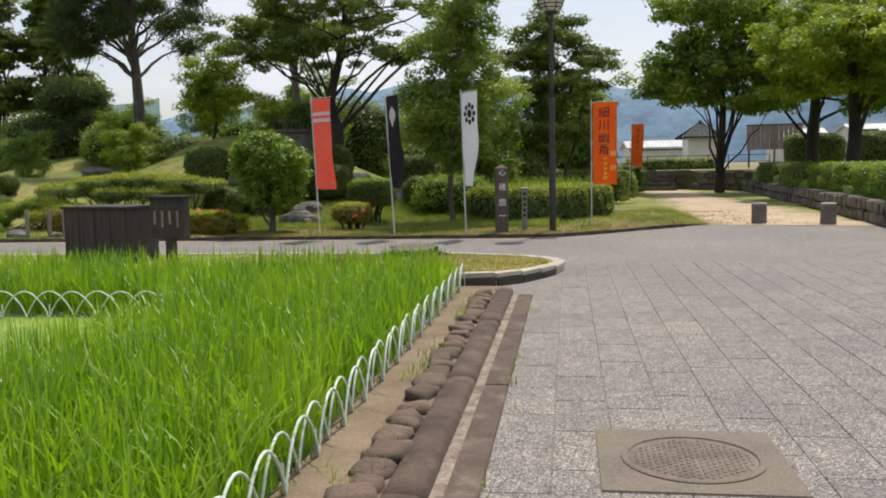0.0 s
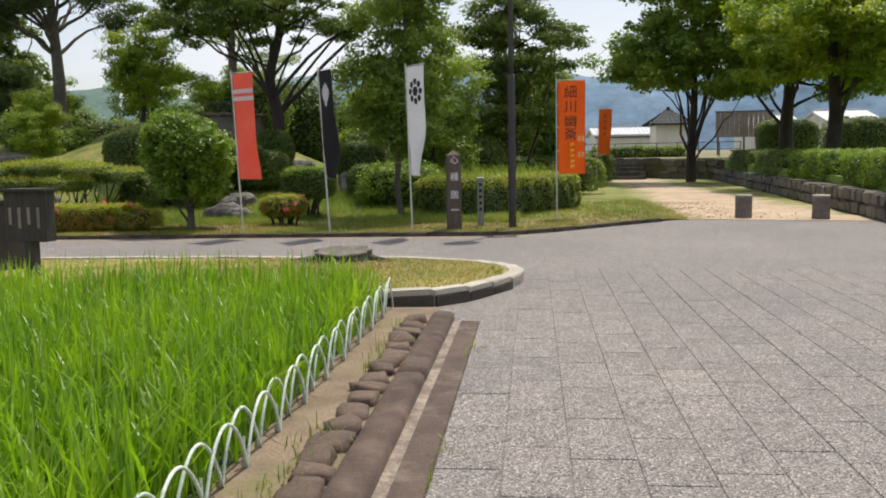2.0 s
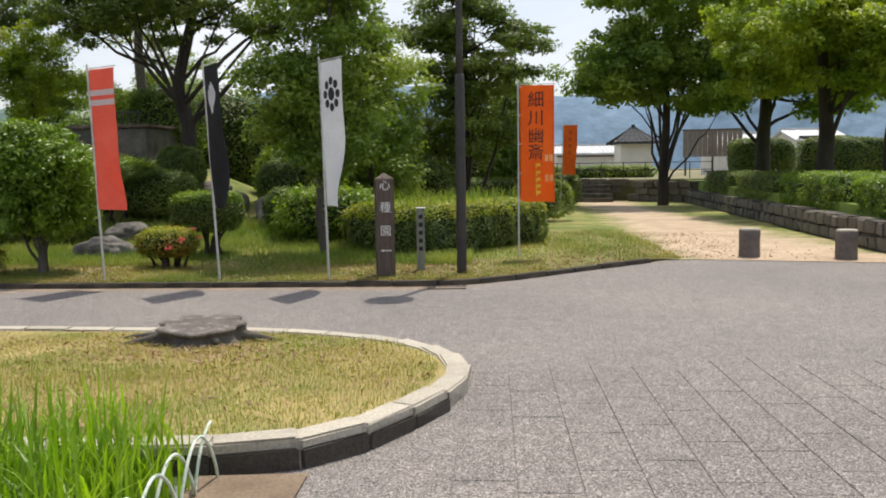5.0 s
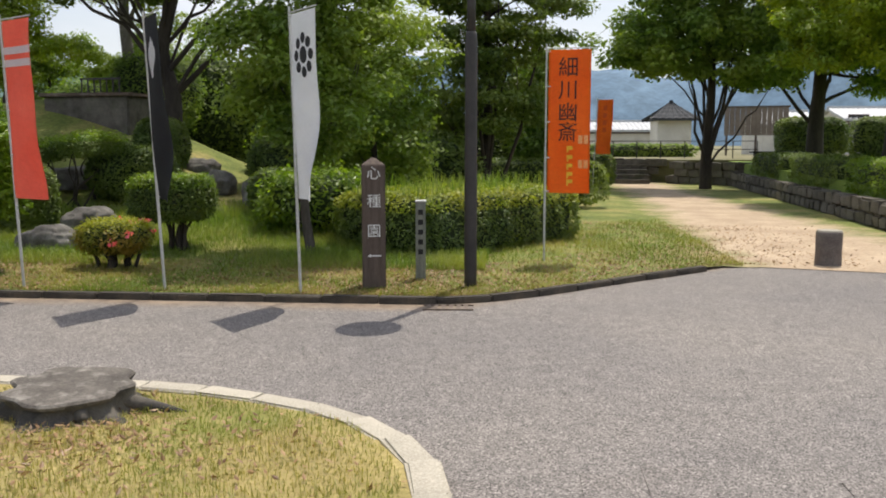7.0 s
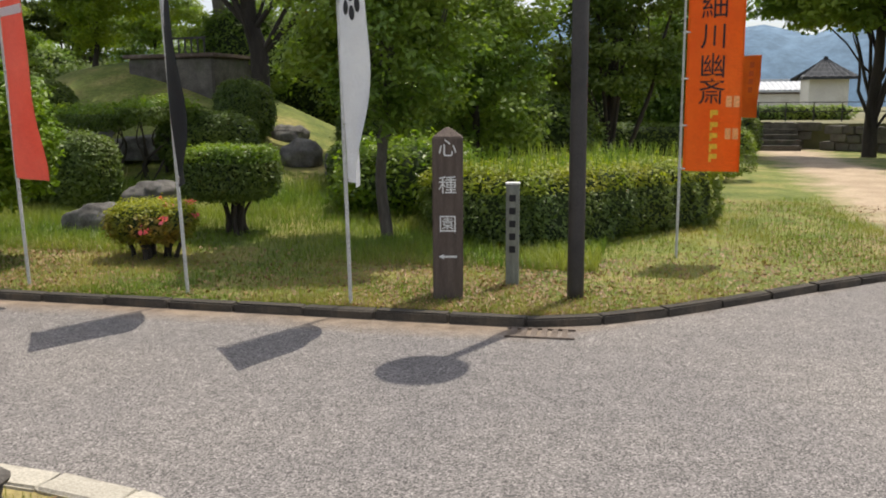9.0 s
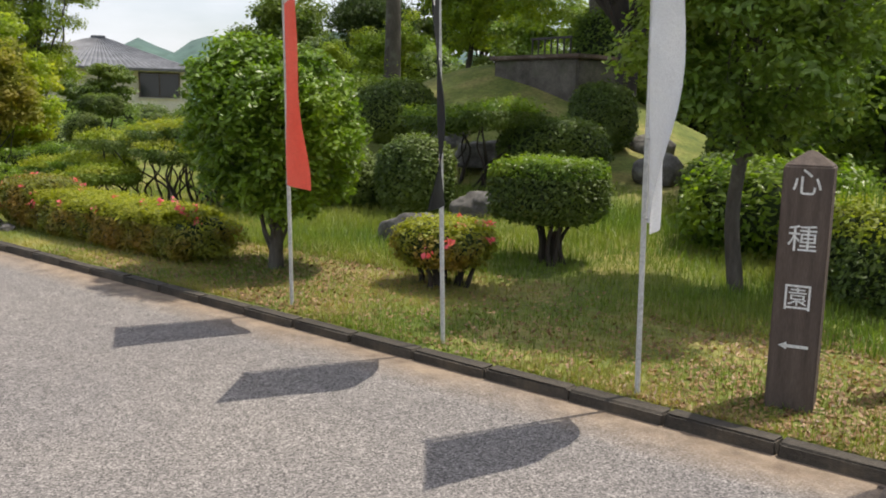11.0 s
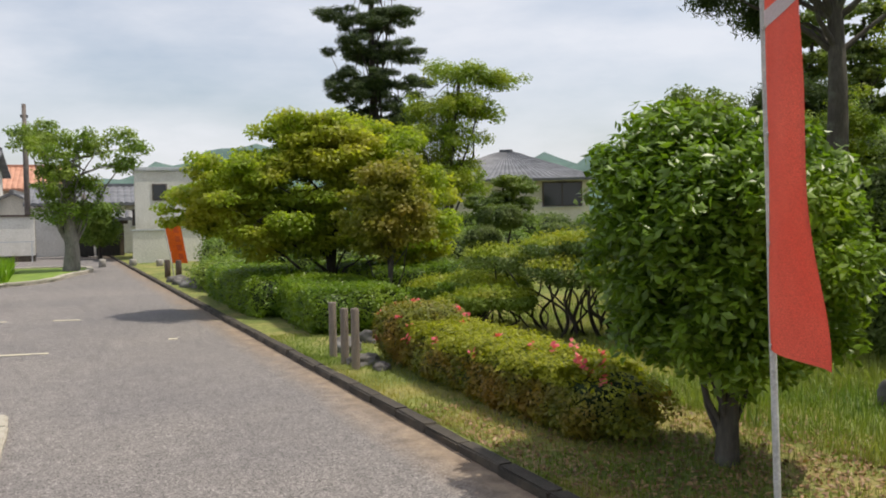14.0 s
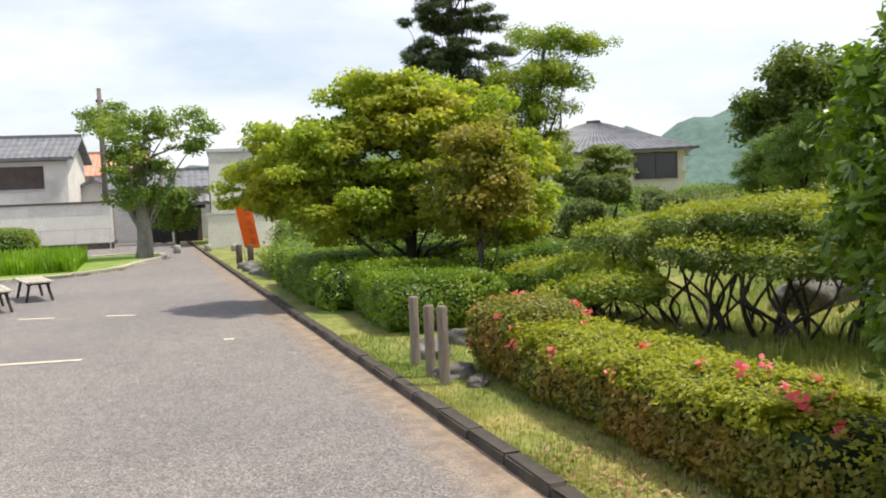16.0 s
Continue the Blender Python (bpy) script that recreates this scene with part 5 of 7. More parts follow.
    # big shade trees on the side terrace
    tree("shade_tree", (10.3, 33.8, 0.75), "large shade tree with drooping bright green boughs", [(-0.5, 0, 5.2, 3.4, 3.0, 1.6), (-2.2, -1.2, 4.2, 1.7, 1.6, 0.9), (1.8, -1.0, 4.6, 2.6, 2.4, 1.4), (-0.8, -2.6, 4.6, 2.2, 1.8, 1.0), (1.0, -3.2, 4.2, 2.0, 1.6, 1.0), (-2.2, -1.4, 3.3, 1.4, 1.3, 0.5), (0.6, -2.6, 3.1, 1.6, 1.3, 0.5), (2.4, -0.8, 3.3, 1.5, 1.3, 0.55)],
         [(0, 0, 0), (0.1, 0, 1.5), (0, 0, 3.0), (-0.2, 0, 5.5)], 0.34, M["leaf_fresh"], M["bark_dark"], 110, clumps=340, clump_r=0.5, leaves=72000, size=0.14, limbs=18, fork=0.4, flat=0.5)
    tree("shade_tree", (6.85, 41.0, 0.02), "large dark shade tree at the path end", [(-0.8, 0, 5.9, 2.8, 2.6, 1.5), (-2.6, -0.6, 5.0, 1.9, 1.8, 1.0), (1.6, 0, 5.6, 2.4, 2.2, 1.5), (-0.3, 0, 8.2, 3.0, 2.8, 1.6), (-1.7, -0.6, 4.4, 1.6, 1.4, 0.6), (1.5, -0.6, 4.1, 1.6, 1.4, 0.6)],
         [(0, 0, 0), (0.0, 0, 1.5), (0.1, 0, 3.5), (0, 0, 7)], 0.27, M["leaf_mid"], M["bark_dark"], 111, clumps=320, clump_r=0.58, leaves=58000, size=0.18, limbs=16, fork=0.4, flat=0.6)
    tree("shade_tree", (11.9, 45.0, 0.9), "large shade tree on the terrace lawn", [(0, 0, 5.2, 3.2, 3.0, 1.8), (1.8, -1, 4.6, 2.4, 2.2, 1.3), (0, 0, 7.4, 2.8, 2.6, 1.6), (-1.6, -1, 3.6, 1.8, 1.6, 0.6), (2.2, -1, 3.2, 1.8, 1.6, 0.6)],
         [(0, 0, 0), (0.0, 0, 1.8), (0.1, 0, 3.5), (0, 0, 7)], 0.42, M["leaf_mid"], M["bark_dark"], 112, clumps=260, clump_r=0.6, leaves=44000, size=0.19, limbs=14, fork=0.4, flat=0.6)
    tree("shade_tree", (13.6, 36.5, 0.8), "large yellow-green shade tree on the terrace", [(0, 0, 4.8, 3.0, 2.8, 1.7), (-1.4, -1.6, 4.4, 2.0, 1.8, 1.0), (0, 0, 6.8, 2.8, 2.6, 1.5), (-1.8, -1.4, 3.2, 1.6, 1.4, 0.5), (1.2, -1.6, 3.1, 1.8, 1.5, 0.5)],
         [(0, 0, 0), (0.0, 0, 1.6), (0.1, 0, 3.0), (0, 0, 6)], 0.4, M["leaf_fresh"], M["bark_dark"], 113, clumps=260, clump_r=0.55, leaves=46000, size=0.17, limbs=14, fork=0.4, flat=0.55)


def pine(name, loc, label, height, bare, spread, r, seed, leaves, reach=(0.0, 0.0)):
    rng = np.random.RandomState(seed)
    t = root(name, loc, label, "pine tree")
    stem = smooth3([(0, 0, -0.2), (0.05, 0, height * 0.25), (-0.1, 0.05, height * 0.55), (0.15, 0, height)])
    n = len(stem)
    items = [tube_arrays(stem, [r * (1.2 - 0.9 * i / (n - 1)) for i in range(n)], 10)]
    pads, V = [], []
    z = bare
    while z < height + 0.2:
        for k in range(5):
            a = rng.uniform(0, 6.28)
            d = spread * rng.uniform(0.25, 1.0) * (1 - 0.55 * (z - bare) / (height - bare + 0.1)) * 0.75
            c = Vector((d * math.cos(a) + reach[0] * rng.uniform(0, 1), d * math.sin(a) + reach[1], z + rng.uniform(-0.2, 0.25)))
            pads.append((tuple(c), rng.uniform(0.5, 0.9)))
            i = int(np.clip((z / height) * (n - 1), 0, n - 1))
            items += limb_arrays(rng, stem[i], [c], 0.07)
        z += 0.55
    C = np.array([p[0] for p in pads])
    R = np.array([p[1] for p in pads])
    k = rng.choice(len(C), leaves)
    e = unit(rng.normal(size=(leaves, 3)))
    P = C[k] + e * R[k][:, None] * rng.uniform(0.2, 1.0, leaves)[:, None] * np.array([1, 1, 0.55]) + rng.normal(size=(leaves, 3)) * 0.13
    N = rng.normal(size=(leaves, 3))
    mesh_np("trunk", *join_arrays(items), M["bark"], t, smooth=True)
    mesh_np("needles", *leaf_arrays(P, N, 0.2, 0.17, rng), M["leaf_pine"], t)
    return t


M["leaf_brown"] = leaf_material("brownish_maple_leaves", (0.19, 0.21, 0.03), (0.33, 0.33, 0.05), (0.38, 0.28, 0.06), glow=0.55)
build_trees()


# ---- garden things ----
def rock(name, loc, size, seed, label, rz=0.0, group="", mat="rock"):
    bm = bmesh.new()
    bmesh.ops.create_icosphere(bm, subdivisions=4, radius=1.0)
    for v in bm.verts:
        c = v.co.copy()
        f = 1 + 0.28 * noise.noise(c * 1.2 + Vector((seed, 0, 0))) + 0.12 * noise.noise(c * 3.5 + Vector((0, seed, 0))) - 0.10 * abs(noise.noise(c * 2.2 + Vector((0, 0, seed))))
        q = Vector([math.copysign(abs(u) ** 0.75, u) for u in c]) * f
        v.co = Vector((q.x * size[0], q.y * size[1], max(-0.25, q.z) * size[2]))
    ob = part(name, bm, M[mat], None, smooth=True)
    ob.matrix_basis = pose(*loc, 0, 0, rz)
    return tagged(ob, label, "rock", group)


def build_rocks():
    for i, (x, y, sx, sz) in enumerate(((-6.6, 21.0, 0.45, 0.3), (-8.2, 24.6, 0.6, 0.35), (-7.4, 25.6, 0.45, 0.4), (-5.6, 25.2, 0.5, 0.35), (-4.5, 24.4, 0.4, 0.45), (-6.4, 26.5, 0.35, 0.25), (-9.6, 24.9, 0.5, 0.3), (-11.9, 22.6, 0.55, 0.3), (-11.5, 19.5, 0.30, 0.2), (-13.4, 24.2, 0.5, 0.3), (-3.2, 25.8, 0.5, 0.4), (-15.8, 27.6, 0.5, 0.35), (-6.9, 22.7, 0.5, 0.25))):
        rock("garden_rock", G(x, y, 0.02), (sx, sx * 0.7, sz), 10 + i * 3.7, "grey weathered rock set in the garden mound", i * 37, "rocks on the mound")
    for i, (x, y, s) in enumerate(((-12.35, 18.2, 0.28), (-12.75, 18.75, 0.26), (-11.25, 18.02, 0.2), (-10.85, 18.1, 0.14), (-23.7, 18.1, 0.4), (-24.8, 18.0, 0.3), (-25.9, 18.0, 0.32))):
        rock("edge_stone", (x, y, ground_z(x, y)), (s, s * 0.65, s * 0.55), 50 + i * 2.9, "rounded grey edging stone on the verge", i * 51, "edging stones on the verge")


build_rocks()


def build_stump():
    """A wide old tree stump: flaring bark with root ribs, a tilted sawn top that overhangs a rotted side."""
    t = root("tree_stump", (-2.42, 13.70, island_z(13.70) - 0.02), "wide low grey tree stump with gnarled roots on the lawn", "tree stump")
    n = 48
    bm = bmesh.new()
    rings = []
    for z, r, rib in ((-0.06, 0.50, 0.12), (0.0, 0.44, 0.10), (0.05, 0.36, 0.05), (0.09, 0.335, 0.03), (0.125, 0.345, 0.02), (0.145, 0.355, 0.02)):
        row = []
        for i in range(n):
            a = 2 * math.pi * i / n
            k = r + rib * math.sin(a * 7 + 1.3 * math.sin(a * 2)) + 0.05 * noise.noise((math.cos(a) * 2, math.sin(a) * 2, z * 6))
            row.append(bm.verts.new((k * math.cos(a), k * 0.9 * math.sin(a), z + 0.03 * math.sin(a) * (z > 0.1) + 0.012 * noise.noise((a * 3, z * 9, 2.0)))))
        rings.append(row)
    for p, q in zip(rings, rings[1:]):
        for i in range(n):
            bm.faces.new((p[i], p[(i + 1) % n], q[(i + 1) % n], q[i]))
    part("bark", bm, M["rock_dark"], t, "dark rotting bark with root ribs", smooth=True)
    bm = bmesh.new()
    rows = [[], [], [], []]
    for i in range(n):
        a = 2 * math.pi * i / n
        k = 0.365 + 0.03 * math.sin(a * 7 + 1.3 * math.sin(a * 2)) + 0.05 * noise.noise((math.cos(a) * 2, math.sin(a) * 2, 1.0))
        for j, (f, z) in enumerate(((0.97, 0.135), (1.0, 0.155), (0.96, 0.168), (0.45, 0.174 + 0.008 * noise.noise((a * 2, 0, 0))))):
            rows[j].append(bm.verts.new((k * f * math.cos(a), k * 0.9 * f * math.sin(a), z + 0.03 * math.sin(a) * f)))
    mid = bm.verts.new((0.02, 0.0, 0.165))
    for p, q in zip(rows, rows[1:]):
        for i in range(n):
            bm.faces.new((p[i], p[(i + 1) % n], q[(i + 1) % n], q[i]))
    for i in range(n):
        bm.faces.new((rows[3][i], rows[3][(i + 1) % n], mid))
    part("sawn_top", bm, M["stump_top"], t, "cracked grey sawn top")
    rng = random.Random(3)
    for a, L in ((0.15, 0.75), (2.75, 0.95), (3.4, 0.8), (5.2, 0.6), (0.9, 0.55)):
        pts = [(r * math.cos(a + 0.25 * (r - 0.4) * rng.uniform(-1, 1)), r * 0.66 * math.sin(a), h) for r, h in ((0.28, 0.08), (0.42, 0.045), (L * 0.75, 0.015), (L, -0.03))]
        mesh_np("root", *tube_arrays(smooth3(pts), np.linspace(0.06, 0.018, 13), 8), M["rock_dark"], t, smooth=True)


build_stump()


def text_arrays(body, size, depth):
    """A word in the built-in font as a mesh."""
    cu = bpy.data.curves.new("lettering", "FONT")
    cu.body, cu.size, cu.align_x, cu.align_y, cu.extrude = body, size, "CENTER", "CENTER", depth
    ob = bpy.data.objects.new("lettering", cu)
    scene.collection.objects.link(ob)
    dg = bpy.context.evaluated_depsgraph_get()
    me = bpy.data.meshes.new_from_object(ob.evaluated_get(dg))
    bpy.data.objects.remove(ob)
    return me


def put_letters(body, name, material, parent, place, size, depth=0.003, bend=None, label=""):
    me = text_arrays(body, size, depth)
    me.name = name
    for v in me.vertices:
        v.co = place @ v.co
        if bend:
            v.co = bend(v.co)
    me.materials.clear()
    me.materials.append(material)
    ob = new(name, me)
    ob.parent = parent
    if label:
        ob["label"] = label
    return ob


CW, CH = 0.55, 1.86


def banner(loc, top, cloth_mat, label, turn, seed, lean=(0, 0), prints=None, w=CW, h=CH, group="banners along the verge", curl=0.05, taper=0.0):
    """A tall banner on a slim pole: pole with foot, top bar, ties, and a waving cloth with its prints."""
    t = root("banner", loc, label, "banner", group)
    rng = random.Random(seed)
    lx, ly = lean
    pole = [(lx * z / top, ly * z / top, z) for z in np.linspace(-0.12, top + 0.06, 8)]
    mesh_np("pole", *tube_arrays(pole, [0.0155] * 4 + [0.012] * 4, 10), M["pole_metal"], t, smooth=True)
    a = radians(turn)
    ux, uy = math.cos(a), math.sin(a)

    def at(u, v, off=0.0):
        """u along the cloth from the pole, v down from its top."""
        z = top - 0.02 - v
        s = 0.03 + u
        amp = curl * (v / h) ** 0.8 * (0.25 + u / w)
        d = amp * math.sin(2.4 * v + 5.5 * u + seed) + 0.5 * amp * math.sin(5.2 * v - 7 * u + 2 * seed) + off
        s *= 1 - taper * (v / h)
        return Vector((lx * z / top + ux * s - uy * d, ly * z / top + uy * s + ux * d, z - 0.02 * u * (v / h)))

    bar = [(lx + ux * s, ly + uy * s, top) for s in (-0.03, 0.2, 0.4, w + 0.06)]
    mesh_np("top_bar", *tube_arrays(bar, [0.007] * 4, 8), M["pole_metal"], t, smooth=True)
    nu, nv = 14, 44
    V, F = [], []
    for side in (0.0012, -0.0012):
        for j in range(nv + 1):
            for i in range(nu + 1):
                V.append(tuple(at(w * i / nu, h * j / nv, side)))
    m = (nu + 1) * (nv + 1)
    for j in range(nv):
        for i in range(nu):
            q = j * (nu + 1) + i
            F.append((q, q + nu + 1, q + nu + 2, q + 1))
            F.append((m + q, m + q + 1, m + q + nu + 2, m + q + nu + 1))
    for j in range(nv):
        for c in (0, nu):
            q = j * (nu + 1) + c
            F.append((q, m + q, m + q + nu + 1, q + nu + 1))
    c = mesh_np("cloth", V, F, cloth_mat, t, smooth=True)
    for v in (0.02, 0.47, 0.93, 1.4, h - 0.02):
        z = top - 0.02 - v
        tie = [(lx * z / top - 0.016 * ux, ly * z / top - 0.016 * uy, z), tuple(at(0.0, v))]
        mesh_np("tie", *tube_arrays(tie + [tuple(at(0.03, v))], [0.009, 0.011, 0.006], 6), M["pole_metal"], t)
    if prints:
        prints(c, at)
    return t


def print_shape(name, poly, mat, parent, at, label="", step=0.02):
    """A flat printed patch on both faces of a cloth; poly is a list of (u, v)."""
    bm = bmesh.new()
    for off in (0.004, -0.004):
        vs = [bm.verts.new(tuple(at(u, v, off))) for u, v in poly]
        c = bm.verts.new(tuple(at(sum(p[0] for p in poly) / len(poly), sum(p[1] for p in poly) / len(poly), off)))
        for i in range(len(vs)):
            bm.faces.new((vs[i], vs[(i + 1) % len(vs)], c))
    me = bpy.data.meshes.new(name)
    bm.to_mesh(me)
    bm.free()
    me.materials.append(mat)
    ob = new(name, me)
    ob.parent = parent
    if label:
        ob["label"] = label
    return ob


def oval(cu, cv, ru, rv, rot=0.0, n=18):
    return [(cu + ru * math.cos(t) * math.cos(rot) - rv * math.sin(t) * math.sin(rot), cv + ru * math.cos(t) * math.sin(rot) + rv * math.sin(t) * math.cos(rot)) for t in (2 * math.pi * i / n for i in range(n))]


def strip(u0, u1, v0, v1, n=8):
    return [(u0 + (u1 - u0) * i / n, v0) for i in range(n + 1)] + [(u1 - (u1 - u0) * i / n, v1) for i in range(n + 1)]


def prints_red(c, at):
    for v in (0.27, 0.40):
        for k in range(4):
            print_shape("stripe", strip(CW * k / 4, CW * (k + 1) / 4, v, v + 0.075, 3), M["cloth_white"], c, at, "white band")


def prints_white(c, at):
    u, v = CW / 2 + 0.01, 0.42
    print_shape("crest_disc", oval(u, v, 0.085, 0.085), M["ink"], c, at, "black crest disc")
    for i in range(8):
        a = 2 * math.pi * i / 8
        print_shape("crest_dot", oval(u + 0.165 * math.cos(a), v + 0.165 * math.sin(a), 0.054, 0.054), M["ink"], c, at)


def prints_black(c, at):
    u, v = CW / 2, 0.42
    for du, dv, ru, rv in ((0, 0.03, 0.13, 0.10), (-0.10, -0.03, 0.06, 0.09), (0.10, -0.03, 0.06, 0.09), (0, -0.10, 0.05, 0.11), (-0.06, -0.08, 0.045, 0.09), (0.06, -0.08, 0.045, 0.09), (0, 0.13, 0.06, 0.07)):
        print_shape("crest_leaf", oval(u + du, v + dv, ru, rv), M["cloth_white"], c, at, "white crest leaf")


def prints_orange(c, at):
    for ch, v in zip("細川幽斎", (0.24, 0.53, 0.82, 1.08)):
        for off, flip in ((0.005, 1), (-0.005, -1)):
            def bend(p, off=off):
                return at(p.x, p.y, off)
            place = Matrix.Translation((CW * 0.47, v, 0)) @ Matrix.Diagonal((1.0, -1, 1, 1))
            put_letters(ch, "character", M["ink"], c, place, 0.27, 0.0, bend)
    for i, v in enumerate((1.24, 1.36, 1.47, 1.58, 1.68)):
        print_shape("character_bar", strip(CW * 0.46, CW * 0.60, v, v + 0.05, 3), M["ink_yellow"], c, at, "yellow lettering")
        print_shape("character_bar", strip(CW * 0.46, CW * 0.50, v + 0.05, v + 0.085, 2), M["ink_yellow"], c, at)
    for v in (1.10, 1.42):
        for k in (0, 1):
            print_shape("character_bar", strip(CW * (0.73 + 0.13 * k), CW * (0.83 + 0.13 * k), v, v + 0.11, 3), M["cloth_pale"], c, at, "pale orange lettering")


M["cloth_pale"] = surface("pale_orange_ink", (0.92, 0.36, 0.12), (0.95, 0.45, 0.18), 3.0, 60.0, 0.75, 0.0)


def prints_plain(c, at):
    for i, v in enumerate((0.2, 0.45, 0.7, 0.95)):
        print_shape("character_bar", strip(CW * 0.38, CW * 0.62, v, v + 0.16, 3), M["ink_dim"], c, at, "dim dark lettering")


M["ink_dim"] = surface("faded_red_ink", (0.6, 0.08, 0.01), (0.7, 0.12, 0.012), 3.0, 60.0, 0.75, 0.0)


def build_banners():
    banner(G(-5.18, 17.83), 2.86, M["cloth_red"], "coral red banner with two white bands on a slim pole", -31, 1.0, (-0.10, 0.0), prints_red, taper=0.12)
    banner(G(-3.57, 17.80), 2.86, M["cloth_black"], "black banner with a white leaf crest on a slim pole", -54, 2.3, (-0.12, 0.0), prints_black)
    banner(G(-2.06, 17.72), 2.88, M["cloth_white"], "white banner with a black nine-disc crest on a slim pole", -50, 3.1, (-0.06, 0.0), prints_white, taper=0.25)
    banner(G(0.55, 20.53), 2.80, M["cloth_orange"], "orange banner with black lettering on a slim pole", -8, 0.6, (0.0, 0.0), prints_orange)
    banner((2.72, 39.7, 0.1), 3.05, M["cloth_orange"], "orange banner far along the earth path", -25, 4.0, (0.1, 0), prints_plain)
    banner((-27.75, 18.15, 0.07), 1.62, M["cloth_orange"], "small orange banner on a short pole by the drive", 75, 5.2, (-0.02, -0.28), prints_plain, w=0.42, h=1.22)


build_banners()


def build_lamp():
    t = root("street_lamp", G(-0.31, 18.36, 0.10), "dark brown steel lamp post with a ribbed globe", "street lamp")
    part("base", lathe_bm([(0.070, -0.2), (0.070, 0.0), (0.067, 2.55), (0.062, 2.62), (0.052, 2.66)], 20), M["lamp_metal"], t, smooth=True)
    part("pole", lathe_bm([(0.050, 2.6), (0.046, 3.0), (0.042, 4.30), (0.06, 4.34), (0.05, 4.38)], 18), M["lamp_metal"], t, smooth=True)
    head = part("globe", lathe_bm([(0.10, 4.40), (0.20, 4.48), (0.265, 4.64), (0.27, 4.78), (0.22, 4.93), (0.12, 5.02), (0.03, 5.05)], 28), M["globe"], t, "frosted lamp globe", smooth=True)
    part("collar", lathe_bm([(0.06, 4.35), (0.13, 4.37), (0.14, 4.41), (0.10, 4.43)], 20), M["lamp_metal"], t)
    for z, r in ((4.48, 0.208), (4.55, 0.244), (4.62, 0.266), (4.70, 0.277), (4.78, 0.277), (4.86, 0.255), (4.94, 0.215)):
        pts = [(r * math.cos(a), r * math.sin(a), z) for a in np.linspace(0, 2 * math.pi, 29)]
        mesh_np("rib", *tube_arrays(pts, [0.011] * 29, 6), M["lamp_metal"], head, smooth=True)
    for k in range(6):
        a = k * math.pi / 3
        pts = [(r * math.cos(a), r * math.sin(a), z) for r, z in ((0.11, 4.40), (0.21, 4.48), (0.275, 4.64), (0.28, 4.78), (0.225, 4.94), (0.06, 5.05))]
        mesh_np("stay", *tube_arrays(pts, [0.009] * 6, 6), M["lamp_metal"], head, smooth=True)
    part("cap", lathe_bm([(0.10, 5.01), (0.07, 5.06), (0.02, 5.10)], 18), M["lamp_metal"], head, smooth=True)


build_lamp()


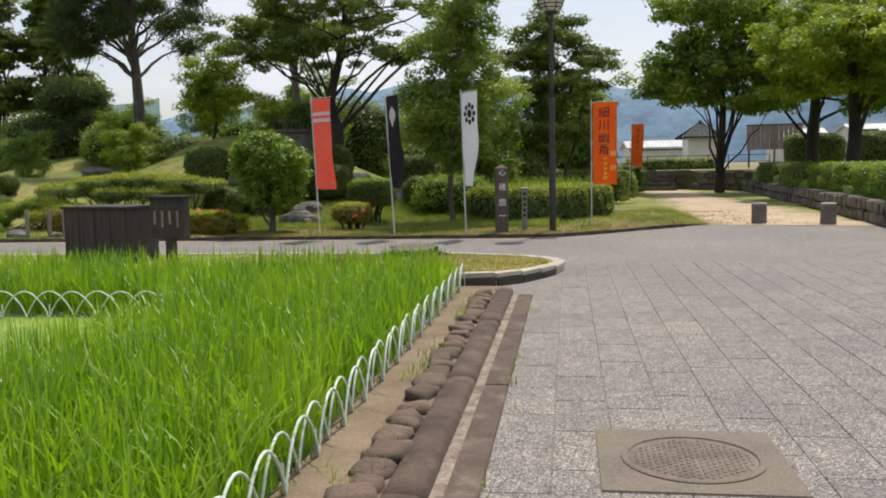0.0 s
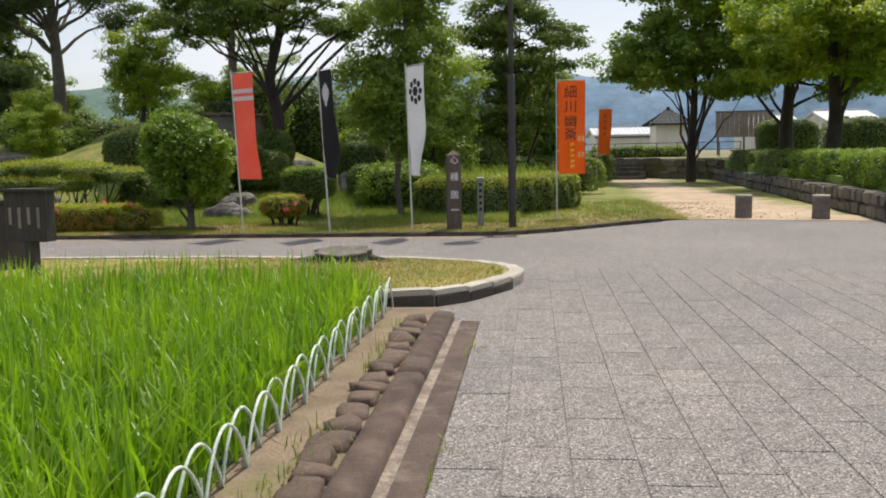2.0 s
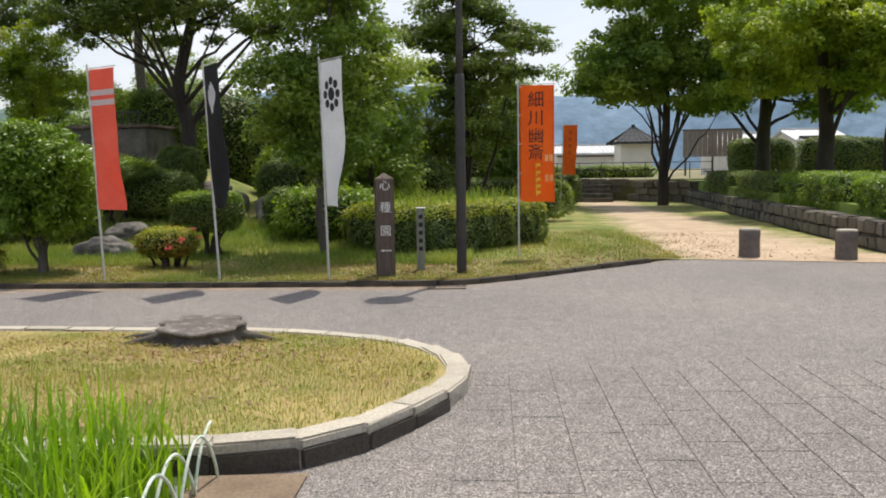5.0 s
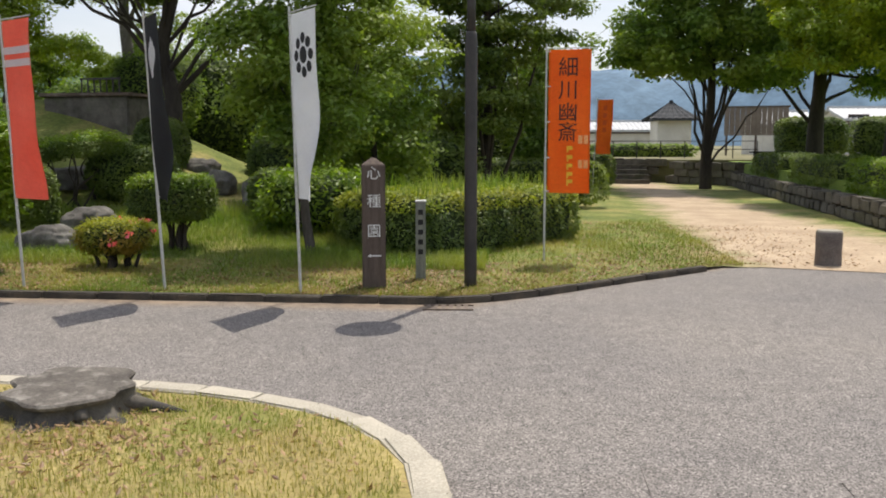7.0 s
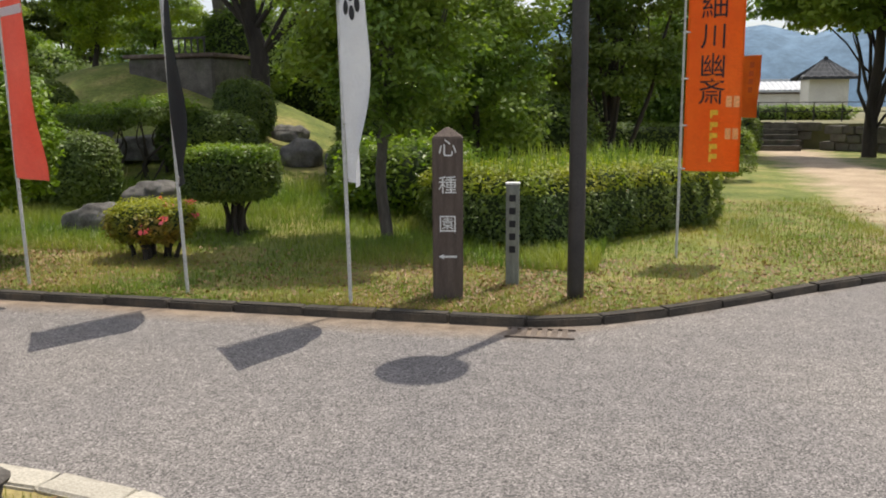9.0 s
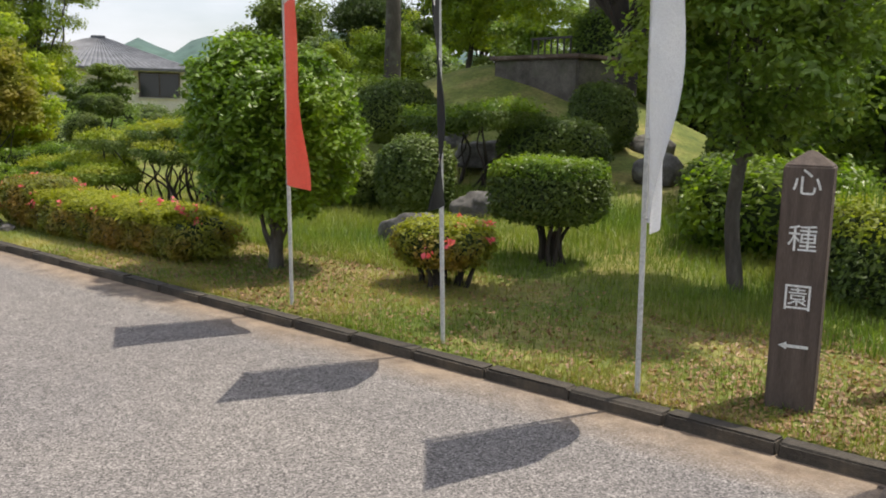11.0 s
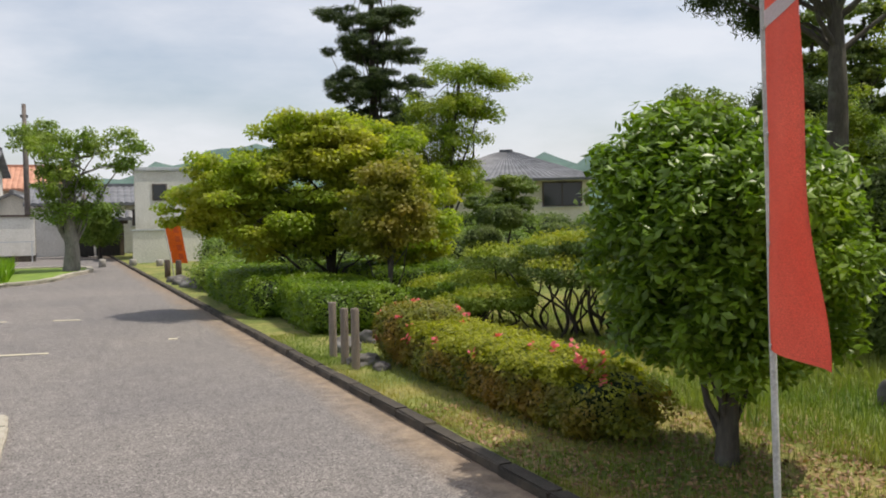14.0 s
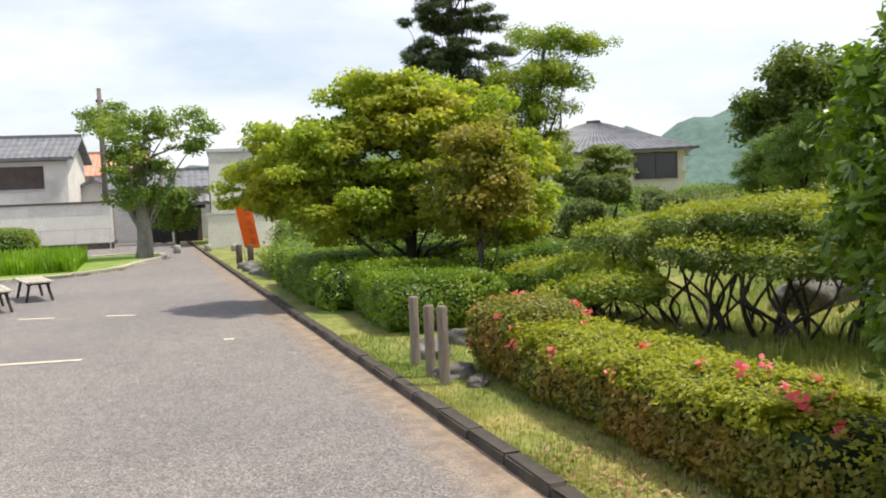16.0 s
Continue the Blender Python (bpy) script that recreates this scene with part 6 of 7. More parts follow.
def build_signs():
    t = root("sign_post", G(-1.36, 18.2, -0.02), "square dark wooden sign post with white carved lettering", "sign post", rz=12)
    bm = box_bm(-0.125, 0.125, -0.125, 0.125, -0.15, 1.36)
    top = [f for f in bm.faces if f.normal.z > 0.9]
    r = bmesh.ops.extrude_face_region(bm, geom=top)
    for v in [g for g in r["geom"] if isinstance(g, bmesh.types.BMVert)]:
        v.co = Vector((v.co.x * 0.12, v.co.y * 0.12, 1.44))
    bmesh.ops.delete(bm, geom=top, context="FACES")
    bmesh.ops.bevel(bm, geom=[e for e in bm.edges], offset=0.008, segments=2, affect="EDGES")
    body = part("post", bm, M["wood_sign"], t)
    face = pose(0, -0.129, 0, 90, 0, 0)
    for ch, z in zip("心種園", (1.265, 0.965, 0.645)):
        put_letters(ch, "character", M["white_paint"], body, Matrix.Translation((0, 0, z)) @ face, 0.155, 0.002)
    part("arrow_shaft", box_bm(-0.055, 0.075, -0.131, -0.126, 0.375, 0.391), M["white_paint"], body, "white arrow")
    bm = bmesh.new()
    vs = [bm.verts.new((x, y, z)) for y in (-0.131, -0.126) for x, z in ((-0.075, 0.383), (-0.035, 0.404), (-0.035, 0.362))]
    bm.faces.new(vs[:3])
    bm.faces.new(vs[3:][::-1])
    for i in range(3):
        bm.faces.new((vs[i], vs[(i + 1) % 3], vs[3 + (i + 1) % 3], vs[3 + i]))
    part("arrow_head", bm, M["white_paint"], body)

    t = root("small_post", G(-0.92, 18.85, -0.02), "thin pale grey-green wooden post with faded lettering", "sign post", rz=6)
    body = part("post", box_bm(-0.058, 0.058, -0.058, 0.058, -0.15, 0.93, 0.006), M["green_post"], t)
    part("cap", box_bm(-0.064, 0.064, -0.064, 0.064, 0.93, 0.945, 0.004), M["white_paint"], t, "pale top")
    for i in range(5):
        part("character_bar", box_bm(-0.028, 0.028, -0.0605, -0.0575, 0.78 - i * 0.115, 0.84 - i * 0.115), M["ink"], body, "dark faded lettering")

    # black box and notice on a post at the far side of the island
    t = root("black_cabinet", (-7.15, 12.95, island_z(12.95) - 0.02), "low black wooden cabinet on the lawn island", "cabinet", rz=-14)
    part("body", box_bm(-0.62, 0.62, -0.36, 0.36, -0.02, 0.86, 0.012), M["black_wood"], t)
    part("lid", box_bm(-0.66, 0.66, -0.40, 0.40, 0.86, 0.90, 0.008), M["black_wood"], t)
    for x in (-0.31, 0.0, 0.31):
        part("panel_joint", box_bm(x - 0.006, x + 0.006, -0.366, -0.355, 0.03, 0.83), M["ink"], t)
    t = root("notice_board", (-5.75, 12.1, island_z(12.1) - 0.02), "dark wooden notice box on a single post", "notice board", rz=-10)
    part("post", box_bm(-0.06, 0.06, -0.06, 0.06, -0.1, 0.5, 0.006), M["black_wood"], t)
    board = part("board", box_bm(-0.28, 0.28, -0.09, 0.09, 0.42, 1.0, 0.01), M["black_wood"], t)
    part("roof", box_bm(-0.32, 0.32, -0.14, 0.14, 1.0, 1.035, 0.008), M["black_wood"], t)
    for i in range(4):
        part("lettering_bar", box_bm(-0.22 + i * 0.13, -0.18 + i * 0.13, -0.094, -0.088, 0.62 - 0.04 * (i % 2), 0.82), M["wood_grey"], board, "faded lettering")


build_signs()


def build_posts():
    for i, (x, y, h, r) in enumerate(((-11.92, 17.9, 0.64, 0.045), (-11.36, 17.86, 0.62, 0.045), (-11.0, 17.86, 0.65, 0.045))):
        t = root("wooden_post", G(x, y, -0.01), "short weathered round wooden post beside the kerb", "post", "posts beside the kerb")
        part("shaft", lathe_bm([(r * 1.02, -0.12), (r, 0.0), (r * 0.97, h * 0.6), (r * 0.98, h - 0.012), (r * 0.9, h)], 14), M["wood_grey"], t, smooth=True)
    for x, y in ((4.35, 20.85), (5.74, 20.42)):
        t = root("bollard", (x, y, 0.0), "stubby brown round concrete bollard with a pale top", "bollard", "bollards across the path")
        part("body", lathe_bm([(0.175, -0.05), (0.17, 0.0), (0.165, 0.2), (0.17, 0.43), (0.165, 0.45)], 20), M["bollard"], t, smooth=True)
        part("top", lathe_bm([(0.163, 0.448), (0.166, 0.455), (0.155, 0.475), (0.02, 0.48)], 20), M["kerb_top"], t, "pale worn top")
    for x, y in ((-36.4, 16.7), (-35.6, 17.7), (-34.4, 18.5)):
        t = root("bollard", (x, y, 0.0), "small stone bollard at the gate", "bollard", "bollards at the gate")
        part("body", lathe_bm([(0.13, -0.05), (0.13, 0.24), (0.10, 0.29), (0.02, 0.30)], 14), M["concrete"], t, smooth=True)
    for x, y in ((-27.6, 17.95), (-27.2, 18.2)):
        t = root("wooden_post", G(x, y, -0.01), "short dark wooden post by the far banner", "post", "posts by the far banner")
        part("shaft", lathe_bm([(0.08, -0.1), (0.08, 0.5), (0.07, 0.52)], 12), M["wood_sign"], t, smooth=True)


M["bollard"] = surface("brown_grey_bollard", (0.11, 0.09, 0.08), (0.19, 0.165, 0.15), 4.0, 50.0, 0.9, 0.5)
build_posts()


def wave_fence(name, p0, p1, label, wave):
    """Wire edging: two crossing waves of plastic-coated wire in panels, with short legs."""
    t = root(name, (*p0, 0.02), label, "fence")
    d = Vector((p1[0] - p0[0], p1[1] - p0[1], 0))
    L = d.length
    d.normalize()
    n = max(1, round(L / wave))
    for i in range(n):
        s0, s1 = L * i / n, L * (i + 1) / n
        for ph in (0.0, math.pi):
            pts = []
            for k in range(25):
                u = k / 24
                s = s0 + (s1 - s0) * u
                z = 0.005 + 0.275 * abs(math.sin(math.pi * (u + (0.5 if ph else 0.0)))) ** 0.72
                pts.append(d * s + Vector((-d.y, d.x, 0)) * (0.012 if ph else -0.012) + Vector((0, 0, z)))
            mesh_np("wire", *tube_arrays(pts, [0.008] * 25, 6), M["fence_wire"], t, smooth=True)
        leg = [d * s0 + Vector((0, 0, z)) for z in (-0.08, 0.05, 0.15)]
        mesh_np("leg", *tube_arrays(leg, [0.007] * 3, 6), M["fence_wire"], t)


wave_fence("wire_fence", (-1.27, 1.2), (-1.24, 10.40), "low white wavy wire edging along the iris bed", 0.5)
wave_fence("wire_fence", (-10.8, 8.04), (-3.6, 8.10), "low white wavy wire edging across the inner lawn", 0.5)


def build_benches():
    for x, y, rz in ((-20.6, 13.15, 14), (-22.2, 13.62, 14)):
        t = root("bench", (x, y, 0), "low wooden bench with pale slats and splayed black legs", "bench", "benches on the drive", rz=rz)
        for k in range(5):
            part("slat", box_bm(-0.75, 0.75, -0.24 + k * 0.098, -0.15 + k * 0.098, 0.34, 0.37, 0.006), M["bench_top"], t)
        for sx in (-0.55, 0.55):
            part("crossbar", box_bm(sx - 0.025, sx + 0.025, -0.2, 0.2, 0.30, 0.34, 0.004), M["black_wood"], t)
            for sy in (-1, 1):
                leg = [(sx, sy * 0.15, 0.32), (sx + math.copysign(0.05, sx), sy * 0.22, 0.0)]
                mesh_np("leg", *tube_arrays(leg, [0.028, 0.024], 8), M["black_wood"], t)


build_benches()


def build_platform():
    """Low stone platform with railing and monument on the mound."""
    x, y = -9.15, 28.0
    z = 2.24
    t = root("stone_platform", (x, y, z), "weathered stone platform with a dark capping on the mound", "platform", rz=-6)
    part("base", box_bm(-1.02, 1.02, -0.8, 0.8, -0.9, 0.40, 0.03), M["wall_stone"], t)
    part("capping", box_bm(-1.10, 1.10, -0.88, 0.88, 0.40, 0.48, 0.02), M["brown_concrete"], t, "dark reddish capping")
    f = root("railing", (x, y, z + 0.48), "small dark metal railing on the platform", "railing", rz=-6)
    for i in range(7):
        part("rail_post", cyl_bm(0.018, 0.018, 0, 0.30, 8, x=-0.1 + i * 0.15, y=-0.75), M["lamp_metal"], f)
    part("top_rail", box_bm(-0.13, 0.83, -0.77, -0.73, 0.28, 0.32), M["lamp_metal"], f)
    tree("monument_pine", (x - 0.05, y + 1.3, ground_z(x, y + 1.3)), "old pine with a thick pale trunk behind the platform", [(-1.7, -0.3, 1.5, 1.3, 1.1, 0.4), (0.9, 0.3, 2.3, 1.2, 1.1, 0.4), (-0.6, 0, 2.8, 1.7, 1.5, 0.5), (0.8, 0, 3.8, 1.5, 1.3, 0.5), (-0.9, 0, 4.0, 1.6, 1.3, 0.5), (0, 0, 5.0, 1.5, 1.4, 0.6)],
         [(0, 0, 0), (0.03, 0, 1.2), (-0.05, 0, 2.4), (0.1, 0, 4.8)], 0.22, M["leaf_fresh"], M["bark_grey"], 117, clumps=130, clump_r=0.4, leaves=22000, size=0.1, aspect=0.35, limbs=14, fork=0.6, flat=0.4)


build_platform()


# ---- buildings ----
def ribbed_slope(w, run, rise, over, pitch=0.28, sides=5, thick=0.07, hip=0.0):
    """One roof slope of rounded tile rows, ridge at y=0, eave at y=-run; hip: how far each end draws in at the ridge."""
    n = max(4, int(w / pitch))
    V, F = [], []
    m = n * sides
    rows = 9
    for j in range(rows + 1):
        s = j / rows
        half = w / 2 + over - hip * (1 - s)
        for i in range(m + 1):
            u = i / m
            bump = 0.045 * abs(math.sin(math.pi * u * n))
            x = -half + 2 * half * u
            V.append((x, -run * s, -rise * s + bump + (0.03 if j % 2 else 0.0)))
    for j in range(rows):
        for i in range(m):
            q = j * (m + 1) + i
            F.append((q, q + 1, q + m + 2, q + m + 1))
    k = len(V)
    for x, y, z in [V[0], V[m], V[-1], V[-1 - m]]:
        V.append((x, y, z - thick - 0.05))
    F += [(k, k + 3, k + 2, k + 1)]
    F += [(rows * (m + 1), rows * (m + 1) + m, k + 2, k + 3), (0, k, k + 1, m), (0, rows * (m + 1), k + 3, k), (m, k + 1, k + 2, rows * (m + 1) + m)]
    return np.array(V), np.array(F)


def house(name, loc, rz, w, d, h, rise, wall, roof, label, windows=(), hip=0.0, over=0.5, category="house", two_slope=True):
    t = root(name, loc, label, category, rz=rz)
    wm = part("wall", box_bm(-w / 2, w / 2, -d / 2, d / 2, -0.3, h, 0.01), M[wall], t)
    for side in (1, -1):
        V, F = ribbed_slope(w, d / 2 + over, rise, over, hip=hip)
        V = V * np.array([side, side, 1]) + np.array([0, 0, h + rise - over * rise / (d / 2 + over) + 0.12])
        ob = mesh_np("roof_slope", V, F, M[roof], t, "rows of roof tiles")
    zr = h + rise - over * rise / (d / 2 + over) + 0.12
    if hip:
        for s in (-1, 1):
            V, F = ribbed_slope(d, hip if hip < w / 2 else w / 2, rise, over, hip=d / 2 + over - 0.01)
            c, sn = math.cos(radians(90 * s)), math.sin(radians(90 * s))
            V = np.stack([V[:, 0] * c - V[:, 1] * sn, V[:, 0] * sn + V[:, 1] * c, V[:, 2]], 1) + np.array([s * (w / 2 + over - hip), 0, zr])
            mesh_np("roof_slope", V, F, M[roof], t)
    else:
        for s in (-1, 1):
            V = [(s * w / 2, -d / 2, h), (s * w / 2, d / 2, h), (s * w / 2, 0, zr - 0.1), (s * (w / 2 - 0.2), -d / 2, h), (s * (w / 2 - 0.2), d / 2, h), (s * (w / 2 - 0.2), 0, zr - 0.1)]
            F = [(0, 1, 2), (3, 5, 4)]
            mesh_np("gable", V, F, M[wall], t)
    part("ridge", box_bm(-(w / 2 + over - hip), w / 2 + over - hip, -0.12, 0.12, zr - 0.06, zr + 0.16, 0.03), M[roof], t)
    part("eave", box_bm(-w / 2 - 0.1, w / 2 + 0.1, -d / 2 - 0.06, -d / 2, h - 0.15, h, 0.01), M["shutter"], t)
    for x, z, ww, hh, kind in windows:
        y = -d / 2
        win = part("window", box_bm(x - ww / 2 - 0.06, x + ww / 2 + 0.06, y - 0.05, y + 0.02, z - 0.06, z + hh + 0.06, 0.008), M["shutter"], t, "dark window frame")
        if kind == "glass":
            for k in (0, 1):
                part("pane", box_bm(x - ww / 2 + k * ww / 2 + 0.03, x + k * ww / 2 - 0.03, y - 0.062, y - 0.045, z, z + hh), M["glass"], win, "dark sliding pane")
        else:
            for k in range(int(hh / 0.12)):
                part("slat", box_bm(x - ww / 2, x + ww / 2, y - 0.07, y - 0.045, z + k * 0.12, z + k * 0.12 + 0.1), M["shutter"], win)
        part("sill", box_bm(x - ww / 2 - 0.12, x + ww / 2 + 0.12, y - 0.12, y, z - 0.12, z - 0.065, 0.006), M["roof_light"], win)
    return t


def build_buildings():
    house("house", (-49.4, 40.7, -0.9), 57.5, 9.8, 9.0, 4.6, 1.9, "plaster", "roof_grey", "two-storey white house with a grey tiled hip roof", [(3.4, 3.0, 2.1, 1.25, "glass"), (-3.0, 0.6, 1.4, 1.6, "glass")], hip=5.2, over=0.7)
    dish = root("satellite_dish", (-42.75, 42.3, 2.35), "small white satellite dish on the house wall", "dish")
    part("bowl", lathe_bm([(0.02, -0.03), (0.16, 0.0), (0.24, 0.06), (0.22, 0.065), (0.02, 0.0)], 16), M["plaster"], dish)
    house("house", (-54.6, 8.2, 0), 85, 8.5, 5.5, 4.35, 1.25, "plaster", "roof_grey", "white two-storey house with a blue-grey tiled roof", [(2.0, 2.9, 2.2, 1.0, "slats"), (-1.6, 2.9, 1.6, 1.0, "glass")], over=0.4)
    house("house", (-67, 12.9, 0), 86, 6.0, 6.0, 3.9, 1.6, "plaster_pink", "roof_salmon", "pink house with a salmon tiled roof", [], over=0.4)
    house("house", (-58.5, 13.4, 0), -4, 6.0, 5.0, 2.1, 1.3, "plaster", "roof_grey", "low white house with a grey tiled gable roof", [(0.8, 0.9, 0.9, 0.6, "glass")], over=0.35)
    house("house", (-51.5, 18.3, 0), 86, 7.5, 5.0, 2.6, 0.95, "plaster", "roof_grey", "white house behind the gate with a grey tiled roof", [(1.4, 1.5, 1.3, 0.7, "glass"), (-1.0, 0.9, 1.2, 1.1, "glass")], over=0.5)
    t = root("white_building", (-42.2, 20.6, 0), "plain white flat-roofed building beyond the hedge", "building", rz=85)
    part("wall", box_bm(-2.2, 2.2, -2.0, 2.0, -0.2, 3.75, 0.02), M["plaster"], t)
    part("parapet", box_bm(-2.26, 2.26, -2.06, 2.06, 3.75, 3.9, 0.02), M["roof_light"], t)
    for x in (-1.2, 0.6):
        w = part("window", box_bm(x - 0.3, x + 0.3, -2.03, -1.99, 2.5, 3.2), M["shutter"], t)
        part("pane", box_bm(x - 0.25, x + 0.25, -2.04, -2.02, 2.55, 3.15), M["glass"], w)
    t = root("garden_wall", (-44.3, 12.0, 0), "long white plastered garden wall with a dark base and rail", "wall", rz=86)
    part("wall", box_bm(-4.6, 2.4, -0.1, 0.1, 0.25, 1.95, 0.01), M["plaster"], t)
    part("base", box_bm(-4.6, 2.4, -0.14, 0.14, -0.1, 0.25, 0.01), M["kerb_dark"], t)
    part("capping", box_bm(-4.65, 2.45, -0.17, 0.17, 1.95, 2.03, 0.01), M["shutter"], t)
    part("rail", box_bm(-4.6, 2.4, -0.6, -0.57, 0.85, 0.89), M["roof_light"], t)
    for i in range(6):
        part("rail_post", box_bm(-4.5 + i * 1.36, -4.46 + i * 1.36, -0.6, -0.56, -0.05, 0.88), M["roof_light"], t)
    t = root("garden_wall", (-37.3, 19.6, 0), "low white wall panel beside the gate", "wall", rz=85)
    part("wall", box_bm(-1.75, 2.2, -0.1, 0.1, -0.1, 1.28, 0.015), M["plaster"], t)
    part("capping", box_bm(-1.8, 2.25, -0.14, 0.14, 1.28, 1.34, 0.01), M["roof_light"], t)
    t = root("gate", (-46.2, 16.9, 0), "dark wooden gate with a small tiled roof", "gate", rz=86)
    for x in (-1.2, 1.2):
        part("gate_post", box_bm(x - 0.1, x + 0.1, -0.1, 0.1, -0.1, 1.75, 0.01), M["wood_sign"], t)
    part("lintel", box_bm(-1.5, 1.5, -0.1, 0.1, 1.55, 1.75, 0.01), M["wood_sign"], t)
    for s in (1, -1):
        V, F = ribbed_slope(3.0, 0.7, 0.35, 0.2)
        mesh_np("roof_slope", V * np.array([s, s, 1]) + np.array([0, 0, 2.15]), F, M["roof_grey"], t)
    for x in (-0.6, 0.6):
        part("leaf", box_bm(x - 0.55, x + 0.55, 0.05, 0.10, 0.05, 1.5, 0.01), M["black_wood"], t)
    for x, y, h in ((-46.4, 14.1, 7.1), (-46.9, 16.5, 3.0)):
        t = root("utility_pole", (x, y, 0), "grey concrete utility pole behind the gate", "utility pole", "utility poles")
        part("shaft", lathe_bm([(0.14, -0.3), (0.12, h * 0.6), (0.09, h)], 12), M["bollard"], t, smooth=True)
        part("crossarm", box_bm(-0.05, 0.05, -0.16, 0.16, h - 0.62, h - 0.5), M["lamp_metal"], t)
    # pavilion, board fence and sheds on the terrace
    house("pavilion", (9.1, 62.5, 0.95), 4, 2.0, 2.0, 2.3, 1.0, "plaster", "roof_dark", "small white pavilion with a dark hip roof", [], hip=1.35, over=0.45, category="pavilion")
    house("shed", (7.0, 70, 0.95), 4, 4.8, 4.0, 1.5, 0.6, "plaster", "roof_light", "long low shed with a pale sheet roof", [], over=0.3, category="shed")
    house("shed", (16.6, 67, 0.95), 4, 3.2, 4.0, 1.8, 0.9, "plaster", "roof_light", "white shed with a pale sheet roof", [(0, 0.7, 1.2, 0.8, "glass")], over=0.3, category="shed")
    house("house", (22.6, 70, 0.95), 4, 3.4, 5.0, 2.2, 0.8, "plaster", "roof_light", "white house with a pale roof behind trees", [(-1, 1.6, 1.2, 0.9, "glass")], over=0.3)
    t = root("board_fence", (13.6, 60.5, 0.95), "brown board fence panel on the terrace", "fence", rz=-12)
    for i in range(12):
        part("board", box_bm(-1.75 + i * 0.29, -1.475 + i * 0.29, -0.03, 0.03, 1.15, 2.75, 0.006), M["board_brown"], t)
    part("capping", box_bm(-1.8, 1.8, -0.06, 0.06, 2.75, 2.83), M["shutter"], t)
    for x in (-1.6, 0.0, 1.6):
        part("fence_post", box_bm(x - 0.06, x + 0.06, 0.03, 0.15, -0.1, 2.75), M["shutter"], t)
    t = root("bench", (10.2, 44.6, 0.9), "dark wooden bench on the terrace lawn", "bench")
    part("seat", box_bm(-0.9, 0.9, -0.2, 0.2, 0.36, 0.42, 0.01), M["black_wood"], t)
    for x in (-0.7, 0.7):
        part("leg", box_bm(x - 0.05, x + 0.05, -0.15, 0.15, -0.03, 0.36, 0.006), M["black_wood"], t)
    t = root("fence_rail", (4.0, 50.5, 0.95), "thin metal rail fence on the terrace edge", "fence")
    for i in range(12):
        part("rail_post", cyl_bm(0.025, 0.025, -0.05, 0.8, 8, x=-5 + i * 1.1), M["lamp_metal"], t)
    for z in (0.4, 0.78):
        part("rail", box_bm(-5, 7.1, -0.02, 0.02, z, z + 0.035), M["lamp_metal"], t)
    clipped("terrace_bush", (13.3, 50.0, 0.9), "dark clipped bush on the terrace", (1.5, 0.9, 0.95), 0.5, "leaf_dark", 130, 10000, 0.12)
    clipped("terrace_bush", (18.2, 52.0, 0.9), "wide dark bush before the sheds on the terrace", (2.6, 0.9, 1.0), 0.6, "leaf_dark", 132, 14000, 0.12, bumpy=0.12)
    clipped("terrace_bush", (6.2, 55.0, 0.9), "low green planting on the terrace", (3.0, 0.8, 0.35), 0.5, "leaf_mid", 131, 9000, 0.12, bumpy=0.12)


build_buildings()


def build_far_island():
    bm = bmesh.new()
    pts = smooth_line([(-27.0, 5.0), (-26.6, 10.0), (-27.2, 13.4), (-28.6, 14.9), (-30.5, 15.4), (-34, 16.3), (-36.0, 15.2), (-37, 8)], 5)
    vs = [bm.verts.new((x, y, 0.06)) for x, y in pts] + [bm.verts.new((-37, 5.0, 0.06))]
    bm.faces.new(vs)
    tagged(part("lawn_far", bm, M["green_lawn"]), "green lawn patch round the gate tree", "lawn", kind="structure")
    k = root("kerb_far", (0, 0, 0), "rounded stone kerb round the far lawn", "kerb", kind="structure")
    stone_run(k, resample(pts, 0.7), 0.2, -0.03, 0.10, M["kerb_top"], "kerbstone", random.Random(9))
    rng = np.random.RandomState(15)
    n = 9000
    X, Y = rng.uniform(-34, -28.6, n), rng.uniform(10.6, 13.9, n)
    V, F = blade_arrays(rng, X, Y, np.full(n, 0.05), rng.uniform(0.3, 0.65, n), rng.uniform(0.02, 0.035, n), 0.6)
    tagged(mesh_np("tall_grass", V, F, M["leaf_iris"]), "tall green iris leaves on the far lawn", "plants", kind="stuff")
    clipped("far_bush", (-34.2, 11.6, 0.05), "loose green bush on the far lawn", (0.9, 0.9, 0.55), 0.8, "leaf_mid", 140, 9000, 0.09, bumpy=0.12)


build_far_island()


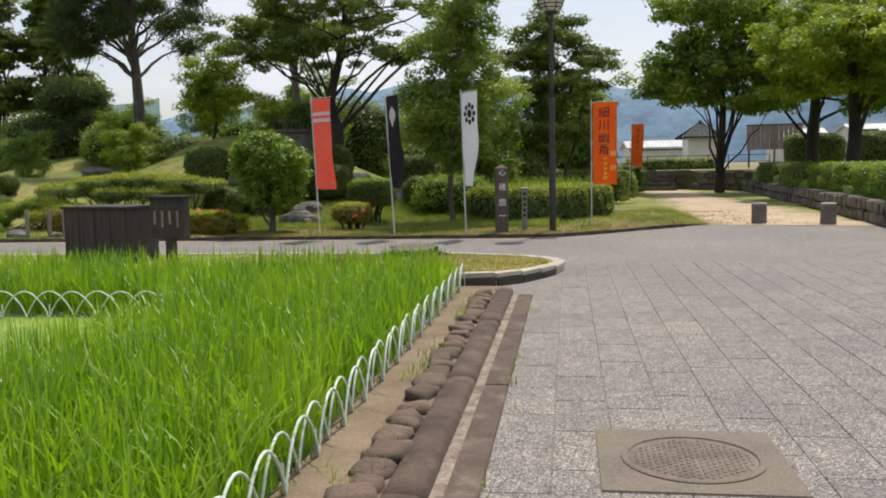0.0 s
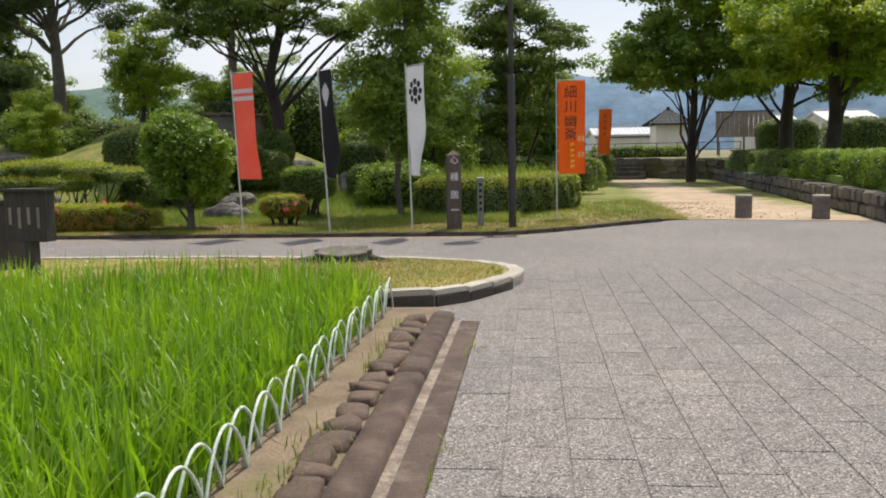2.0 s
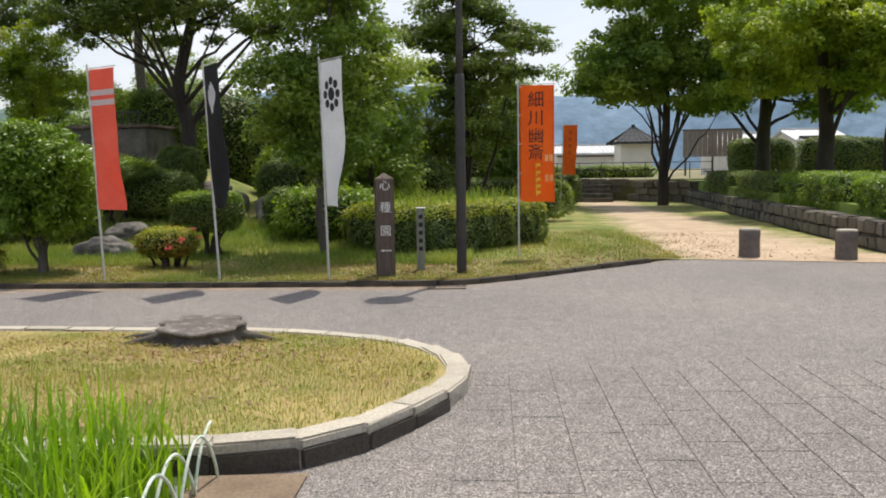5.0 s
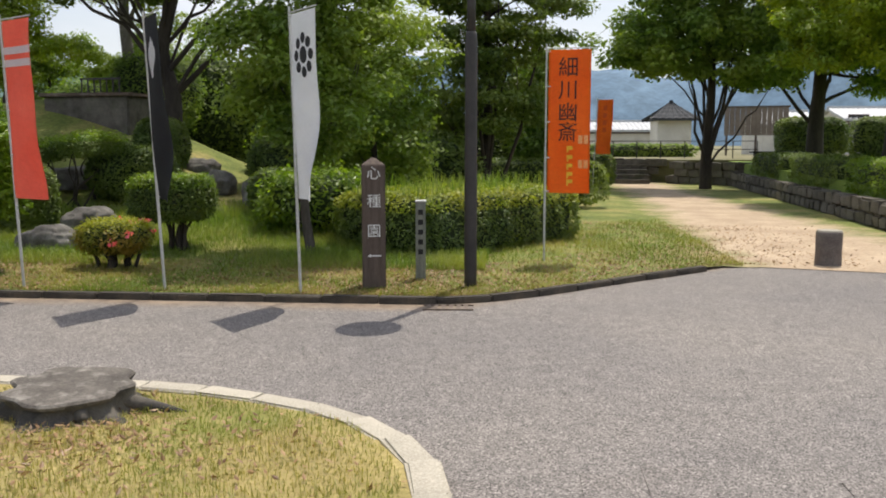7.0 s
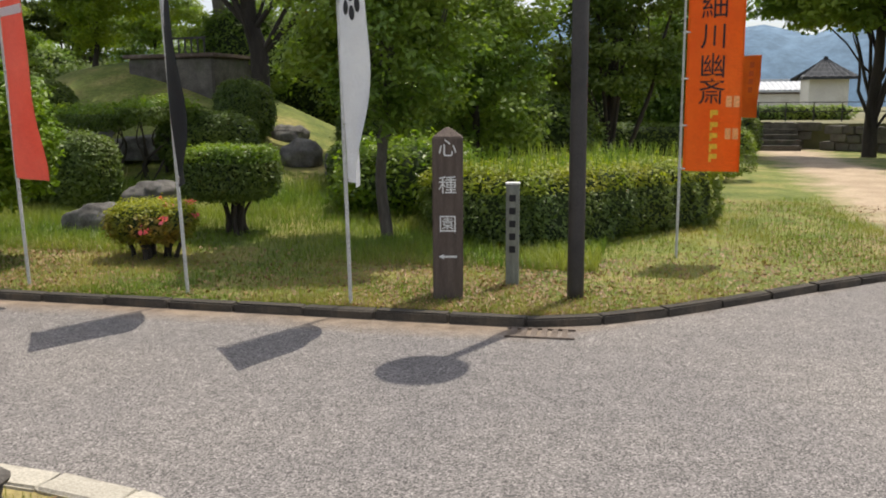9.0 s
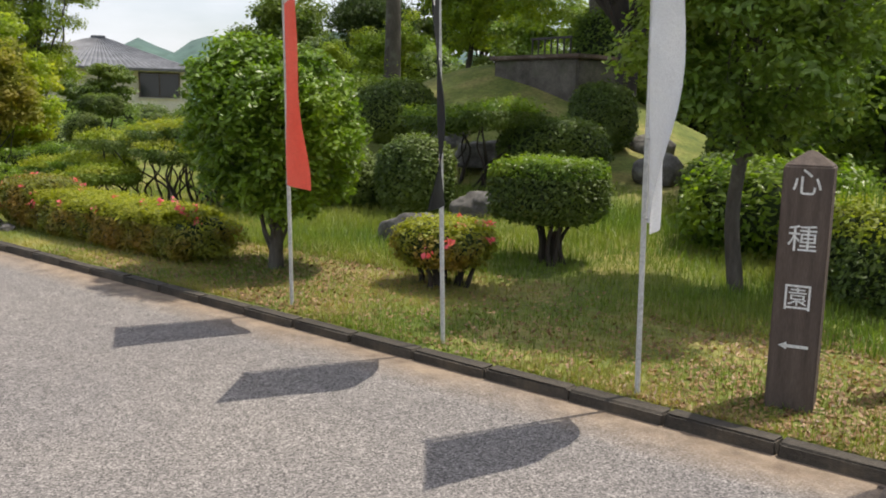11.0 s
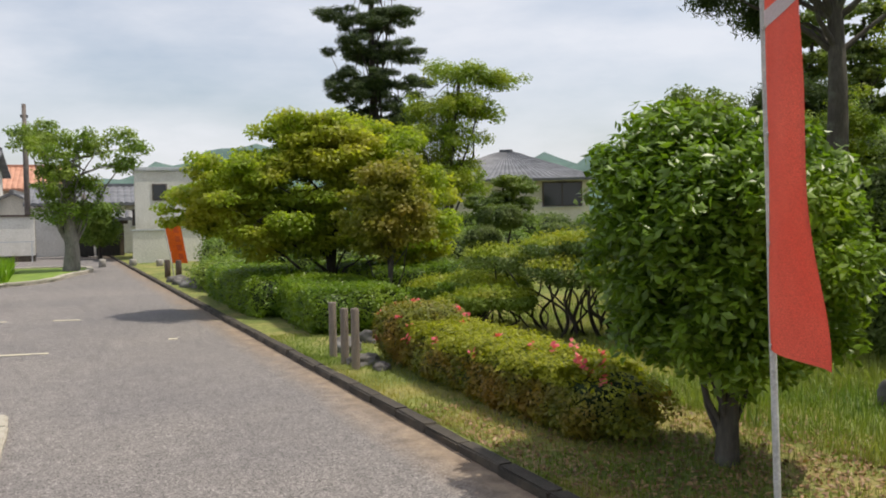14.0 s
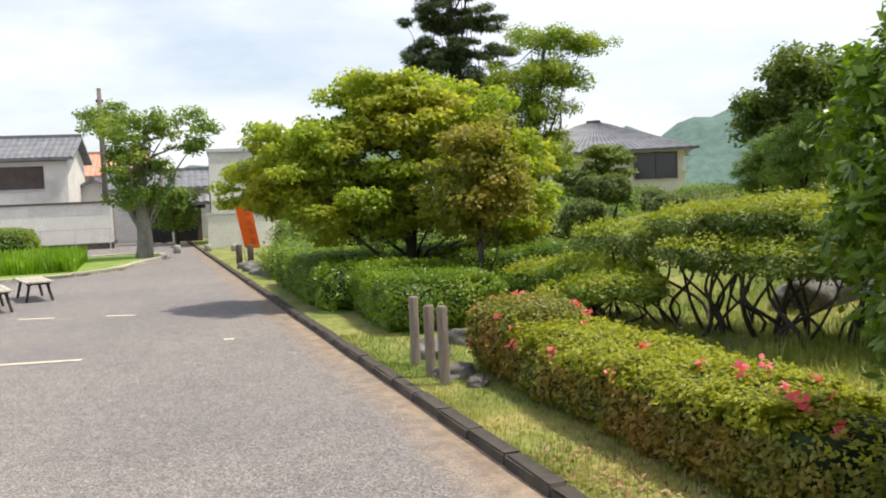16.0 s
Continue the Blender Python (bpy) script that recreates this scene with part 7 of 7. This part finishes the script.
def build_paint():
    for i, (x, y, rz, L, w) in enumerate(((-18.75, 14.0, 68, 0.55, 0.10), (-18.3, 15.2, 62, 0.45, 0.10), (-14.5, 14.4, 78, 1.05, 0.10), (-14.9, 16.5, 80, 0.12, 0.12))):
        bm = box_bm(-L / 2, L / 2, -w / 2, w / 2, -0.002, 0.004)
        ob = part("road_marking", bm, M["line_paint"])
        ob.matrix_basis = pose(x, y, 0, 0, 0, rz)
        tagged(ob, "short worn pale road marking", "road marking", "road markings", "structure")
    t = root("drain_grate", (-0.47, 17.36, 0), "rusty slotted drain grate beside the kerb", "grate", rz=3)
    for i in range(6):
        part("bar", box_bm(-0.22 + i * 0.075, -0.18 + i * 0.075, -0.11, 0.11, -0.003, 0.008), M["iron"], t)
    part("frame", box_bm(-0.25, 0.25, -0.13, -0.11, -0.003, 0.010), M["iron"], t)
    part("frame", box_bm(-0.25, 0.25, 0.11, 0.13, -0.003, 0.010), M["iron"], t)


build_paint()


# ---- paving ----
def build_paving():
    """Columns of long aggregate slabs with staggered joints; the nearest are pieces of their own."""
    TW, TL, J = 0.312, 0.62, 0.007
    rng = random.Random(77)
    pav = root("paving", (0, 0, 0), "grey exposed-aggregate slab paving with staggered joints", "paving", kind="structure")
    meshes = []
    for k in range(6):
        bm = bmesh.new()
        hx, hy, b = (TW - J) / 2, (TL - J) / 2, 0.003
        lo = [bm.verts.new((sx * hx, sy * hy, -0.012)) for sx, sy in ((-1, -1), (1, -1), (1, 1), (-1, 1))]
        up = [bm.verts.new((sx * hx, sy * hy, 0.0)) for sx, sy in ((-1, -1), (1, -1), (1, 1), (-1, 1))]
        tp = [bm.verts.new((sx * (hx - b), sy * (hy - b), 0.003 + rng.uniform(-0.001, 0.001))) for sx, sy in ((-1, -1), (1, -1), (1, 1), (-1, 1))]
        for a, c in ((lo, up), (up, tp)):
            for i in range(4):
                bm.faces.new((a[i], a[(i + 1) % 4], c[(i + 1) % 4], c[i]))
        bm.faces.new(tp)
        me = bpy.data.meshes.new("slab")
        bm.to_mesh(me)
        bm.free()
        me.materials.append(M["paver"])
        meshes.append(me)
    VM = [np.array([tuple(v.co) for v in me.vertices]) for me in meshes]
    FM = [np.array([list(p.vertices) for p in me.polygons]) for me in meshes]
    rest, count = [], 0
    ncol = 24
    for c in range(ncol):
        x = -0.395 + TW / 2 + c * TW
        y = -6.0 + (0.31 if c % 2 else 0.0) + (0.155 if (c // 2) % 2 else 0.0)
        while y < 12.6:
            yc = y + TL / 2
            y += TL
            if yc > kerb_y(x) - 0.5:
                continue
            if x < 0.05 and yc > 10.7:
                continue
            k = rng.randrange(6)
            dz = rng.uniform(-0.001, 0.001)
            if 2.5 < yc < 10.5 and x < 3.2 and count < 300:
                ob = new("slab", meshes[k])
                ob.parent = pav
                ob.location = (x, yc, dz)
                count += 1
            else:
                rest.append((VM[k] + np.array([x, yc, dz]), FM[k]))
    V, F = join_arrays(rest)
    ob = mesh_np("slabs", V, F, M["paver"], pav)
    tagged(ob, kind="stuff")


build_paving()
